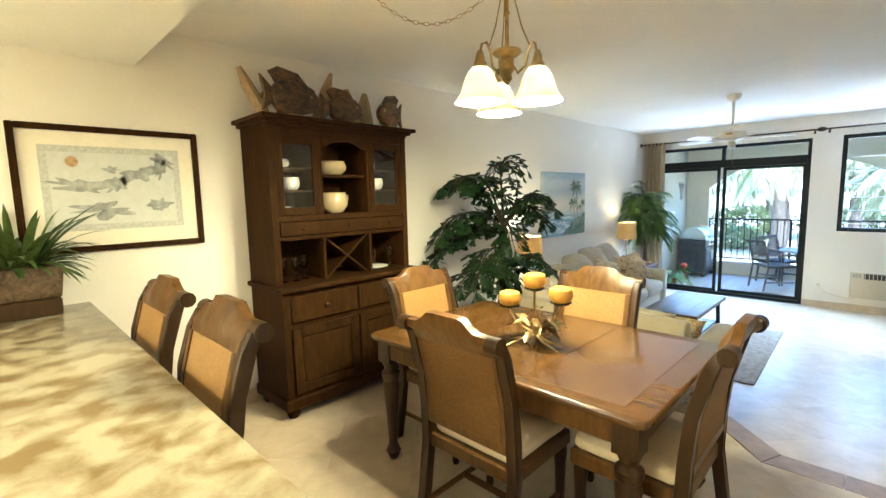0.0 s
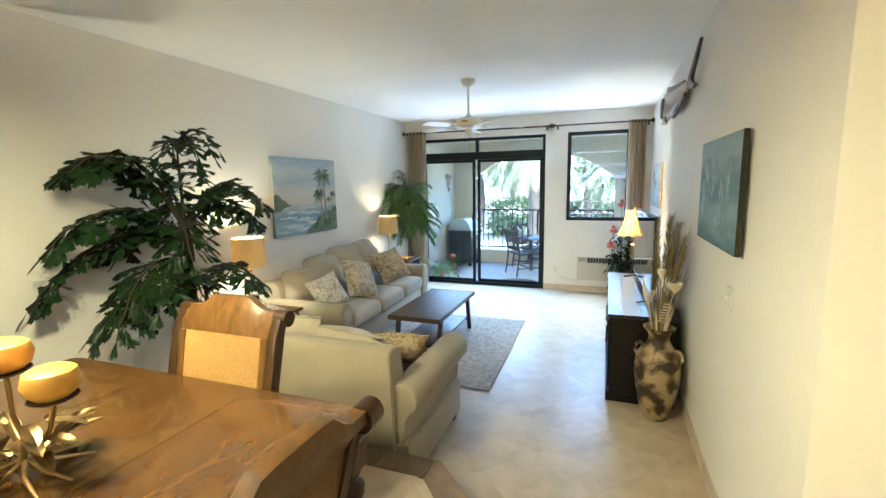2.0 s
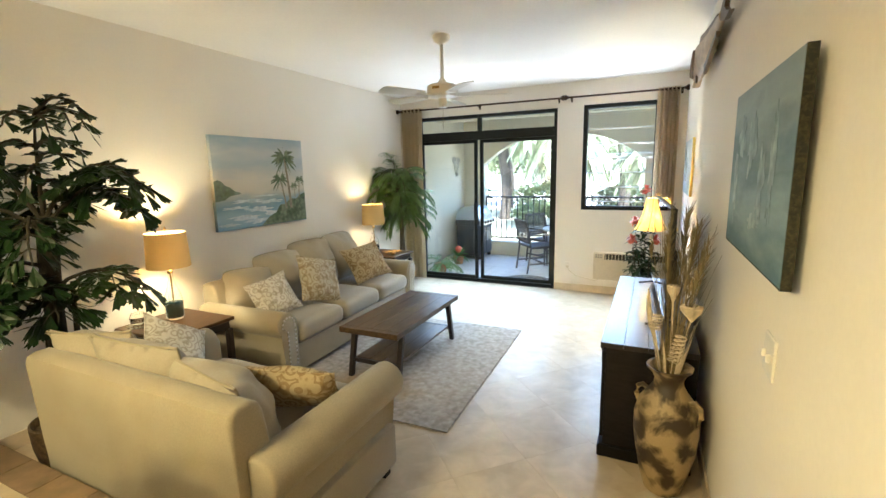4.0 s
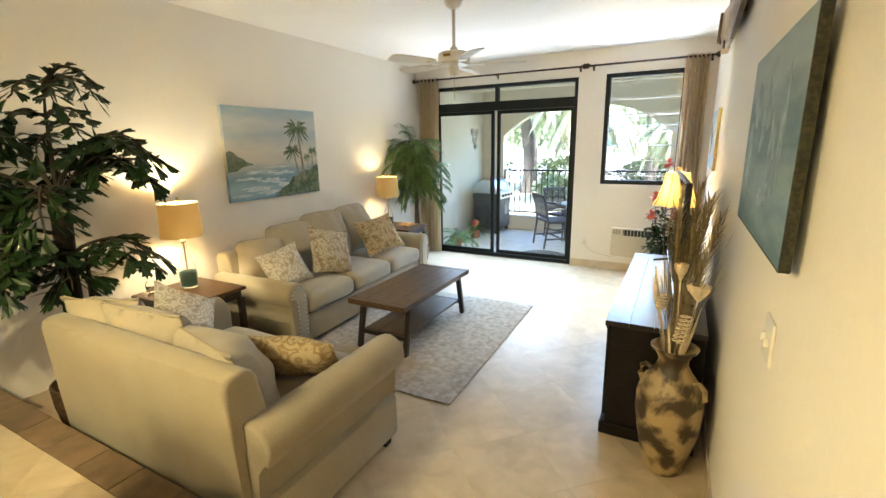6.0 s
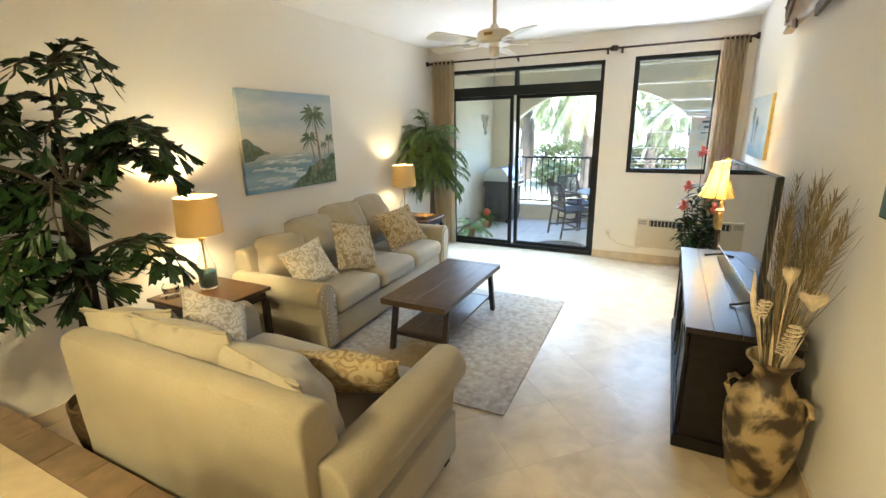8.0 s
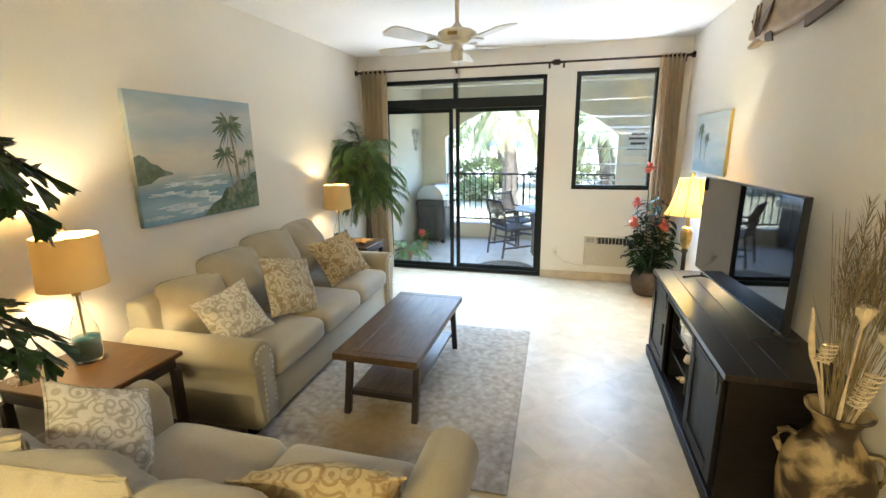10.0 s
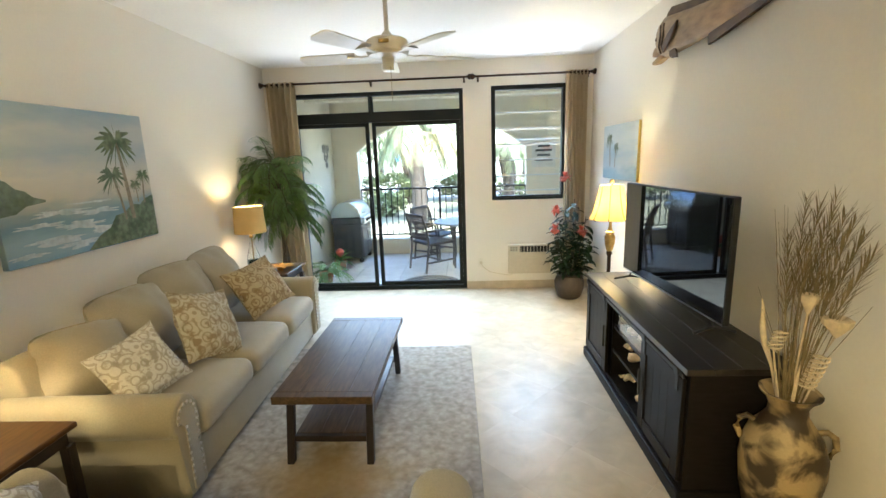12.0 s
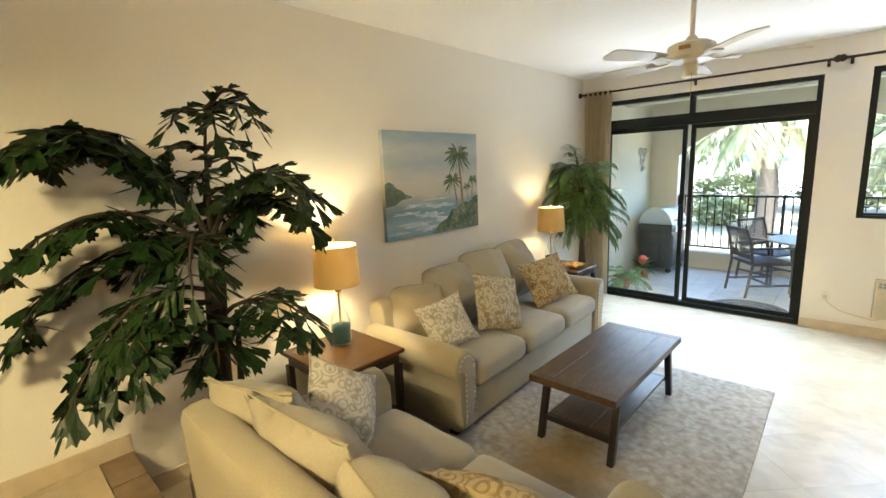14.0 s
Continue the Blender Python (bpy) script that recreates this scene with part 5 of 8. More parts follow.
# each frond: height of its foot on the trunk, the top of its arch and its tip, in the room
for (foot, bend, tip, pr) in ((1.42, (-2.34, 3.80, 1.98), (-2.12, 3.95, 1.58), 13), (1.38, (-2.42, 3.86, 1.84), (-2.32, 4.06, 1.42), 10),
                              (1.05, (-2.24, 3.72, 1.28), (-2.14, 3.90, 1.00), 9), (1.43, (-2.52, 3.30, 2.18), (-2.50, 2.91, 1.80), 14),
                              (1.43, (-2.68, 3.36, 2.14), (-2.80, 3.04, 1.8), 12), (1.38, (-2.60, 3.22, 1.82), (-2.74, 2.86, 1.34), 14),
                              (1.34, (-2.72, 3.22, 1.62), (-2.92, 2.84, 1.00), 14), (1.18, (-2.42, 3.20, 1.40), (-2.36, 2.97, 0.84), 13),
                              (1.12, (-2.30, 3.26, 1.32), (-2.20, 3.12, 0.98), 9), (1.34, (-2.36, 3.46, 1.64), (-2.24, 3.42, 1.24), 9),
                              (1.36, (-2.70, 3.72, 1.82), (-2.88, 3.86, 1.42), 9), (1.30, (-2.74, 3.48, 1.66), (-2.92, 3.40, 1.22), 9),
                              (0.95, (-2.56, 3.28, 1.20), (-2.70, 3.02, 0.80), 10), (1.0, (-2.34, 3.50, 1.18), (-2.22, 3.48, 0.92), 7)):
    off = Vector((TREE_X, TREE_Y, 0))
    frond(trunk, leaves, (-0.08 * foot / 1.46, 0.07 * foot / 1.46, foot), Vector(bend) - off, Vector(tip) - off, R, int(pr * 0.72))
# the young shoot at the top
ring_tube(trunk, [(-0.08, 0.07, 1.44), (-0.1, 0.09, 1.65), (-0.14, 0.12, 1.88), (-0.17, 0.15, 2.02)], [0.014, 0.011, 0.008, 0.005], 8)
for (z, az, reach, rise) in ((2.0, 60, 0.24, 0.1), (2.01, 150, 0.18, 0.08), (1.98, -70, 0.2, 0.08), (1.96, -10, 0.22, 0.08), (1.86, 80, 0.2, 0.06), (1.84, -85, 0.22, 0.06), (1.78, 20, 0.2, 0.06), (1.72, 170, 0.18, 0.05), (1.7, -40, 0.2, 0.06), (1.64, 95, 0.18, 0.05), (2.02, 100, 0.2, 0.1), (2.04, 40, 0.26, 0.12)):
    f = (z - 1.44) / 0.58
    root = Vector((-0.08 - 0.09 * f, 0.07 + 0.08 * f, z))
    side = Vector((math.cos(radians(az)), math.sin(radians(az)), 0))
    frond(trunk, leaves, root, root + side * reach * 0.6 + Vector((0, 0, rise * 1.6)), root + side * reach + Vector((0, 0, -0.05)), R, 6, 0.1, 0.058, 0.1, 0.0)
for bm in (leaves, trunk):
    for v in bm.verts:
        v.co.x = max(v.co.x, -2.985 - TREE_X)
part("trunk", trunk, TREE_BARK, tree, smooth=True)
part("foliage", leaves, LEAF, tree, "ragged fishtail leaflets on arching stems")


# ---- palm by the door ----
def feather(stems, leaves, base, azim, elev, length, droop, rnd, pairs=20, ll=0.2, lw=0.018, limit=None):
    d = Vector((math.cos(azim) * math.cos(elev), math.sin(azim) * math.cos(elev), math.sin(elev)))
    p = Vector(base)
    pts = [p.copy()]
    n = 10
    for i in range(n):
        d = (d + Vector((0, 0, -droop / n))).normalized()
        p = p + d * length / n
        pts.append(p.copy())
    ring_tube(stems, pts, [0.006 * (1 - 0.8 * i / n) + 0.001 for i in range(n + 1)], 5)
    for k in range(pairs):
        u = 0.18 + 0.82 * k / pairs
        i = min(n - 1, int(u * n))
        q = pts[i].lerp(pts[i + 1], u * n - i)
        dd = (pts[i + 1] - pts[i]).normalized()
        sd = dd.cross(Vector((0, 0, 1))).normalized()
        for s in (-1, 1):
            out = (dd * 0.8 + sd * s * 0.9 + Vector((0, 0, rnd.uniform(-0.2, 0.2)))).normalized()
            blade(leaves, q, out, ll * rnd.uniform(0.75, 1.1) * (1 - 0.55 * abs(u - 0.45)), lw, rnd.uniform(0.6, 1.3), 3, 0.2)


palm = thing("potted_palm", (-2.66, 7.8, 0), "artificial areca palm in a basket beside the curtain", "plant")
bm = bm_new()
lathe(bm, [(0.12, 0), (0.14, 0.02), (0.16, 0.22), (0.15, 0.225), (0.14, 0.19), (0.02, 0.19)], 20)
part("basket", bm, WICKER, palm, smooth=True)
trunk, leaves = bm_new(), bm_new()
for k in range(4):
    a = k * 1.7
    ring_tube(trunk, [(0.025 * math.cos(a), 0.025 * math.sin(a), 0.19), (0.03 * math.cos(a + 1.5), 0.03 * math.sin(a + 1.5), 0.55), (0.025 * math.cos(a + 3), 0.025 * math.sin(a + 3), 0.9), (0.03 * math.cos(a), 0.03 * math.sin(a), 1.3)], 0.013, 7)
R = random.Random(8)
for k in range(96):
    feather(trunk, leaves, (R.uniform(-0.06, 0.02), R.uniform(-0.05, 0.04), R.uniform(1.0, 1.66)), R.uniform(0, 6.28), R.uniform(0.15, 1.45), R.uniform(0.38, 0.6), R.uniform(1.4, 3.0), R, 22, 0.16, 0.0125)
for bm in (trunk, leaves):
    for v in bm.verts:
        v.co.x, v.co.y = max(v.co.x, -0.325), min(v.co.y, 0.57)
part("stem", trunk, BARK, palm, smooth=True)
part("foliage", leaves, PALM_LEAF, palm, "drooping feathery palm fronds")


# ---- curtains and rod ----
def curtain(x0, x1, z0, z1, label, seed, pinch=0.0):
    t = thing("curtain", ((x0 + x1) / 2, YF - 0.09, z0), label, "curtain", "curtains")
    bm = bm_new()
    n, rows = 56, []
    w = x1 - x0
    for j in range(9):
        v = j / 8
        row = []
        for i in range(n + 1):
            u = i / n
            ww = w * (1 - pinch * math.sin(math.pi * min(1, v * 1.1)))
            x = (u - 0.5) * ww
            y = 0.03 * math.sin(u * math.pi * 2 * 5.5 + seed + 0.5 * math.sin(v * 3)) + 0.008 * math.sin(u * 41 + v * 5)
            row.append(bm.verts.new((x, y, v * (z1 - z0))))
        rows.append(row)
    for a, b in zip(rows, rows[1:]):
        for i in range(n):
            bm.faces.new((a[i], a[i + 1], b[i + 1], b[i]))
    bmesh.ops.solidify(bm, geom=bm.faces, thickness=0.003)
    part("cloth", bm, CURTAIN, t, smooth=True)
    for k in range(6):
        bm = bm_new()
        x = (-0.5 + (k + 0.5) / 6) * w
        ring_tube(bm, [(x, 0.023 * math.cos(a), z1 - z0 - 0.03 + 0.023 * math.sin(a)) for a in [i * math.pi / 6 for i in range(13)]], 0.004, 6, caps=False)
        part("grommet", bm, BRONZE, t)
    return t


curtain(-2.93, -2.58, 0.02, 2.58, "taupe floor-length curtain gathered beside the sliding door", 0.3)
curtain(0.56, 0.80, 0.02, 2.58, "taupe floor-length curtain gathered beside the window", 1.7)
rod = thing("curtain_rod", (0, YF - 0.09, 2.555), "dark bronze curtain rods with ball finials", "curtain rod")
for a, b in ((-2.96, -0.545), (-0.495, 0.84)):
    bm = bm_new()
    ring_tube(bm, [(a, 0, 0), (b, 0, 0)], 0.012, 10)
    part("pole", bm, BRONZE, rod, smooth=True)
    for e, s in ((a, -1), (b, 1)):
        bm = bm_new()
        lathe(bm, [(0.012, 0), (0.02, 0.004), (0.014, 0.01), (0.03, 0.025), (0.034, 0.042), (0.025, 0.06), (0.008, 0.068)], 14)
        bmesh.ops.transform(bm, matrix=pose(e, 0, 0, 0, 90 * s, 0) if abs(e + 0.52) > 0.1 else pose(e - s * 0.03, 0, 0, 0, 90 * s, 0), verts=bm.verts)
        part("finial", bm, BRONZE, rod, smooth=True)
for x in (-2.94, -1.7, -0.6, -0.44, 0.82):
    bm = bm_new()
    ring_tube(bm, [(x, 0.09, -0.02), (x, 0.03, -0.02), (x, 0.0, -0.012)], 0.006, 8)
    box(bm, x - 0.012, x + 0.012, 0.082, 0.09, -0.05, 0.02)
    part("bracket", bm, BRONZE, rod)


# ---- ceiling fan ----
fan = thing("ceiling_fan", (-1.07, 5.83, CEILING), "cream ceiling fan with long downrod and a small lamp", "fan")
bm = bm_new()
lathe(bm, [(0.07, 0), (0.072, -0.02), (0.06, -0.05), (0.03, -0.07), (0.016, -0.075)], 24)
part("canopy", bm, WHITE_PAINT, fan, smooth=True)
bm = bm_new()
ring_tube(bm, [(0, 0, -0.07), (0, 0, -0.37)], 0.014, 12)
lathe(bm, [(0.014, -0.34), (0.03, -0.355), (0.035, -0.385)], 16)
part("downrod", bm, WHITE_PAINT, fan, smooth=True)
bm = bm_new()
lathe(bm, [(0.04, -0.375), (0.1, -0.385), (0.125, -0.4), (0.128, -0.465), (0.115, -0.485), (0.06, -0.495)], 32)
part("motor_housing", bm, WHITE_PAINT, fan, smooth=35)
part("badge", boxes((-0.03, 0.03, -0.131, -0.124, -0.435, -0.415)), BRASS, fan)
bm = bm_new()
lathe(bm, [(0.05, -0.49), (0.038, -0.5), (0.036, -0.555), (0.04, -0.565)], 22)
part("light_cup", bm, WHITE_PAINT, fan, smooth=35)
bm = bm_new()
lathe(bm, [(0.036, -0.566), (0.034, -0.572), (0.004, -0.574)], 20)
part("lens", bm, WHITE_GLAZE, fan, smooth=True)
bm = bm_new()
ring_tube(bm, [(0.02, -0.036, -0.55), (0.02, -0.038, -0.68), (0.02, -0.037, -0.75)], 0.0015, 5)
part("pull_chain", bm, BRASS, fan)
for k in range(5):
    a = radians(25 + 72 * k)
    m = pose(0, 0, -0.475, 0, 0, math.degrees(a))
    bm = bm_new()
    prism(bm, [(0.1, -0.02), (0.16, -0.014), (0.21, -0.03), (0.25, -0.04), (0.25, 0.04), (0.21, 0.03), (0.16, 0.014), (0.1, 0.02)], "z", -0.008, 0.0)
    bmesh.ops.transform(bm, matrix=m, verts=bm.verts)
    br = part("blade_iron", bm, WHITE_PAINT, fan)
    bm = bm_new()
    prism(bm, [(0.2, -0.045), (0.3, -0.055), (0.5, -0.065), (0.555, -0.06), (0.575, -0.035), (0.575, 0.035), (0.555, 0.06), (0.5, 0.065), (0.3, 0.055), (0.2, 0.045)], "z", 0.0, 0.007)
    bmesh.ops.transform(bm, matrix=m @ pose(0, 0, 0.001, 11, 0, 0), verts=bm.verts)
    part("blade", bm, WHITE_PAINT, br)


# ---- paintings ----
def gradient_mat(name, stops, axis=2, wave=0.03, rough=0.6):
    """Bands of brushed paint, from the foot of the canvas upward: (height, colour)."""
    m = mat(name, stops[0][1], rough, bump=0.15, scale=60)
    t = m.node_tree
    b = t.nodes["Principled BSDF"]
    co = t.nodes.new("ShaderNodeTexCoord")
    sp = t.nodes.new("ShaderNodeSeparateXYZ")
    t.links.new(co.outputs["Object"], sp.inputs[0])
    no = t.nodes.new("ShaderNodeTexNoise")
    no.inputs["Scale"].default_value, no.inputs["Detail"].default_value = 5, 6
    mp = t.nodes.new("ShaderNodeMapping")
    mp.inputs["Scale"].default_value = (1, 0.7, 2.4)
    t.links.new(co.outputs["Object"], mp.inputs["Vector"])
    t.links.new(mp.outputs["Vector"], no.inputs["Vector"])
    ma = t.nodes.new("ShaderNodeMath")
    ma.operation, ma.inputs[1].default_value = "MULTIPLY_ADD", wave * 4
    t.links.new(no.outputs["Fac"], ma.inputs[0])
    t.links.new(sp.outputs[axis], ma.inputs[2])
    ramp = t.nodes.new("ShaderNodeValToRGB")
    t.links.new(ma.outputs[0], ramp.inputs[0])
    el = ramp.color_ramp.elements
    el[0].position, el[0].color = stops[0][0], (*stops[0][1], 1)
    el[1].position, el[1].color = stops[-1][0], (*stops[-1][1], 1)
    for p, c in stops[1:-1]:
        e = el.new(p)
        e.color = (*c, 1)
    t.links.new(ramp.outputs[0], b.inputs["Base Color"])
    return m


PAINT_GREEN = mat("painted_green", (0.06, 0.1, 0.045), 0.6, grain=0.4, scale=30, blotch=0.8, bscale=11, second=(0.2, 0.23, 0.13))
PAINT_TRUNK = mat("painted_trunk", (0.24, 0.2, 0.13), 0.6, grain=0.3, scale=40)
PAINT_FOAM = mat("painted_foam", (0.58, 0.61, 0.6), 0.6, grain=0.2, scale=30, blotch=0.6, bscale=12, second=(0.3, 0.42, 0.46))
PAINT_FAR = mat("painted_far_shore", (0.1, 0.13, 0.06), 0.6, grain=0.3, scale=20, blotch=0.5, bscale=8, second=(0.24, 0.3, 0.28))
SEA = gradient_mat("painted_seascape", [(0.0, (0.11, 0.21, 0.32)), (0.1, (0.17, 0.29, 0.4)), (0.2, (0.3, 0.41, 0.46)), (0.29, (0.18, 0.29, 0.35)), (0.37, (0.3, 0.36, 0.36)), (0.44, (0.55, 0.51, 0.41)), (0.56, (0.6, 0.56, 0.47)), (0.7, (0.4, 0.45, 0.47)), (0.82, (0.5, 0.52, 0.5)), (1.0, (0.24, 0.34, 0.44))], wave=0.05)


def palm_figure(bm_t, bm_f, y, z0, h, lean, r, rnd, x, s):
    """A painted palm: a thin bent trunk and a round tuft of narrow hanging fronds."""
    pts = [(y + lean * (k / 8) ** 1.4, z0 + h * k / 8) for k in range(9)]
    w0 = 0.035 * h
    left = [(p[0] - w0 * (1 - 0.055 * k), p[1]) for k, p in enumerate(pts)]
    right = [(p[0] + w0 * (1 - 0.055 * k), p[1]) for k, p in enumerate(pts)]
    prism(bm_t, left + right[::-1], "x", min(x, x + s * 0.0015), max(x, x + s * 0.0015))
    cy, cz = pts[-1]
    n = 26
    for k in range(n):
        a = 2 * math.pi * k / n + rnd.uniform(-0.12, 0.12)
        l = r * rnd.uniform(0.7, 1.1)
        spine = [(cy + l * u * math.cos(a), cz + l * u * math.sin(a) * 0.85 - 0.32 * l * u * u) for u in (0, 0.3, 0.6, 0.85, 1)]
        top = [(p[0], p[1] + w * r) for p, w in zip(spine, (0.02, 0.05, 0.05, 0.03, 0.0))]
        bot = [(p[0], p[1] - w * r) for p, w in zip(spine, (0.02, 0.09, 0.1, 0.07, 0.02))]
        near, far = x + s * (0.0008 + 0.00006 * k), x + s * (0.0012 + 0.00006 * k)
        prism(bm_f, top + bot[::-1], "x", min(near, far), max(near, far))


pa = thing("seascape_painting", (XL, 5.06, 1.165), "seascape canvas with palms above the sofa", "painting")
PW, PH = 1.14, 0.86
part("canvas", boxes((0.003, 0.04, 0, PW, 0, PH), bevel=0.003), SEA, pa)
R = random.Random(4)
x = 0.04
bt, bf = bm_new(), bm_new()
for (py, z0_, h, ln, r) in ((0.92, 0.15, 0.53, -0.05, 0.19), (0.85, 0.15, 0.31, -0.06, 0.125), (1.05, 0.25, 0.2, 0.02, 0.075), (0.99, 0.26, 0.13, -0.01, 0.06)):
    palm_figure(bt, bf, py, z0_, h, ln, r, R, x, 1)
part("painted_trunks", bt, PAINT_TRUNK, pa)
part("painted_fronds", bf, PAINT_GREEN, pa)
bm = bm_new()
prism(bm, [(0.001, 0.27), (0.001, 0.45), (0.04, 0.465), (0.08, 0.45), (0.12, 0.41), (0.17, 0.395), (0.21, 0.36), (0.28, 0.34), (0.28, 0.328), (0.16, 0.315), (0.1, 0.28)], "x", x, x + 0.0012)
part("painted_shore", bm, PAINT_FAR, pa)
bm = bm_new()
prism(bm, [(PW - 0.002, 0.005), (PW - 0.002, 0.3), (1.06, 0.28), (1.0, 0.24), (0.92, 0.25), (0.84, 0.2), (0.76, 0.19), (0.7, 0.12), (0.6, 0.08), (0.52, 0.02), (0.5, 0.004)], "x", x, x + 0.0013)
part("painted_bank", bm, PAINT_GREEN, pa)
for k, (fy, fz, w, h) in enumerate(((0.36, 0.26, 0.26, 0.026), (0.62, 0.24, 0.24, 0.024), (0.22, 0.2, 0.22, 0.022), (0.5, 0.17, 0.3, 0.03), (0.6, 0.3, 0.24, 0.012), (0.28, 0.11, 0.3, 0.035), (0.45, 0.06, 0.22, 0.03), (0.12, 0.05, 0.14, 0.02), (0.68, 0.12, 0.14, 0.03))):
    part("painted_wave", blot(fy, fz, w, h, 7.7 * k + 2, x, x + 0.001), PAINT_FOAM, pa)

WATERFALL = gradient_mat("painted_falls", [(0.0, (0.05, 0.095, 0.105)), (0.2, (0.075, 0.14, 0.155)), (0.36, (0.2, 0.275, 0.285)), (0.5, (0.085, 0.14, 0.15)), (0.68, (0.24, 0.3, 0.31)), (1.0, (0.1, 0.155, 0.17))], wave=0.1)
pb = thing("landscape_painting", (XR, 3.583, 1.37), "blue-green landscape canvas with dark rough edges", "painting")
part("canvas", boxes((-0.044, -0.022, 0, 0.885, 0, 0.56), bevel=0.002), WATERFALL, pb)
EDGE_MAT = figured("rough_dark_edge", (0.015, 0.017, 0.013), (0.06, 0.05, 0.025), 70, 0.6, soft=0.15)
part("canvas_edge", boxes((-0.043, -0.02, -0.004, 0, 0, 0.56), (-0.043, -0.02, 0, 0.885, -0.004, 0)), EDGE_MAT, pb)
part("hanging_batten", boxes((-0.022, -0.001, 0.15, 0.735, 0.4, 0.44)), EDGE_MAT, pb)
for k, (fy, fz, w, h) in enumerate(((0.2, 0.3, 0.05, 0.24), (0.33, 0.24, 0.07, 0.16), (0.5, 0.36, 0.09, 0.12), (0.68, 0.4, 0.1, 0.1), (0.4, 0.12, 0.16, 0.03), (0.75, 0.2, 0.07, 0.16))):
    part("painted_mist", blot(fy, fz, w, h, 5.3 * k + 4, -0.0451, -0.044), mat("painted_mist", (0.3, 0.36, 0.37), 0.6, grain=0.3, scale=26, blotch=0.95, bscale=7, second=(0.13, 0.19, 0.2)), pb)

BEACH = gradient_mat("painted_beach", [(0.0, (0.3, 0.36, 0.38)), (0.18, (0.3, 0.42, 0.48)), (0.28, (0.5, 0.56, 0.58)), (0.36, (0.42, 0.53, 0.6)), (0.5, (0.62, 0.66, 0.66)), (1.0, (0.34, 0.47, 0.58))], wave=0.06)
pc = thing("beach_painting", (XR, 6.94, 1.39), "pale blue beach canvas with palms and a gilt edge", "painting")
part("canvas", boxes((-0.026, -0.003, 0, 0.95, 0, 0.525), bevel=0.003), BEACH, pc)
part("gilt_edge", boxes((-0.0255, -0.004, -0.004, 0, 0, 0.525)), mat("gilt_paint", (0.55, 0.4, 0.09), 0.5, grain=0.2, scale=30), pc)
bt, bf = bm_new(), bm_new()
for (py, z0_, h, ln, r) in ((0.72, 0.12, 0.28, 0.04, 0.1), (0.58, 0.12, 0.2, -0.03, 0.08)):
    palm_figure(bt, bf, py, z0_, h, ln, r, R, -0.026, -1)
part("painted_trunks", bt, PAINT_TRUNK, pc)
part("painted_fronds", bf, PAINT_FAR, pc)


# ---- carved dolphinfish on the wall ----
FISH = mat("carved_fish_wood", (0.36, 0.24, 0.11), 0.45, grain=0.25, scale=9, blotch=0.6, bscale=5, second=(0.2, 0.12, 0.05), stretch=(3, 1, 3), bump=0.1, coat=0.1)
FIN = mat("dark_fin_wood", (0.09, 0.05, 0.022), 0.5, grain=0.3, scale=12, bump=0.1)
wf = thing("carved_wall_fish", (XR - 0.055, 6.56, 2.42), "carved wooden dolphinfish mounted on the wall", "carving")
bm = bm_new()
rings = []
n = 22
spine = []
for i in range(n + 1):
    u = i / n
    y = -1.46 * u
    z = 0.03 - 0.035 * u - 0.025 * math.sin(math.pi * u)
    hh = 0.135 * (min(1, (u + 0.012) / 0.09) ** 0.5) * (1 - 0.84 * max(0, (u - 0.1) / 0.9) ** 1.15) + 0.006
    dp = 0.052 * (min(1, (u + 0.01) / 0.07) ** 0.5) * (1 - 0.75 * u) + 0.005
    spine.append((y, z, hh, dp))
    rings.append([bm.verts.new((dp * math.cos(a), y, z + hh * math.sin(a))) for a in [2 * math.pi * k / 16 for k in range(16)]])
for a, b in zip(rings, rings[1:]):
    for k in range(16):
        bm.faces.new((a[k], a[(k + 1) % 16], b[(k + 1) % 16], b[k]))
bm.faces.new(rings[0])
bm.faces.new(rings[-1])
part("body", bm, FISH, wf, smooth=True)
bm = bm_new()
low = spine[2:20]
prism(bm, [(y, z + hh * 0.93) for y, z, hh, dp in low] + [(y, z + hh * 0.93 + 0.06 - 0.035 * k / 17 - 0.04 * (k == 0)) for k, (y, z, hh, dp) in list(enumerate(low))[::-1]], "x", -0.009, 0.007, bevel=0.003)
part("back_fin", bm, FIN, wf)
bm = bm_new()
low = spine[11:21]
prism(bm, [(y, z - hh * 0.9) for y, z, hh, dp in low] + [(y, z - hh * 0.9 - 0.065 + 0.035 * k / 9) for k, (y, z, hh, dp) in list(enumerate(low))[::-1]], "x", -0.014, 0.008, bevel=0.004)
part("belly_fin", bm, FIN, wf)
bm = bm_new()
ty, tz = spine[-1][0], spine[-1][1]
outer = [(ty + 0.03, tz + 0.018), (ty - 0.06, tz + 0.05), (ty - 0.16, tz + 0.09), (ty - 0.28, tz + 0.155), (ty - 0.42, tz + 0.2)]
inner = [(ty - 0.3, tz + 0.1), (ty - 0.2, tz + 0.05), (ty - 0.13, tz), (ty - 0.2, tz - 0.035), (ty - 0.34, tz - 0.07), (ty - 0.2, tz - 0.075), (ty - 0.06, tz - 0.045), (ty + 0.03, tz - 0.018)]
prism(bm, outer + inner, "x", -0.012, 0.01, bevel=0.003)
part("tail_fin", bm, FIN, wf)
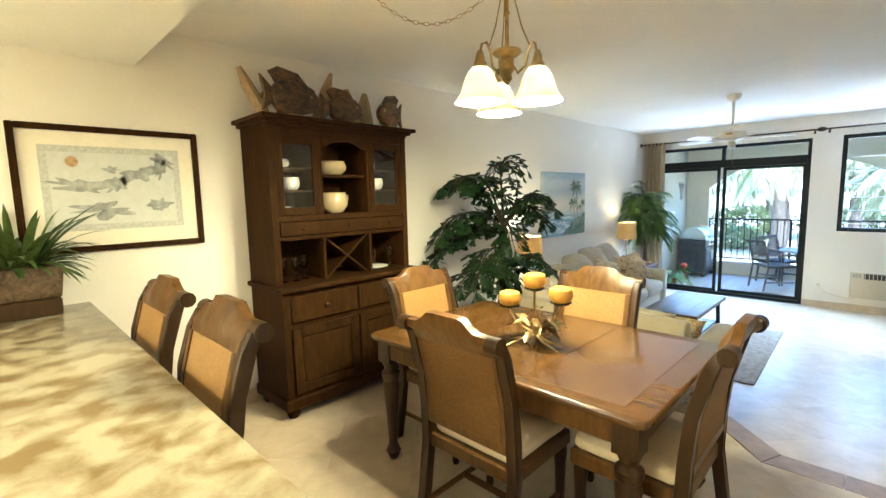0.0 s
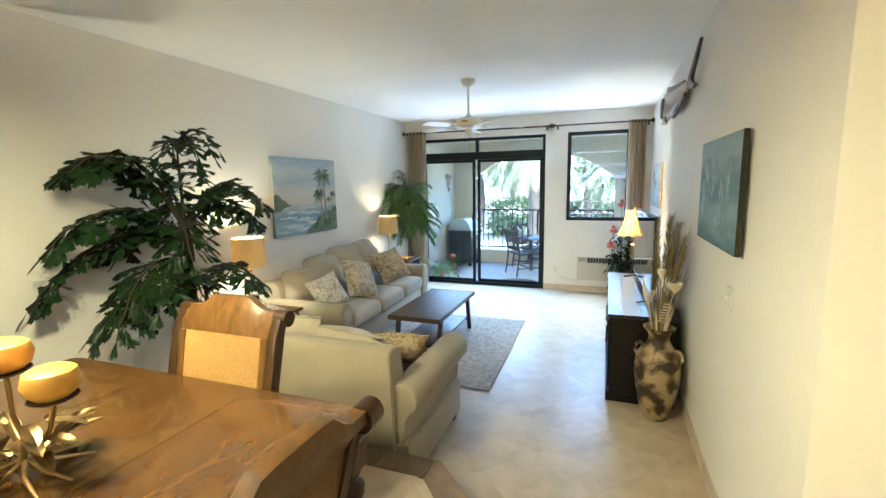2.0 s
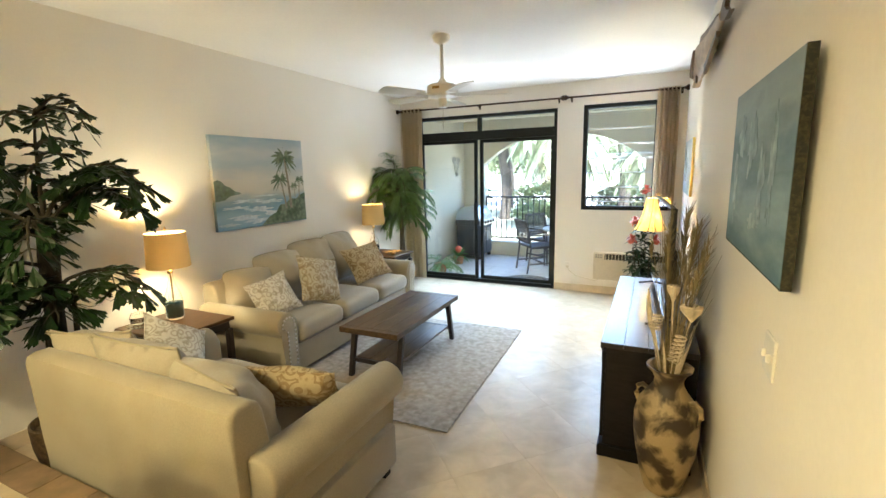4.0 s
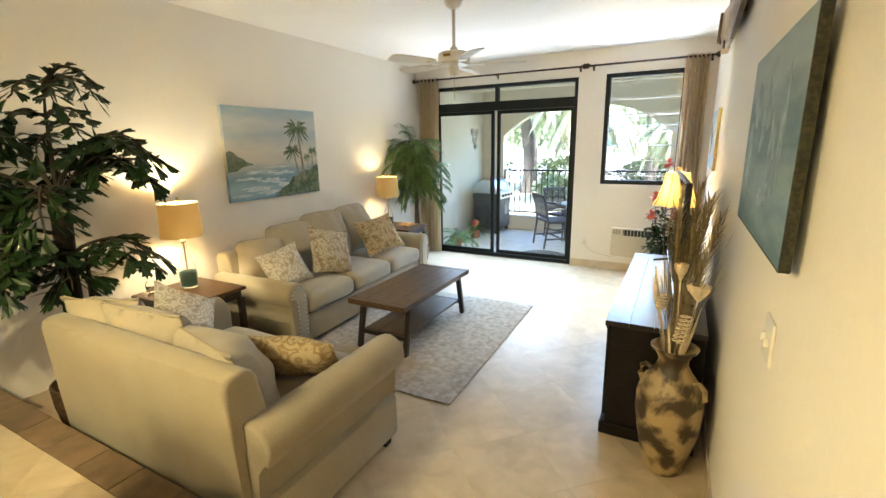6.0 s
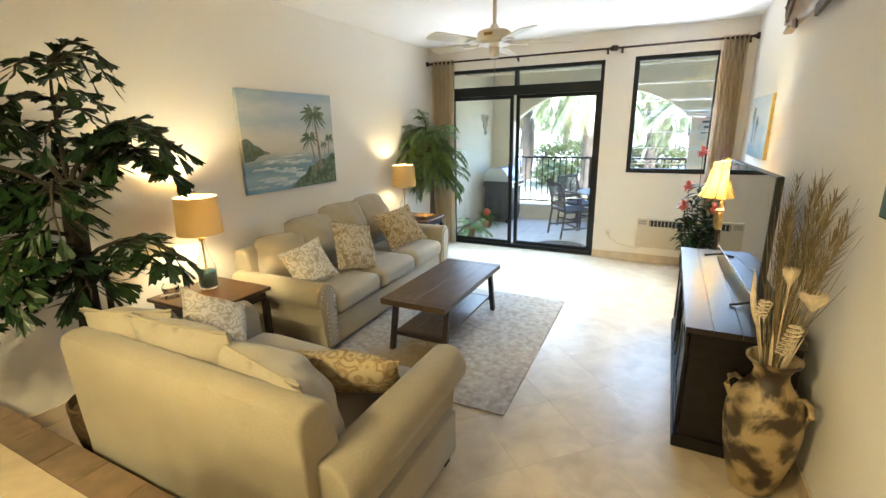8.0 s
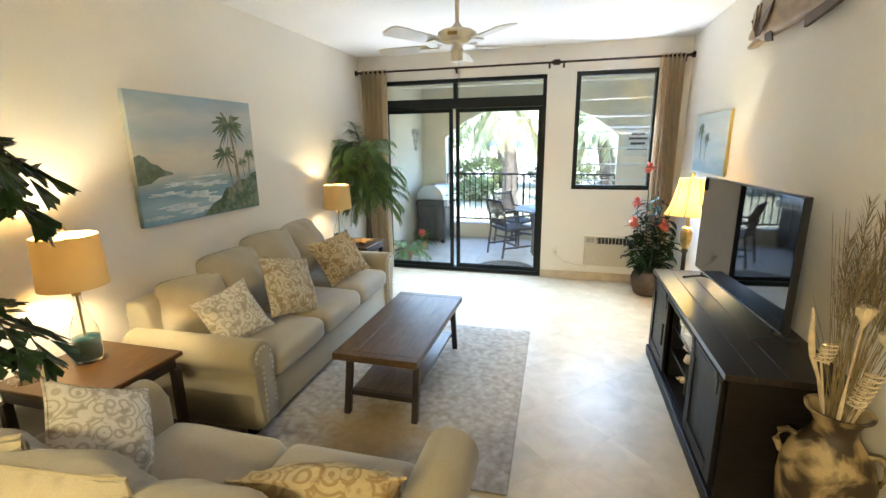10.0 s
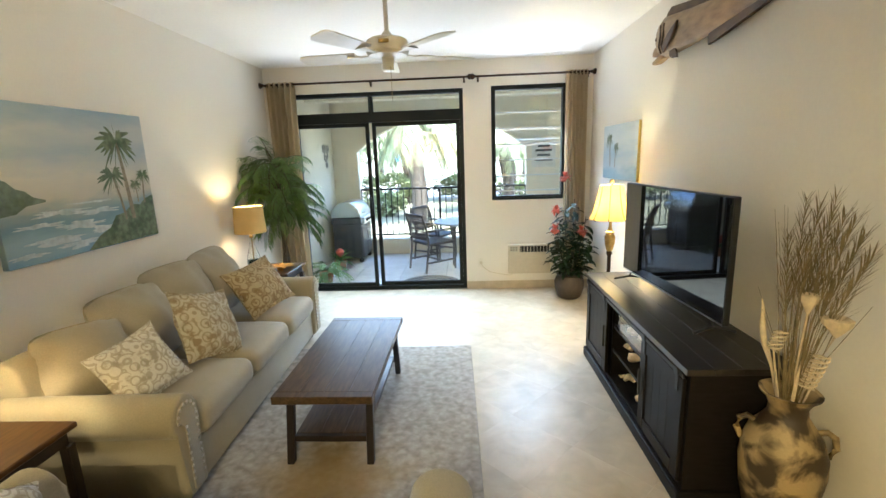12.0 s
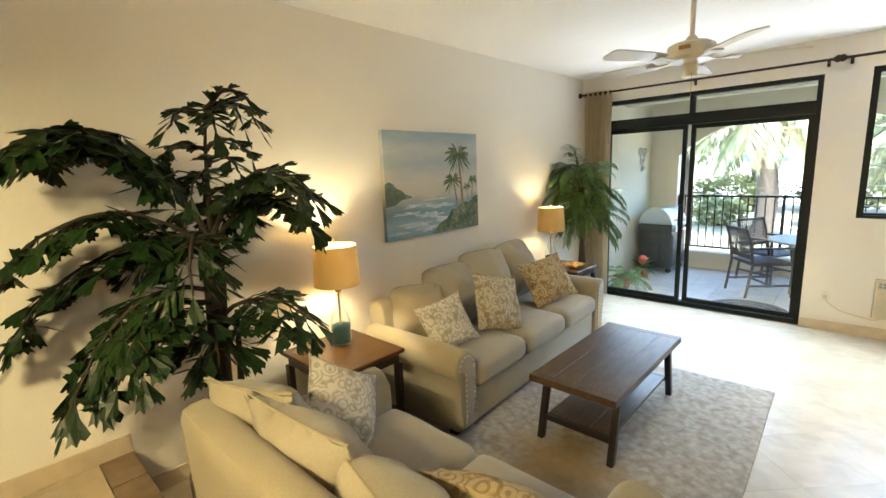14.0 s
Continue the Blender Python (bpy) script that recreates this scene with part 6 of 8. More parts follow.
for s_ in (0, 1):
    bm = bm_new()
    if s_:
        prism(bm, [(-0.25, -0.09), (-0.34, -0.08), (-0.38, -0.16), (-0.3, -0.15), (-0.26, -0.13)], "x", -0.03, -0.018, bevel=0.003)
    else:
        prism(bm, [(-0.21, -0.05), (-0.25, -0.015), (-0.33, 0.03), (-0.42, 0.06), (-0.38, 0.0), (-0.3, -0.07), (-0.24, -0.1)], "x", -0.066, -0.05, bevel=0.004)
    part("belly_pair_fin" if s_ else "side_fin", bm, FIN, wf)
# parted jaws
bm = bm_new()
prism(bm, [(0.035, -0.055), (0.03, -0.08), (-0.03, -0.085), (-0.12, -0.085), (-0.12, -0.02), (0.0, -0.02)], "x", -0.03, 0.03, bevel=0.012, seg=3)
part("upper_jaw", bm, FISH, wf, smooth=50)
bm = bm_new()
prism(bm, [(0.045, -0.115), (0.035, -0.135), (-0.03, -0.14), (-0.16, -0.12), (-0.14, -0.08), (-0.05, -0.098)], "x", -0.026, 0.026, bevel=0.01, seg=3)
part("lower_jaw", bm, FISH, wf, smooth=50)
for k in range(2):
    bm = bm_new()
    ring_tube(bm, [(-0.046 + 0.004 * k, -0.13 - 0.05 * k, 0.1), (-0.055, -0.16 - 0.045 * k, 0.02), (-0.05, -0.13 - 0.045 * k, -0.04), (-0.04, -0.15 - 0.04 * k, -0.09)], 0.007, 6)
    part("gill_ridge", bm, FIN, wf)
bm = bm_new()
lathe(bm, [(0.014, -0.046), (0.011, -0.053), (0.002, -0.056)], 12)
bmesh.ops.transform(bm, matrix=pose(0, -0.075, 0.02, 0, 90, 0), verts=bm.verts)
part("eye", bm, FIN, wf)
part("wall_mount", boxes((0.0, 0.0545, -0.8, -0.7, -0.03, 0.05)), FIN, wf)


# ---- media console and television ----
con = thing("media_console", (0.36, 4.83, 0), "black wooden media console with sliding barn doors", "cabinet")
D, LN, HT = 0.47, 1.67, 0.705
part("plinth", boxes((-0.02, D, 0.0 - 0.005, LN + 0.005, 0, 0.075), bevel=0.008, seg=2), BLACK_WOOD, con)
part("side_panel", boxes((0.01, D - 0.002, 0.012, 0.04, 0.075, HT - 0.03)), BLACK_WOOD, con)
part("side_panel", boxes((0.01, D - 0.002, LN - 0.04, LN - 0.012, 0.075, HT - 0.03)), BLACK_WOOD, con)
part("back_panel", boxes((D - 0.03, D - 0.004, 0.04, LN - 0.04, 0.075, HT - 0.03)), BLACK_WOOD, con)
for k in range(4):
    part("top_plank", boxes((-0.02 + 0.1225 * k + 0.0008, -0.02 + 0.1225 * (k + 1) - 0.0008, -0.012, LN + 0.012, HT - 0.03, HT), bevel=0.0007), mat("black_brown_top", (0.011, 0.0085, 0.007), 0.3, grain=0.35, scale=12, stretch=(5, 1, 5), vary=0.12, blotch=0.5, bscale=4, second=(0.018, 0.012, 0.008)), con)
for y in (0.52, 1.13):
    part("divider", boxes((0.03, D - 0.03, y - 0.012, y + 0.012, 0.075, HT - 0.03)), BLACK_WOOD, con)
part("floor_board", boxes((0.012, D - 0.03, 0.04, LN - 0.04, 0.075, 0.1)), BLACK_WOOD, con)
for z in (0.28, 0.455):
    part("shelf", boxes((0.035, D - 0.03, 0.532, 1.118, z, z + 0.02)), BLACK_WOOD, con)
part("glass_front", boxes((0.03, 0.036, 0.535, 1.115, 0.475, 0.6)), GLASS, con).visible_shadow = False
drawer_frame = part("drawer_frame", frame_box(0.533, 1.117, 0.474, 0.606, 0.0, 0.012, 0.018), BLACK_WOOD, con)
drawer_frame.matrix_local = pose(0.036, 0, 0, 0, 0, 0) @ Matrix(((0, 1, 0, 0), (1, 0, 0, 0), (0, 0, 1, 0), (0, 0, 0, 1)))
for y0, y1 in ((0.035, 0.52), (1.13, LN - 0.035)):
    d = part("barn_door", boxes((-0.012, 0.008, y0, y0 + 0.07, 0.105, 0.635), (-0.012, 0.008, y1 - 0.07, y1, 0.105, 0.635), (-0.012, 0.008, y0 + 0.07, y1 - 0.07, 0.105, 0.175), (-0.012, 0.008, y0 + 0.07, y1 - 0.07, 0.565, 0.635), bevel=0.003), BLACK_WOOD, con)
    nb = 4
    for k in range(nb):
        a, b = y0 + 0.07 + (y1 - y0 - 0.14) * k / nb, y0 + 0.07 + (y1 - y0 - 0.14) * (k + 1) / nb
        part("board", boxes((-0.003, 0.006, a + 0.001, b - 0.001, 0.176, 0.564)), BLACK_WOOD, d)
    for y in (y0 + 0.05, y1 - 0.05):
        bm = bm_new()
        box(bm, -0.017, -0.012, y - 0.012, y + 0.012, 0.56, 0.665)
        ring_tube(bm, [(-0.025, y, 0.655), (-0.012, y, 0.655)], 0.022, 14)
        part("roller_hanger", bm, IRON, d)
    part("pull_handle", boxes((-0.03, -0.018, (y1 if y0 < 0.5 else y0 + 0.05) - 0.032, (y1 if y0 < 0.5 else y0 + 0.05) - 0.018, 0.3, 0.46), bevel=0.003), IRON, d)
part("barn_rail", boxes((-0.016, -0.008, 0.03, LN - 0.03, 0.642, 0.66)), IRON, con)

R = random.Random(3)
for k in range(12):
    z = (0.1, 0.3, 0.475)[k % 3]
    y = 4.83 + R.uniform(0.58, 1.08)
    sh = thing("sea_shell", (0.36 + R.uniform(0.09, 0.2), y, z), "pale sea shell on the console shelf", "shell", "shells in the console", turn=R.uniform(0, 360))
    bm = bm_new()
    s = R.uniform(0.03, 0.05)
    pts = []
    for j in range(26):
        a = j * 0.55
        f = j / 25
        pts.append((s * (1.1 - f) * math.cos(a) * 0.55, s * 2.2 * (f - 0.3), s * 0.9 + s * (1.1 - f) * math.sin(a) * 0.35))
    ring_tube(bm, pts, [s * (0.55 * (1 - i / 25) + 0.06) for i in range(26)], 8)
    lo = min(v.co.z for v in bm.verts)
    for v in bm.verts:
        v.co.z -= lo
    part("shell_body", bm, SHELL, sh, smooth=True)

tv = thing("television", (0.64, 5.76, HT), "large flat black television on two splayed feet", "television", turn=3.3)
part("panel", boxes((-0.012, 0.02, -0.62, 0.62, 0.07, 0.725), bevel=0.004), BLACK_PLASTIC, tv)
part("screen", boxes((-0.0145, -0.012, -0.612, 0.612, 0.08, 0.717)), GLOSS_BLACK, tv, "glossy dark screen reflecting the balcony")
part("lower_bezel", boxes((-0.0165, -0.0146, -0.612, 0.612, 0.071, 0.079)), STEEL, tv)
part("rear_housing", boxes((0.02, 0.06, -0.4, 0.4, 0.1, 0.45), bevel=0.012), BLACK_PLASTIC, tv)
for s in (-1, 1):
    bm = bm_new()
    ring_tube(bm, [(0.0, s * 0.5, 0.085), (0.0, s * 0.52, 0.03), (-0.11, s * 0.54, 0.007)], 0.008, 7)
    ring_tube(bm, [(0.0, s * 0.52, 0.03), (0.11, s * 0.54, 0.007)], 0.008, 7)
    part("foot", bm, BLACK_PLASTIC, tv)

# ---- floor lamp ----
fl = thing("floor_lamp", (0.61, 6.78, 0), "bronze floor lamp with yellow scalloped shade, lit", "lamp")
bm = bm_new()
lathe(bm, [(0.12, 0), (0.125, 0.012), (0.1, 0.03), (0.04, 0.045), (0.03, 0.08), (0.018, 0.1), (0.016, 0.78), (0.028, 0.8), (0.02, 0.82)], 24)
part("pole", bm, BRONZE, fl, smooth=True)
bm = bm_new()
lathe(bm, [(0.02, 0.82), (0.03, 0.84), (0.042, 0.89), (0.046, 0.95), (0.03, 0.975), (0.04, 0.99), (0.022, 1.0), (0.014, 1.03), (0.012, 1.08)], 24, wob=lambda k, z: 1 + 0.06 * math.sin(k * math.pi / 2))
part("urn", bm, BRASS, fl, smooth=True)
bm = bm_new()
n = 48
prof = [(0.178, 1.1), (0.15, 1.15), (0.12, 1.24), (0.1, 1.34), (0.095, 1.385)]
lathe(bm, prof + [(r - 0.002, z) for r, z in prof[::-1]], n, caps=False, wob=lambda k, z: 1 + 0.035 * math.cos(k / n * 2 * math.pi * 8) * (1.4 - z) * 3)
sh = part("shade", bm, YELLOW_SHADE, fl, "glowing yellow panelled bell shade", smooth=True)
for k in range(8):
    a = 2 * math.pi * (k + 0.5) / 8
    bm = bm_new()
    ring_tube(bm, [(r * 0.985 * math.cos(a), r * 0.985 * math.sin(a), z) for r, z in prof], 0.0035, 5)
    part("seam_braid", bm, BRONZE, sh)
bm = bm_new()
ring_tube(bm, [(0, 0, 1.08), (0, 0, 1.4)], 0.004, 6)
for k in range(4):
    ring_tube(bm, [(0, 0, 1.38), (0.095 * math.cos(k * 1.57), 0.095 * math.sin(k * 1.57), 1.38)], 0.0025, 5)
lathe(bm, [(0.008, 1.39), (0.018, 1.405), (0.02, 1.42), (0.008, 1.435)], 12)
part("finial", bm, BRASS, fl)
bm = bm_new()
lathe(bm, [(0.012, 1.15), (0.028, 1.2), (0.028, 1.23), (0.012, 1.26)], 14)
part("light_bulb", bm, BULB, fl, smooth=True).visible_shadow = False
bulb("floor_lamp_light", (0.61, 6.78, 1.22), 3.2, (1.0, 0.78, 0.38), 0.03)


# ---- vase with dried reeds ----
vase = thing("floor_vase", (0.685, 4.68, 0), "tall mottled brown and cream clay floor vase", "vase")
bm = bm_new()
lathe(bm, [(0.08, 0), (0.09, 0.012), (0.115, 0.1), (0.14, 0.22), (0.154, 0.34), (0.152, 0.42), (0.132, 0.49), (0.096, 0.54), (0.072, 0.58), (0.067, 0.615), (0.082, 0.65), (0.105, 0.672), (0.107, 0.682), (0.094, 0.68), (0.06, 0.625), (0.055, 0.56)], 40, wob=lambda k, z: 1 + 0.012 * math.sin(k * 0.9 + z * 20))
part("body", bm, VASE_GLAZE, vase, smooth=True)
for s in (-1, 1):
    bm = bm_new()
    ring_tube(bm, [(s * 0.092, -s * 0.05, 0.52), (s * 0.118, -s * 0.065, 0.533), (s * 0.14, -s * 0.078, 0.515), (s * 0.146, -s * 0.082, 0.47), (s * 0.128, -s * 0.072, 0.425)], [0.012, 0.013, 0.013, 0.013, 0.012], 10)
    part("handle", bm, VASE_GLAZE, vase, smooth=True)
dry = thing("dried_arrangement", (0.685, 4.68, 0.56), "dried reeds, grasses and pale curls in the vase", "dried flowers")
R = random.Random(14)
ACROSS, DEEP = Vector((0.8, -0.6, 0)), Vector((0.6, 0.8, 0))


def against_wall(bm):
    for v in bm.verts:
        v.co.x = min(v.co.x, 0.19)


# broad plumes of stiff grass, feathered along both sides
for (off, back, h) in ((0.0, 0.02, 0.72), (0.05, -0.03, 0.86), (0.1, 0.03, 0.84), (0.15, -0.02, 0.87), (0.19, 0.03, 0.8), (0.22, -0.04, 0.8), (0.26, 0.0, 0.74), (0.29, -0.05, 0.68), (0.13, 0.06, 0.76), (0.07, -0.07, 0.74)):
    bm = bm_new()
    foot = ACROSS * R.uniform(-0.02, 0.025) + DEEP * R.uniform(-0.02, 0.02)
    tip = ACROSS * (off * 0.85 - 0.07) + DEEP * back + Vector((0, 0, h * 1.06))
    mid = foot.lerp(tip, 0.5) - ACROSS * off * 0.12
    ring_tube(bm, [foot, mid, tip], [0.0035, 0.003, 0.0012], 5)
    d = (tip - mid).normalized()
    for j in range(64):
        u = j / 64
        q = mid.lerp(tip, 0.1 + 0.88 * u)
        side = (1 if j % 2 else -1)
        out = d + ACROSS * side * R.uniform(0.15, 0.42) + DEEP * R.uniform(-0.2, 0.2)
        blade(bm, q, out, R.uniform(0.07, 0.14) * (1.1 - 0.5 * u), R.uniform(0.004, 0.007), R.uniform(0.0, 0.3), 3)
    against_wall(bm)
    tagged(part("grass_plume", bm, REED, dry), kind="stuff")
# thin wisps
bm = bm_new()
for k in range(34):
    foot = ACROSS * R.uniform(-0.03, 0.03) + DEEP * R.uniform(-0.03, 0.03)
    tip = ACROSS * R.uniform(-0.17, 0.22) + DEEP * R.uniform(-0.08, 0.06) + Vector((0, 0, R.uniform(0.45, 0.88)))
    ring_tube(bm, [foot, foot.lerp(tip, 0.5) + Vector((0, 0, 0.04)), tip], [0.002, 0.0016, 0.0007], 4)
against_wall(bm)
tagged(part("grass_wisp", bm, REED, dry), kind="stuff")
# pale flat stems at the mouth
bm = bm_new()
for k in range(16):
    aa = R.uniform(0, 6.28)
    blade(bm, (0.03 * math.cos(aa), 0.03 * math.sin(aa), 0.0), (0.22 * math.cos(aa), 0.22 * math.sin(aa), 1), R.uniform(0.2, 0.38), 0.014, 0.1, 4)
tagged(part("pale_grass", bm, PALE_REED, dry), kind="stuff")
# spiral curls
for (off, back, z0, tall, wide, turns) in ((-0.07, -0.04, 0.3, 0.085, 0.024, 5), (0.045, -0.05, 0.17, 0.15, 0.026, 7)):
    bm = bm_new()
    foot = ACROSS * off * 0.3 + DEEP * back * 0.4
    top = ACROSS * off + DEEP * back
    pts = [foot, foot.lerp(top + Vector((0, 0, z0)), 0.6), top + Vector((0, 0, z0))]
    for j in range(turns * 10):
        f = j / (turns * 10)
        w = 2 * math.pi * turns * f
        pts.append(top + ACROSS * (wide * math.cos(w) + 0.25 * tall * f) + DEEP * wide * math.sin(w) + Vector((0, 0, z0 + tall * f)))
    ring_tube(bm, pts, 0.0036, 6)
    against_wall(bm)
    part("curled_stem", bm, PALE_REED, dry, smooth=True)
# ruffled pale seed heads and a pod
for (off, back, z, r) in ((0.02, -0.04, 0.52, 0.028), (0.11, -0.03, 0.44, 0.045)):
    bm = bm_new()
    c = ACROSS * off + DEEP * back + Vector((0, 0, z))
    lathe(bm, [(0.006, -0.05), (r * 0.55, -0.025), (r * 0.95, 0.0), (r * 1.05, 0.022), (r * 0.8, 0.028), (r * 0.5, 0.008), (r * 0.15, 0.0)], 20, tuple(c), wob=lambda k, zz: 1 + (0.14 if zz > -0.01 else 0.0) * math.sin(k * 2.6))
    ring_tube(bm, [ACROSS * off * 0.15, c * 0.55, c + Vector((0, 0, -0.045))], 0.0042, 6)
    against_wall(bm)
    part("seed_head", bm, PALE_REED, dry, smooth=True)
bm = bm_new()
c = ACROSS * -0.12 + DEEP * -0.03
ring_tube(bm, [ACROSS * -0.02, c * 0.6 + Vector((0, 0, 0.22)), c * 0.85 + Vector((0, 0, 0.31)), c * 0.95 + Vector((0, 0, 0.38)), c + Vector((0, 0, 0.47)), c * 1.05 + Vector((0, 0, 0.5))], [0.004, 0.005, 0.011, 0.012, 0.006, 0.002], 8)
part("seed_pod", bm, PALE_REED, dry, smooth=True)


# ---- flowering plant, air conditioner, switch, outlet ----
fp = thing("flowering_plant", (0.57, 8.04, 0), "leafy red-flowered plant in a dark round pot", "plant")
bm = bm_new()
lathe(bm, [(0.1, 0), (0.13, 0.02), (0.165, 0.12), (0.17, 0.2), (0.14, 0.27), (0.15, 0.29), (0.13, 0.29), (0.12, 0.25), (0.02, 0.25)], 26)
part("pot", bm, mat("dark_clay_pot", (0.05, 0.034, 0.024), 0.5, grain=0.25, scale=20), fp, smooth=True)
R = random.Random(17)
stem, lv, pt = bm_new(), bm_new(), bm_new()
shoots = [(-0.07, 0.0, 1.4, 1), (-0.17, -0.04, 1.04, 1), (-0.19, -0.1, 0.83, 1), (0.1, -0.1, 0.8, 1), (0.04, 0.02, 1.15, 0), (0.17, 0.0, 0.95, 0), (0.2, -0.1, 0.68, 0), (-0.1, 0.1, 0.8, 0), (0.0, -0.18, 0.62, 0), (-0.2, 0.05, 0.6, 0), (0.12, 0.12, 0.7, 0), (-0.12, -0.16, 0.52, 0), (0.15, -0.16, 0.5, 0)]
for k, (tx, ty, tz, flower) in enumerate(shoots):
    tip = Vector((tx, ty, tz))
    b0 = Vector((0.25 * tx, 0.25 * ty, 0.25))
    bend = b0.lerp(tip, 0.5) + Vector((tx, ty, 0)) * 0.2
    ring_tube(stem, [b0, bend, tip], [0.007, 0.005, 0.003], 6)
    n = int(30 * (tz - 0.2)) + 6
    for j in range(n):
        u = 0.1 + 0.86 * j / n
        if flower and u > 0.82 or k == 0 and u > 0.7:
            continue
        q = b0.lerp(bend, u * 2) if u < 0.5 else bend.lerp(tip, u * 2 - 1)
        aa = R.uniform(0, 6.28)
        blade(lv, q, (math.cos(aa), math.sin(aa), R.uniform(-0.1, 0.6)), R.uniform(0.1, 0.19), R.uniform(0.04, 0.065), R.uniform(0.5, 1.4), 4)
    if flower:
        for j in range(44):
            aa, e = R.uniform(0, 6.28), R.uniform(-0.9, 1.4)
            blade(pt, tip, (math.cos(aa) * math.cos(e), math.sin(aa) * math.cos(e), math.sin(e)), R.uniform(0.05, 0.085), 0.036, 0.7, 3)
for b_ in (stem, lv, pt):
    for v in b_.verts:
        v.co.y, v.co.x = min(v.co.y, 0.31), min(v.co.x, 0.3)
tagged(part("stem_cluster", stem, BARK, fp), kind="stuff")
part("leaves", lv, LEAF, fp)
part("blossoms", pt, RED_PETAL, fp, "red blossoms")

ac = thing("air_conditioner", (-0.1, YF, 0.2), "almond through-wall air conditioner below the window", "air conditioner")
part("housing", boxes((0, 0.52, -0.06, -0.001, 0, 0.37), bevel=0.01, seg=2), PLASTIC, ac)
part("control_panel", boxes((0.02, 0.12, -0.064, -0.06, 0.285, 0.35)), mat("pale_panel", (0.5, 0.46, 0.38), 0.5, grain=0.05), ac)
# flat black plate on the housing stands for the outlet's shaded depth
part("outlet_recess", boxes((0.14, 0.5, -0.062, -0.0605, 0.275, 0.35)), BLACK_PLASTIC, ac)
for k in range(9):
    part("air_vane", boxes((0.15 + 0.04 * k, 0.156 + 0.04 * k, -0.068, -0.062, 0.277, 0.348)), PLASTIC, ac)
for k in range(11):
    part("grille_slat", boxes((0.025, 0.495, -0.066, -0.06, 0.025 + 0.021 * k, 0.036 + 0.021 * k)), PLASTIC, ac)
for k in range(6):
    part("button", boxes((0.028 + 0.03 * (k % 3), 0.045 + 0.03 * (k % 3), -0.067, -0.064, 0.298 + 0.027 * (k // 3), 0.312 + 0.027 * (k // 3))), GREY_PLASTIC, ac)
cord = thing("power_cord", (0, YF, 0), "pale power cord looping to the wall outlet", "cord")
bm = bm_new()
ring_tube(bm, [(-0.02, -0.006, 0.2), (-0.08, -0.006, 0.17), (-0.2, -0.006, 0.19), (-0.33, -0.006, 0.22), (-0.42, -0.01, 0.29), (-0.44, -0.02, 0.34)], 0.005, 7)
part("wire", bm, PLASTIC, cord, smooth=True)
part("plug", boxes((-0.458, -0.422, -0.03, -0.011, 0.325, 0.36), bevel=0.004), PLASTIC, cord)
outlet = thing("wall_outlet", (-0.44, YF, 0.345), "cream wall outlet plate", "outlet")
part("plate", boxes((-0.035, 0.035, -0.008, 0, -0.057, 0.057), bevel=0.003), WHITE_PAINT, outlet)
sw = thing("light_switch", (XR, 3.78, 1.13), "white double light switch plate on the wall", "switch")
part("plate", boxes((-0.008, 0, -0.058, 0.058, -0.06, 0.06), bevel=0.003), WHITE_GLAZE, sw)
for s in (-1, 1):
    part("toggle", boxes((-0.02, -0.008, s * 0.025 - 0.005, s * 0.025 + 0.005, -0.012, 0.012), bevel=0.002), WHITE_GLAZE, sw)


# ---- balcony ----
BZ = -0.02
YB = 10.78
balcony_floor = solid("balcony_floor", boxes((-3.05, 3.2, YF + 0.15, YB + 0.22, -0.3, BZ - 0.006)), mat("balcony_grout", (0.3, 0.27, 0.22), 0.9, grain=0.15), "pale tiled balcony floor", "floor", "structure")
solid("wall_balcony_west", boxes((-3.05, -2.9, YF + 0.15, YB, BZ, 2.62)), STUCCO, "cream stucco side wall of the balcony", "wall", "structure")
solid("wall_balcony_east", boxes((3.05, 3.2, YF + 0.15, YB, BZ, 2.62)), STUCCO, "cream stucco end wall of the balcony", "wall", "structure")
solid("wall_facade", boxes((XR + 0.15, 3.05, YF - 0.05, YF + 0.15, -0.1, 2.62)), STUCCO, "cream stucco outer wall beside the balcony", "wall", "structure")
solid("ceiling_balcony", boxes((-3.05, 3.2, YF + 0.15, YB + 0.22, 2.62, 2.8)), STUCCO, "cream stucco balcony ceiling", "ceiling", "structure")
solid("balcony_beam", boxes((-2.9, 3.05, 9.55, 9.75, 2.5, 2.619)), STUCCO, "cream stucco ceiling beam over the balcony", "beam", "structure")


def arch_wall(bm, x0, x1, a0, a1, spring, rise, top, y0, y1):
    """A wall strip from x0 to x1 pierced from a0 to a1 by a segmental arch."""
    n = 18
    curve = []
    for k in range(n + 1):
        u = k / n * 2 - 1
        curve.append((a0 + (a1 - a0) * k / n, spring + rise * (1 - abs(u) ** 2.6)))
    # columns, so that every face stays convex
    box(bm, x0, a0, y0, y1, BZ, top)
    box(bm, a1, x1, y0, y1, BZ, top)
    for (p, q) in zip(curve, curve[1:]):
        vs = [bm.verts.new(v) for v in ((p[0], y0, p[1]), (q[0], y0, q[1]), (q[0], y0, top), (p[0], y0, top), (p[0], y1, p[1]), (q[0], y1, q[1]), (q[0], y1, top), (p[0], y1, top))]
        for f in ((0, 1, 2, 3), (4, 7, 6, 5), (0, 4, 5, 1)):
            bm.faces.new([vs[i] for i in f])


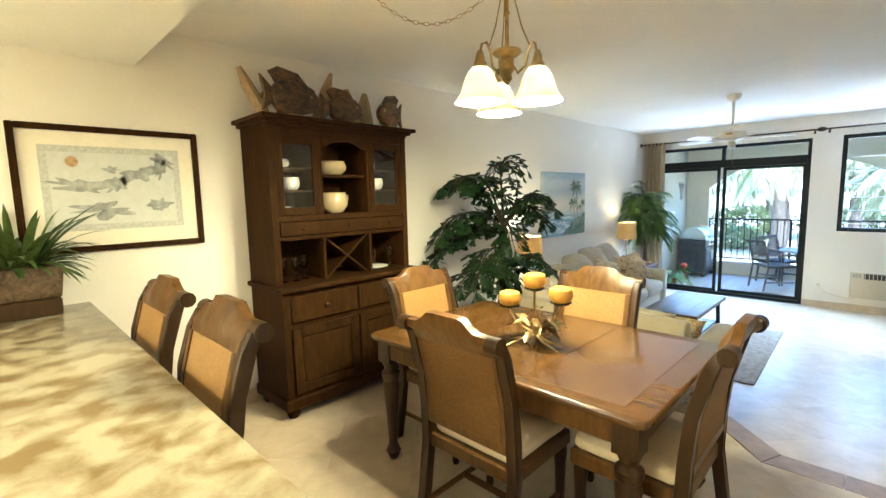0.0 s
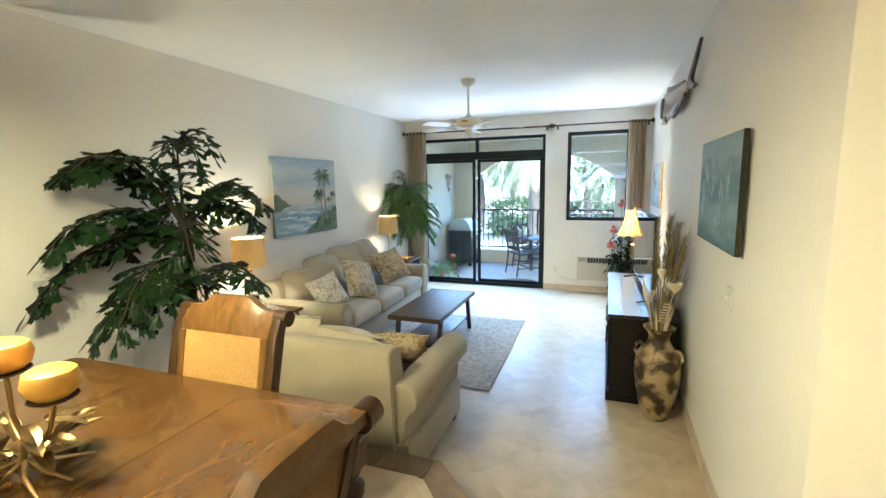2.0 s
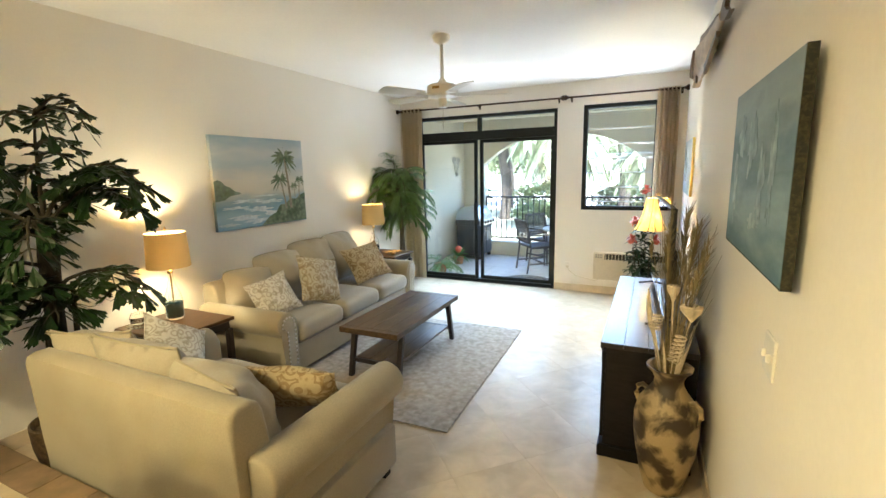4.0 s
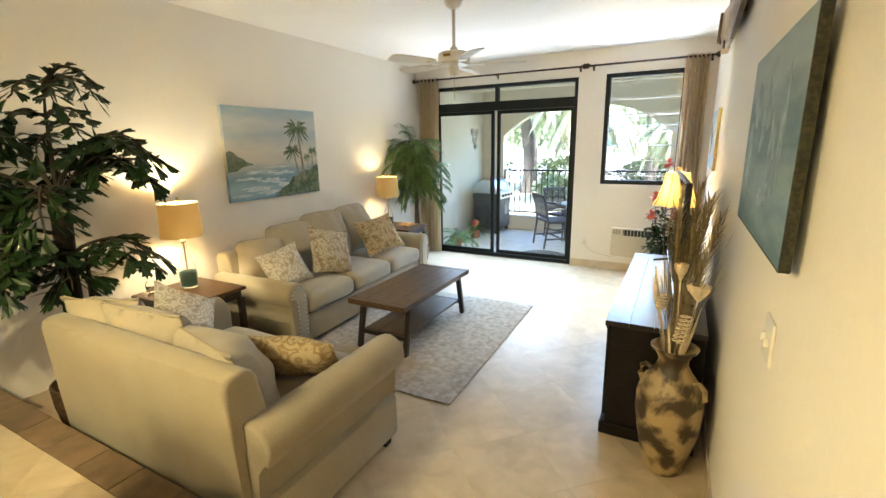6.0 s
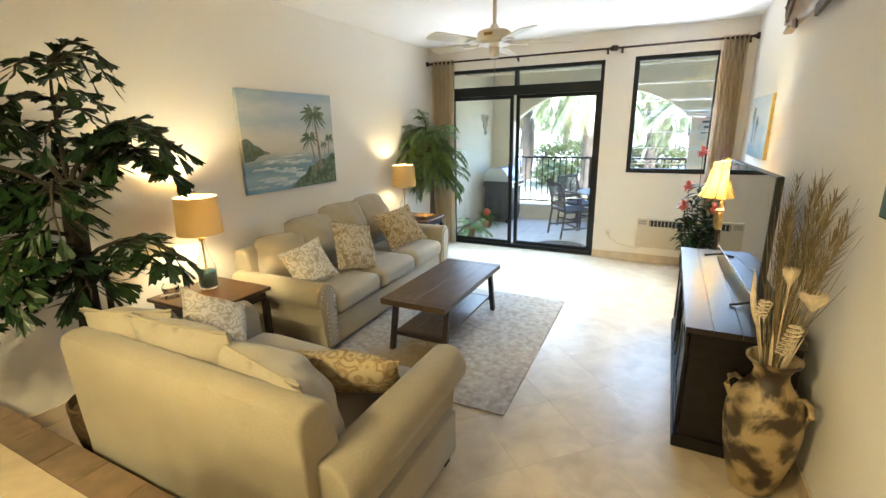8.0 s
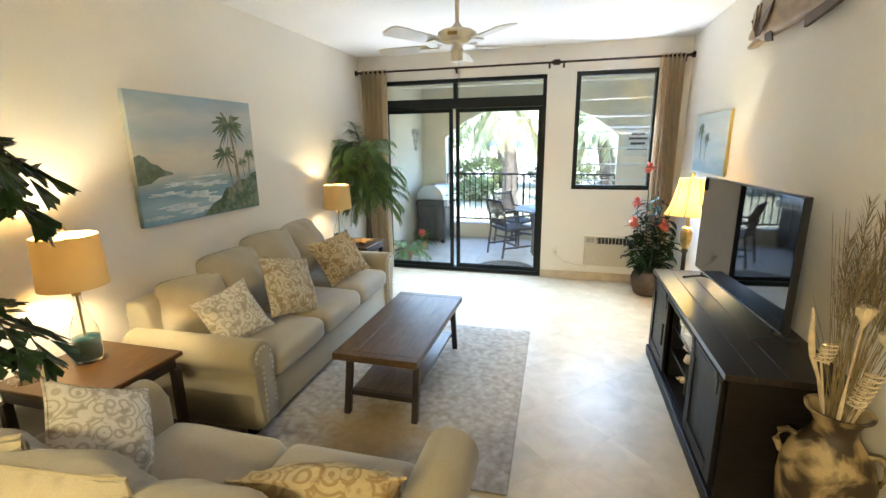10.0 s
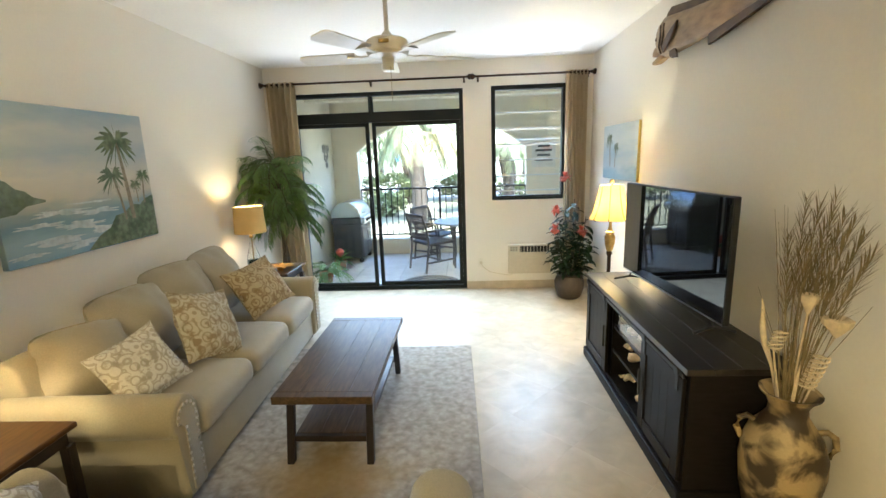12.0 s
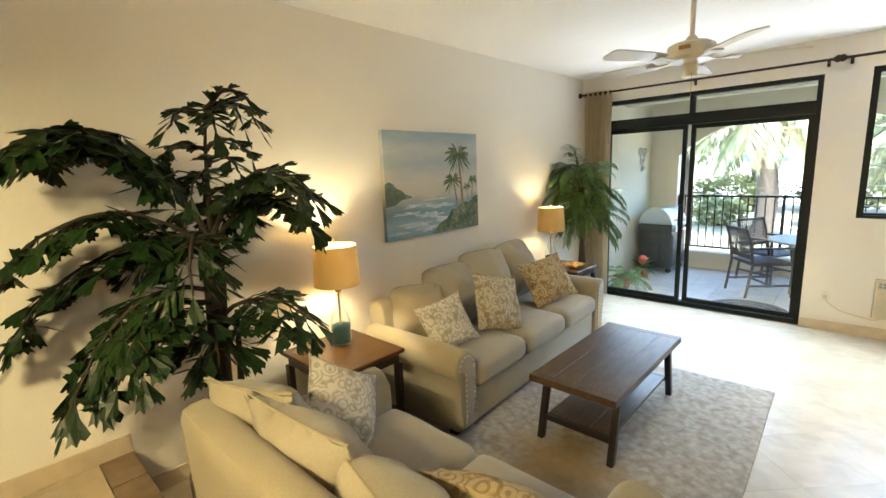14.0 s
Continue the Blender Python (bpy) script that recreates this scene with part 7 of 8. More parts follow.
bm = bm_new()
arch_wall(bm, -3.05, 0.46, -2.47, 0.44, 1.78, 0.52, 2.62, YB, YB + 0.2)
arch_wall(bm, 0.46, 3.2, 1.02, 2.9, 1.78, 0.5, 2.62, YB, YB + 0.2)
solid("wall_arcade", bm, STUCCO, "cream stucco balcony arcade with wide arches", "wall", "structure")
for a, b in ((-2.47, 0.44), (1.02, 2.9)):
    kerb = solid("balcony_kerb", boxes((a + 0.002, b - 0.002, YB + 0.002, YB + 0.198, BZ, 0.25), bevel=0.01), STUCCO, "low stucco kerb under the railing", "kerb", "structure")
    rail = thing("railing", ((a + b) / 2, YB + 0.1, 0.25), "black iron balcony railing with thin balusters", "railing", "balcony railings")
    w = (b - a) / 2
    part("top_rail", boxes((-w, w, -0.022, 0.022, 0.87, 0.9), bevel=0.004), IRON, rail)
    part("bottom_rail", boxes((-w, w, -0.015, 0.015, 0.06, 0.085)), IRON, rail)
    n = int((b - a) / 0.105)
    for k in range(n + 1):
        x = -w + 2 * w * k / n
        post = k in (0, n, n // 2)
        r = 0.018 if post else 0.0075
        part("post" if post else "baluster", boxes((x - r, x + r, -r, r, 0.0 if post else 0.085, 0.869)), IRON, rail)

sign = thing("wall_sign", (0.73, YB, 1.66), "white wall sign with dark lettering on the pier", "sign")
part("board", boxes((-0.2, 0.2, -0.015, -0.001, -0.22, 0.22), bevel=0.003), mat("pale_sign", (0.62, 0.6, 0.52), 0.7, grain=0.08, scale=30), sign)
for k, (w, z) in enumerate(((0.1, 0.13), (0.14, 0.06), (0.11, -0.02), (0.15, -0.1))):
    part("lettering_bar", boxes((-w, w, -0.018, -0.0155, z - 0.018, z + 0.018)), mat("sign_ink", (0.05, 0.06, 0.05), 0.7), sign)

# gas grill
gr = thing("gas_grill", (-2.56, 10.43, BZ), "grey gas barbecue grill with steel lid", "grill", turn=88)
GRILL_GREY = mat("grill_enamel", (0.045, 0.05, 0.055), 0.4, grain=0.15, scale=20)
part("cabinet", boxes((-0.3, 0.3, -0.24, 0.24, 0.08, 0.66), bevel=0.01), GRILL_GREY, gr)
for s in (-1, 1):
    d = part("door", boxes((s * 0.145 - 0.138, s * 0.145 + 0.138, -0.256, -0.24, 0.1, 0.6), bevel=0.006), GRILL_GREY, gr)
    bm = bm_new()
    ring_tube(bm, [(s * 0.04, -0.256, 0.35), (s * 0.04, -0.285, 0.36), (s * 0.04, -0.285, 0.52), (s * 0.04, -0.256, 0.53)], 0.007, 7)
    part("door_handle", bm, STEEL, d, smooth=True)
part("firebox", boxes((-0.34, 0.34, -0.25, 0.25, 0.66, 0.76), bevel=0.012), GRILL_GREY, gr)
panel = part("control_panel", boxes((-0.34, 0.34, -0.31, -0.25, 0.66, 0.77), bevel=0.008), STEEL, gr)
for k in range(4):
    bm = bm_new()
    lathe(bm, [(0.022, 0), (0.024, 0.012), (0.018, 0.024)], 14)
    bmesh.ops.transform(bm, matrix=pose(-0.21 + 0.14 * k, -0.31, 0.715, 90, 0, 0), verts=bm.verts)
    part("control_knob", bm, BLACK_PLASTIC, panel, smooth=True)
bm = bm_new()
prof = [(-0.25, 0.765)] + [(-0.25 * math.cos(a), 0.77 + 0.25 * math.sin(a)) for a in [radians(10 + 16 * k) for k in range(11)]] + [(0.25, 0.765)]
prism(bm, prof, "x", -0.33, 0.33, bevel=0.015)
lid = part("lid", bm, STEEL, gr, "stainless steel hood", smooth=40)
bm = bm_new()
ring_tube(bm, [(-0.24, -0.25, 0.83), (-0.24, -0.3, 0.845), (0.24, -0.3, 0.845), (0.24, -0.25, 0.83)], 0.01, 8)
part("lid_handle", bm, STEEL, lid, smooth=True)
for s in (-1, 1):
    for q in (-1, 1):
        bm = bm_new()
        ring_tube(bm, [(s * 0.26 - 0.012, q * 0.2, 0.04), (s * 0.26 + 0.012, q * 0.2, 0.04)], 0.04, 14)
        part("caster", bm, BLACK_PLASTIC, gr)


# balcony chairs and table
def balcony_chair(m):
    t = thing("balcony_chair", (0, 0, 0), "grey-brown woven rattan armchair on the balcony", "chair", "balcony chairs")
    for s in (-1, 1):
        bm = bm_new()
        ring_tube(bm, [(s * 0.24, 0.24, 0), (s * 0.24, 0.235, 0.42), (s * 0.25, 0.22, 0.62)], 0.016, 8)
        part("front_leg", bm, RATTAN, t, smooth=True)
        bm = bm_new()
        ring_tube(bm, [(s * 0.23, -0.29, 0), (s * 0.235, -0.23, 0.42), (s * 0.24, -0.27, 0.7), (s * 0.23, -0.33, 0.93)], 0.017, 8)
        part("back_post", bm, RATTAN, t, smooth=True)
        part("arm", boxes((s * 0.25 - 0.028, s * 0.25 + 0.028, -0.25, 0.26, 0.615, 0.64), bevel=0.008), RATTAN, t)
        part("side_stretcher", boxes((s * 0.237 - 0.01, s * 0.237 + 0.01, -0.25, 0.23, 0.14, 0.165)), RATTAN, t)
    part("seat", boxes((-0.235, 0.235, -0.22, 0.25, 0.4, 0.44), bevel=0.012), RATTAN, t)
    part("stretcher", boxes((-0.235, 0.235, -0.01, 0.012, 0.14, 0.165)), RATTAN, t)
    for z in (0.9, 0.5):
        y = -0.325 if z > 0.8 else -0.243
        part("back_rail", boxes((-0.23, 0.23, y - 0.014, y + 0.014, z - 0.015, z + 0.03), bevel=0.006), RATTAN, t)
    for k in range(12):
        x = -0.198 + 0.036 * k
        bm = bm_new()
        ring_tube(bm, [(x, -0.243, 0.5), (x, -0.272, 0.7), (x, -0.325, 0.9)], 0.006, 6)
        part("back_strand", bm, RATTAN, t)
    for k in range(10):
        z = 0.54 + 0.036 * k
        y = -0.248 - 0.077 * ((z - 0.5) / 0.4) ** 1.5
        bm = bm_new()
        ring_tube(bm, [(-0.23, y, z), (0.23, y, z)], 0.006, 6)
        part("back_weave", bm, RATTAN, t)
    for ob in t.children:
        for v in ob.data.vertices:
            if v.co.z > 0.66:
                v.co.z = 0.66 + (v.co.z - 0.66) * 0.78
    t.matrix_world = m
    return t


bc = balcony_chair(pose(-1.13, 9.68, BZ, 0, 0, -52))
copy_thing(bc, pose(-1.13, 10.38, BZ, 0, 0, -122))
bt = thing("balcony_table", (-0.62, 10.02, BZ), "round blue-grey mosaic balcony table", "table")
bm = bm_new()
lathe(bm, [(0.48, 0.655), (0.5, 0.66), (0.5, 0.675), (0.49, 0.685), (0.02, 0.686)], 40)
part("tabletop", bm, mat("blue_grey_mosaic", (0.3, 0.36, 0.4), 0.35, grain=0.25, scale=40, blotch=0.4, bscale=20, second=(0.44, 0.46, 0.44)), bt, smooth=40)
for k in range(4):
    a = radians(45 + 90 * k)
    bm = bm_new()
    ring_tube(bm, [(0.29 * math.cos(a), 0.29 * math.sin(a), 0), (0.27 * math.cos(a), 0.27 * math.sin(a), 0.3), (0.33 * math.cos(a), 0.33 * math.sin(a), 0.66)], 0.016, 8)
    part("leg", bm, RATTAN, bt, smooth=True)

mat_ob = thing("door_mat", (-1.12, 8.98, BZ), "half-round patterned rubber door mat", "mat")
bm = bm_new()
prism(bm, [(0.42 * math.cos(a), -0.24 + 0.46 * math.sin(a)) for a in [math.pi * k / 24 for k in range(25)]], "z", 0, 0.012)
part("pad", bm, mat("black_rubber", (0.03, 0.03, 0.03), 0.7, grain=0.2, scale=40), mat_ob)
for r in (0.9, 0.72, 0.52, 0.3):
    bm = bm_new()
    ring_tube(bm, [(0.42 * r * math.cos(a), -0.22 + 0.43 * r * math.sin(a), 0.013) for a in [math.pi * k / 20 for k in range(21)]], 0.008, 5)
    part("ring_pattern", bm, mat("grey_rubber", (0.25, 0.24, 0.22), 0.7), mat_ob)

R = random.Random(31)
for (px, py, r, col, nl, lab) in ((-2.6, 9.72, 0.3, BRIGHT_LEAF, 46, "variegated bromeliad in a clay pot on the balcony"), (-2.6, 8.98, 0.46, PALM_LEAF, 34, "green fern in a pot beside the glass door")):
    t = thing("balcony_plant", (px, py, BZ), lab, "plant", "balcony plants")
    bm = bm_new()
    lathe(bm, [(0.07, 0), (0.1, 0.13), (0.105, 0.15), (0.09, 0.15), (0.02, 0.13)], 18)
    part("pot", bm, TERRA, t, smooth=True)
    bm = bm_new()
    for k in range(nl):
        a, e = R.uniform(0, 6.28), R.uniform(0.15, 1.3)
        if nl > 40:
            blade(bm, (0, 0, 0.13), (math.cos(a) * math.cos(e), math.sin(a) * math.cos(e), math.sin(e)), R.uniform(0.6, 1) * r, 0.035, 1.2, 5)
        else:
            st_ = bm_new()
            feather(st_, bm, (0, 0, 0.13), a, e, r * R.uniform(0.7, 1.0), 2.0, R, 12, 0.07, 0.014)
            st_.free()
    for v in bm.verts:
        v.co.x, v.co.y = max(v.co.x, -2.88 - px), max(v.co.y, YF + 0.17 - py)
    part("foliage", bm, col, t)
    if nl > 40:
        bm = bm_new()
        lathe(bm, [(0.02, 0.2), (0.06, 0.25), (0.065, 0.29), (0.03, 0.33)], 14)
        part("flower_head", bm, RED_PETAL, t, smooth=True)
        bm = bm_new()
        ring_tube(bm, [(0, 0, 0.13), (0, 0, 0.21)], 0.01, 6)
        part("flower_stalk", bm, BRIGHT_LEAF, t)

art = thing("wall_gecko", (-2.9, 10.35, 1.72), "pale weathered iron scroll ornament on the balcony wall", "ornament")
for k, (dy, dz, r) in enumerate(((0.0, 0.0, 0.11), (0.1, 0.12, 0.08), (-0.1, 0.13, 0.08), (0.02, -0.13, 0.06))):
    bm = bm_new()
    ring_tube(bm, [(0.012, dy + r * (1 - i / 26) * math.cos(i * 0.42), dz + r * (1 - i / 26) * math.sin(i * 0.42)) for i in range(22)], 0.01, 6)
    part("scroll", bm, mat("weathered_pale_iron", (0.42, 0.4, 0.34), 0.7, grain=0.2, scale=30), art)


# ---- grounds beyond the balcony ----
GZ = -0.45
bm = bm_new()
prism(bm, [(-900, 10.99), (900, 10.99), (900, 1200), (-900, 1200)], "z", GZ - 0.3, GZ)
solid("ground", bm, GRASS, "dry green and tan lawn beyond the balcony", "ground", "structure")
bm = bm_new()
pts = [(4.5, 13.5), (2.2, 15.5), (0.6, 17.5), (-0.3, 20), (0.5, 23), (3.0, 26)]
L = [(x - 0.7, y - 0.1) for x, y in pts]
Rr = [(x + 0.7, y + 0.1) for x, y in pts]
for k in range(len(pts) - 1):
    prism(bm, [L[k], Rr[k], Rr[k + 1], L[k + 1]], "z", GZ - 0.05, GZ + 0.012)
solid("garden_path", bm, PATH_CONCRETE, "pale winding concrete garden path", "path", "structure")
solid("pool_deck", boxes((-14, 3, 27, 40, GZ - 0.05, GZ + 0.02)), PATH_CONCRETE, "pale concrete pool deck", "pavement", "structure")


def bush(where, rx, ry, rz, n, label, size=0.12, seed=1, material=HEDGE):
    """A shrub: stems and a ragged cloud of small leaves with gaps."""
    rnd = random.Random(seed)
    t = thing("shrub", where, label, "shrub", "garden shrubs")
    bm = bm_new()
    for k in range(5):
        a = rnd.uniform(0, 6.28)
        ring_tube(bm, [(0, 0, 0), (0.3 * rx * math.cos(a), 0.3 * ry * math.sin(a), rz * 0.6), (0.6 * rx * math.cos(a), 0.6 * ry * math.sin(a), rz * 1.2)], [0.04, 0.03, 0.01], 6)
    part("stems", bm, BARK, t)
    bm = bm_new()
    for k in range(n):
        u = Vector((rnd.gauss(0, 1), rnd.gauss(0, 1), rnd.gauss(0, 1))).normalized()
        lump = 0.75 + 0.45 * noise.noise(u * 2.3 + Vector((seed, 0, 0)))
        f = lump * rnd.uniform(0.55, 1.0)
        p = Vector((u.x * rx * f, u.y * ry * f, max(0.03, rz + u.z * rz * f)))
        d = (u + Vector((rnd.uniform(-1, 1), rnd.uniform(-1, 1), rnd.uniform(-0.8, 0.8)))).normalized()
        s = d.cross(Vector((0.3, 0.5, 0.8))).normalized()
        l, w = size * rnd.uniform(0.7, 1.4), size * 0.42
        v = [bm.verts.new(q) for q in (p, p + d * l * 0.5 + s * w, p + d * l, p + d * l * 0.5 - s * w)]
        bm.faces.new(v)
    part("crown", bm, material, t)
    return t


def garden_palm(where, h, r, nf, fl_, seed, label, droop=2.0):
    rnd = random.Random(seed)
    t = thing("palm_tree", where, label, "tree", "garden palms")
    tr, lv = bm_new(), bm_new()
    n = 14
    ring_tube(tr, [(0.1 * math.sin(k * 0.4), 0, h * k / n) for k in range(n + 1)], [r * (1.25 if k == 0 else 1.0) * (1 + 0.09 * (k % 2)) for k in range(n + 1)], 14)
    part("trunk", tr, BARK, t, smooth=30)
    st_ = bm_new()
    for k in range(nf):
        feather(st_, lv, (0, 0, h - 0.1), rnd.uniform(0, 6.28), rnd.uniform(-0.1, 1.3), fl_ * rnd.uniform(0.8, 1.1), droop * rnd.uniform(0.7, 1.3), rnd, 34, fl_ * 0.3, 0.034)
    part("stalks", st_, BRIGHT_LEAF, t)
    part("crown", lv, PALM_OUT, t)
    return t


PALM_OUT = mat("sunlit_palm_leaf", (0.2, 0.225, 0.11), 0.5, grain=0.3, scale=6, blotch=0.6, bscale=1.5, second=(0.3, 0.31, 0.17))
garden_palm((-2.2, 17.6, GZ), 3.4, 0.24, 34, 2.3, 41, "stout palm tree with drooping fronds in the garden")
garden_palm((0.9, 19.5, GZ), 2.9, 0.2, 30, 2.1, 42, "low palm tree with drooping fronds near the arcade")
garden_palm((-5.2, 21.0, GZ), 4.2, 0.22, 30, 2.4, 43, "tall palm tree farther off in the garden")
garden_palm((4.4, 22.0, GZ), 3.4, 0.22, 30, 2.3, 44, "palm tree beyond the garden path")
garden_palm((-9.5, 26.0, GZ), 5.0, 0.24, 30, 2.6, 45, "tall palm tree beside the pool deck")
garden_palm((8.0, 24.0, GZ), 4.4, 0.24, 30, 2.6, 46, "tall palm tree at the garden's edge")
garden_palm((-3.4, 24.5, GZ), 3.6, 0.22, 30, 2.4, 47, "palm tree in the grove behind the lawn")
garden_palm((-0.6, 23.5, GZ), 4.3, 0.22, 32, 2.5, 48, "tall palm tree in the grove behind the lawn")
garden_palm((1.8, 27.0, GZ), 3.8, 0.22, 30, 2.6, 49, "palm tree in the grove behind the path")
garden_palm((-6.8, 27.0, GZ), 4.4, 0.22, 30, 2.6, 50, "palm tree in the grove beside the pool")
for k, (bx, by, rx, ry, rz, n) in enumerate(((-4.2, 24.0, 2.2, 1.0, 0.8, 1800), (-0.5, 25.5, 2.4, 1.0, 0.7, 1800), (1.8, 21.5, 1.4, 1.0, 0.6, 1400), (5.5, 22.0, 2.4, 1.2, 1.0, 1800), (-8.0, 22.0, 2.2, 1.2, 1.1, 1800), (-3.6, 19.5, 1.0, 0.8, 0.45, 900), (2.4, 17.0, 0.9, 0.7, 0.4, 900))):
    bush((bx, by, GZ), rx, ry, rz, n, "rounded green garden shrub", 0.16, 50 + k)
umb = thing("patio_umbrella", (-4.0, 30.0, GZ + 0.02), "blue canvas patio umbrella by the pool", "umbrella")
bm = bm_new()
ring_tube(bm, [(0, 0, 0), (0, 0, 2.4)], 0.03, 8)
part("pole", bm, WHITE_PAINT, umb)
bm = bm_new()
lathe(bm, [(1.4, 1.9), (0.7, 2.25), (0.03, 2.45), (0.03, 2.43), (0.7, 2.22), (1.38, 1.88)], 8, caps=False)
part("canopy", bm, BLUE_CLOTH, umb)

# a belt of trees behind the grounds
rnd = random.Random(77)
for k in range(9):
    tx, ty = -26 + 6.2 * k + rnd.uniform(-1, 1), 44 + rnd.uniform(-3, 3)
    hgt = rnd.uniform(5.0, 7.5)
    t = thing("shade_tree", (tx, ty, GZ), "broad leafy tree in the distance", "tree", "distant trees")
    bm = bm_new()
    ring_tube(bm, [(0, 0, 0), (0.1, 0, hgt * 0.3), (0.0, 0.1, hgt * 0.55)], [0.3, 0.24, 0.15], 10)
    for j in range(6):
        a = j * 1.05
        ring_tube(bm, [(0, 0, hgt * 0.35), (1.2 * math.cos(a), 1.2 * math.sin(a), hgt * 0.6), (2.2 * math.cos(a), 2.2 * math.sin(a), hgt * 0.75)], [0.13, 0.08, 0.03], 6)
    part("trunk", bm, BARK, t, smooth=True)
    bm = bm_new()
    for j in range(1900):
        u = Vector((rnd.gauss(0, 1), rnd.gauss(0, 1), rnd.gauss(0, 1))).normalized()
        f = (0.7 + 0.6 * noise.noise(u * 2.1 + Vector((k * 3.0, 0, 0)))) * rnd.uniform(0.5, 1)
        p = Vector((u.x * 3.8 * f, u.y * 3.0 * f, hgt * 0.62 + u.z * hgt * 0.42 * f))
        d = (u + Vector((rnd.uniform(-1, 1), rnd.uniform(-1, 1), rnd.uniform(-1, 1)))).normalized()
        s = d.cross(Vector((0.3, 0.5, 0.8))).normalized()
        v = [bm.verts.new(q) for q in (p, p + d * 0.2 + s * 0.13, p + d * 0.42, p + d * 0.2 - s * 0.13)]
        bm.faces.new(v)
    part("crown", bm, HEDGE, t)


# ---- floor tiles ----
def clip(poly, region):
    """The part of a convex polygon inside a convex region (both run counter-clockwise)."""
    for (ax, ay), (bx, by) in zip(region, region[1:] + region[:1]):
        out = []
        for p, q in zip(poly, poly[1:] + poly[:1]):
            sp = (bx - ax) * (p[1] - ay) - (by - ay) * (p[0] - ax)
            sq = (bx - ax) * (q[1] - ay) - (by - ay) * (q[0] - ax)
            if sp >= 0:
                out.append(p)
            if (sp >= 0) != (sq >= 0):
                f = sp / (sp - sq)
                out.append((p[0] + (q[0] - p[0]) * f, p[1] + (q[1] - p[1]) * f))
        poly = out
        if len(poly) < 3:
            return []
    return poly


def spread(poly):
    return abs(sum(p[0] * q[1] - q[0] * p[1] for p, q in zip(poly, poly[1:] + poly[:1]))) / 2


SHARED = {}


def tile(poly, z, parent, material, name="tile", depth=0.0065, gap=0.0002):
    if spread(poly) < 0.0006:
        return
    cx, cy = sum(p[0] for p in poly) / len(poly), sum(p[1] for p in poly) / len(poly)
    key = (tuple((round(p[0] - cx, 4), round(p[1] - cy, 4)) for p in poly), material.name)
    if key not in SHARED:
        bm = bm_new()

        def ring(shrink, zz):
            out = []
            for x, y in poly:
                l = math.hypot(x - cx, y - cy)
                f = max(0.0, 1 - shrink * 1.4 / l) if l else 1
                out.append(bm.verts.new(((x - cx) * f, (y - cy) * f, zz)))
            return out
        A, B, C = ring(gap, -depth), ring(gap, -0.001), ring(gap + 0.0003, 0)
        n = len(A)
        for P, Q in ((A, B), (B, C)):
            for k in range(n):
                bm.faces.new((P[k], P[(k + 1) % n], Q[(k + 1) % n], Q[k]))
        bm.faces.new(C)
        SHARED[key] = mesh_of(name, bm, material)
    ob = new(name, SHARED[key])
    ob.location = (cx, cy, z)
    ob.parent = parent


def lay(region, size, angle, z, parent, material, shift=(0, 0), gap=0.0002):
    c, s = math.cos(radians(angle)), math.sin(radians(angle))
    xs, ys = [p[0] for p in region], [p[1] for p in region]
    n = int(max(max(xs) - min(xs), max(ys) - min(ys)) / size * 1.2) + 3
    ox, oy = shift
    for i in range(-2 * n, 2 * n + 1):
        for j in range(-2 * n, 2 * n + 1):
            sq = [(i, j), (i + 1, j), (i + 1, j + 1), (i, j + 1)]
            pts = [(ox + (u * c - v * s) * size, oy + (u * s + v * c) * size) for u, v in sq]
            if max(p[0] for p in pts) < min(xs) or min(p[0] for p in pts) > max(xs) or max(p[1] for p in pts) < min(ys) or min(p[1] for p in pts) > max(ys):
                continue
            q = clip(pts, region)
            if q:
                tile(q, z, parent, material, gap=gap)


lay([(XL, 3.25), (XR, 3.25), (XR, YF), (XL, YF)], 0.457, 45, 0.0, floor, TILE, (-1.0, 5.6))
lay([(-0.16, 2.95), (XR, 2.95), (XR, 3.25), (-0.46, 3.25)], 0.457, 45, 0.0, floor, TILE, (-1.0, 5.6))
lay([(XL, 0.05), (XR, 0.05), (XR, 2.70), (XL, 2.70)], 0.457, 45, H, platform, TILE, (-1.0, 1.6))
lay([(XL, 2.70), (-0.52, 2.70), (-0.52, 3.10), (XL, 3.10)], 0.457, 45, H, platform, TILE, (-1.0, 1.6))
lay([(-0.52, 2.70), (-0.22, 2.70), (-0.22, 2.80), (-0.52, 3.10)], 0.457, 45, H, platform, TILE, (-1.0, 1.6))
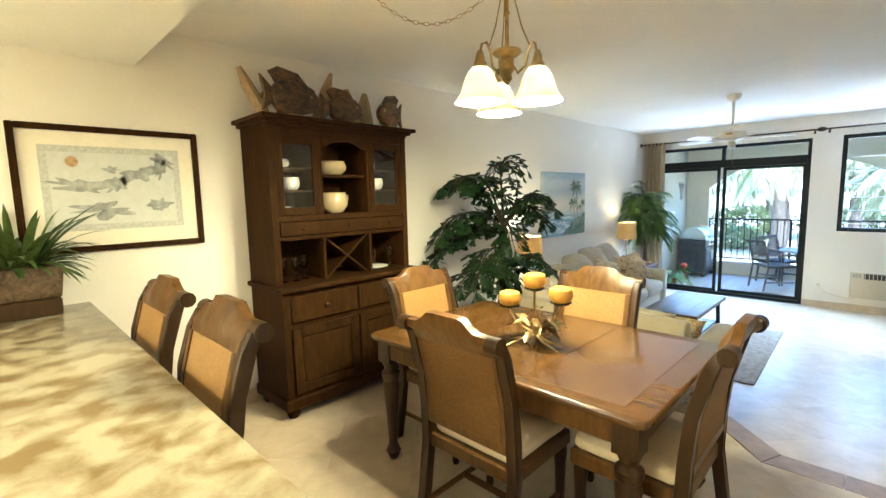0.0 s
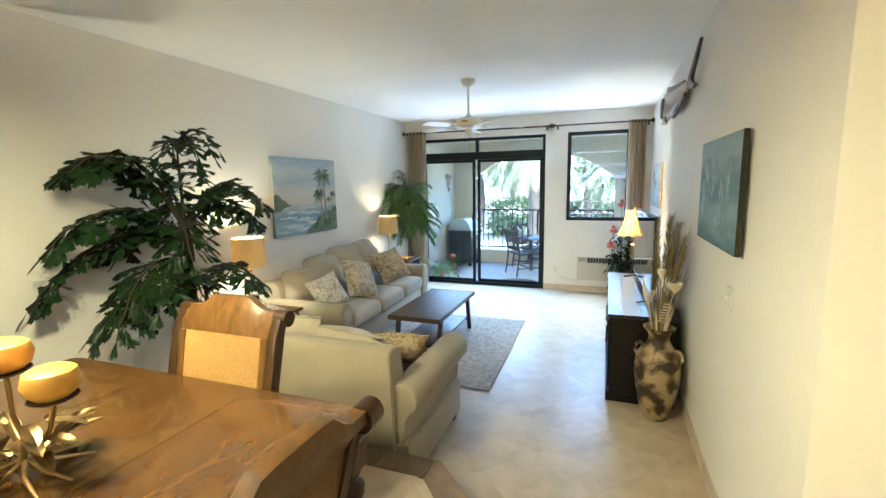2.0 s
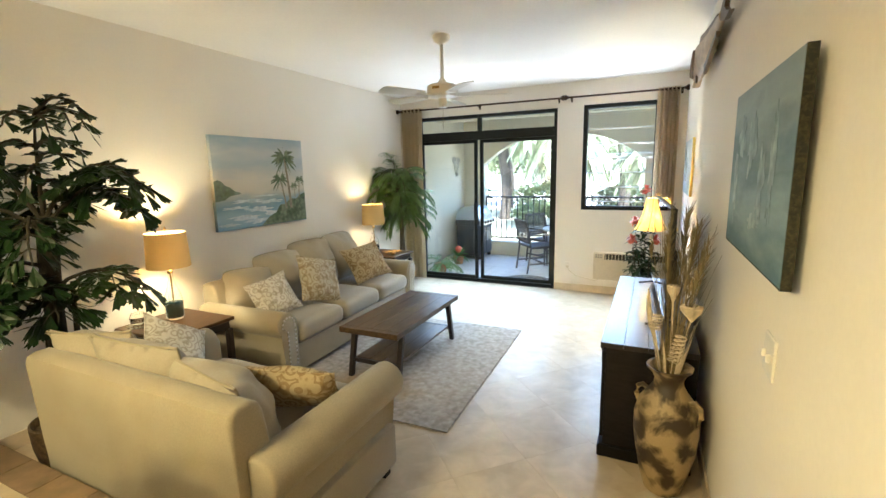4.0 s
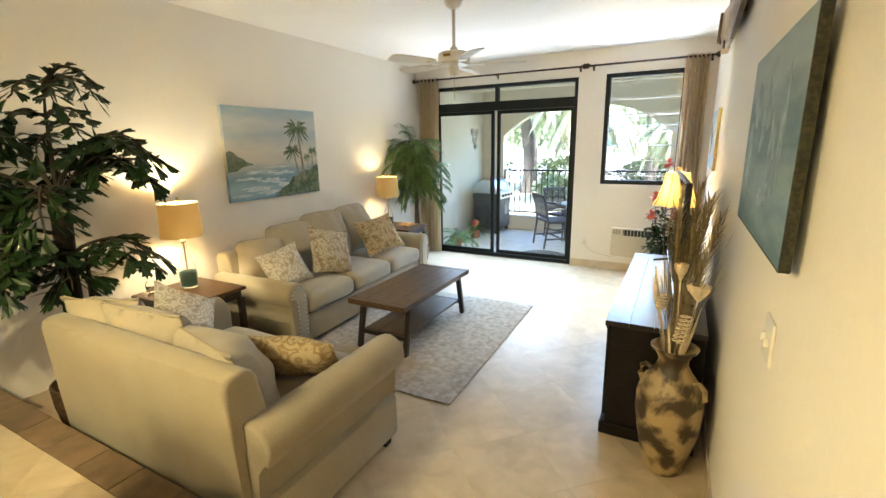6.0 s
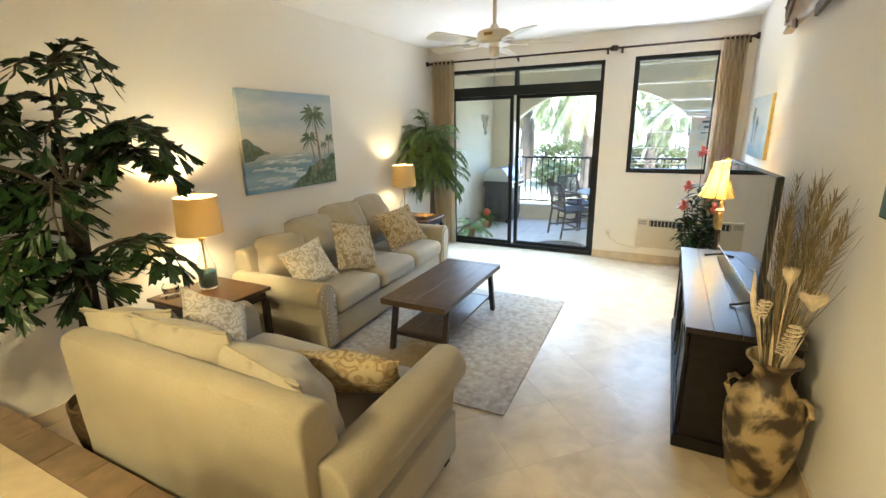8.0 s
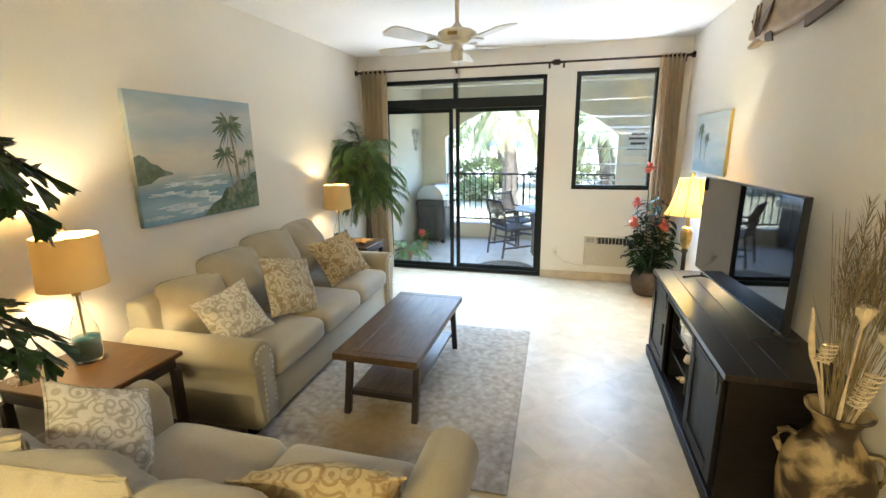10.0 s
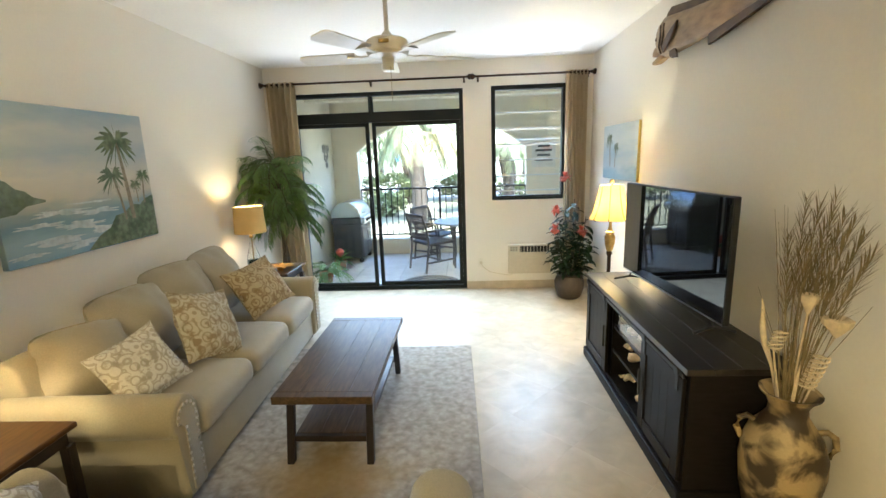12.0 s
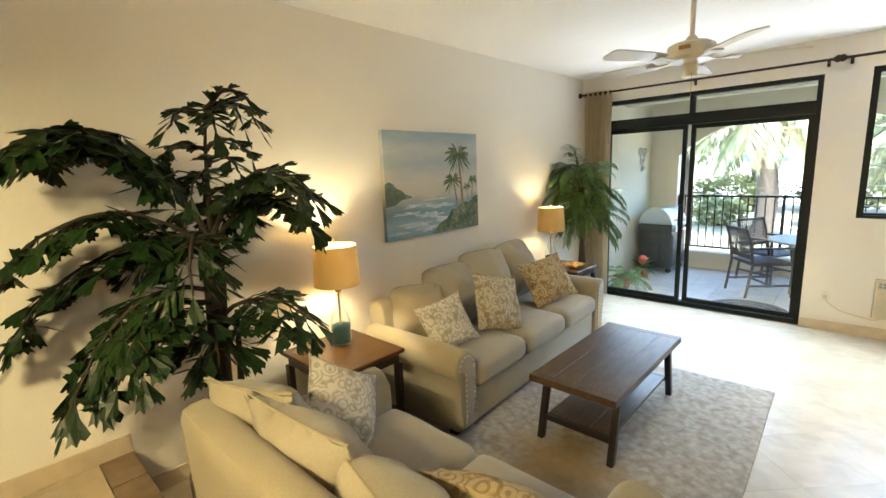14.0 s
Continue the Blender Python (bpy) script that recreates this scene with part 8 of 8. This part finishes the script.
lay([(-0.22, 2.70), (XR, 2.70), (XR, 2.80), (-0.22, 2.80)], 0.457, 45, H, platform, TILE, (-1.0, 1.6))
lay([(XR, -0.5), (3.0, -0.5), (3.0, 2.80), (XR, 2.80)], 0.457, 45, H, platform, TILE, (-1.0, 1.6))
lay([(XL, -2.6), (3.0, -2.6), (3.0, -0.5), (XL, -0.5)], 0.6, 45, H, platform, TILE)
lay([(-0.5, -0.5), (XR, -0.5), (XR, 0.05), (-0.5, 0.05)], 0.457, 45, H, platform, TILE, (-1.0, 1.6))
# dark slate edging; the risers take its colour to carry their shade
n = 9
for k in range(n):
    a, b = XL + (2.51) * k / n, XL + 2.51 * (k + 1) / n
    tile([(a, 3.10), (b, 3.10), (b, 3.252), (a, 3.252)], H + 0.001, platform, DARK_TILE, "edge_tile", 0.009, 0.002)
    part("riser_tile", boxes((a + 0.002, b - 0.002, 3.2475, 3.254, 0.004, H - 0.01)), DARK_TILE, platform)
tile([(-0.49, 3.10), (-0.22, 2.80), (-0.155, 2.952), (-0.455, 3.252), (-0.49, 3.252)], H + 0.001, platform, DARK_TILE, "edge_tile", 0.009, 0.002)
bm = bm_new()
prism(bm, [(-0.455, 3.2475), (-0.157, 2.9495), (-0.152, 2.9545), (-0.45, 3.2525)], "z", 0.004, H - 0.01)
part("riser_tile", bm, DARK_TILE, platform)
for k in range(4):
    a, b = -0.155 + (XR + 0.155) * k / 4, -0.155 + (XR + 0.155) * (k + 1) / 4
    tile([(a if k else -0.22, 2.80), (b, 2.80), (b, 2.952), (a, 2.952)], H + 0.001, platform, DARK_TILE, "edge_tile", 0.009, 0.002)
    part("riser_tile", boxes((a + 0.002, b - 0.002, 2.9475, 2.954, 0.004, H - 0.01)), DARK_TILE, platform)
BALC_TILE = mat("balcony_tile", (0.68, 0.65, 0.59), 0.4, grain=0.1, scale=8, blotch=0.6, bscale=3, second=(0.56, 0.52, 0.46), vary=0.05, bump=0.05)
lay([(-2.9, YF + 0.15), (3.05, YF + 0.15), (3.05, YB), (-2.9, YB)], 0.33, 0, BZ, balcony_floor, BALC_TILE, (-2.9, 8.61), 0.003)
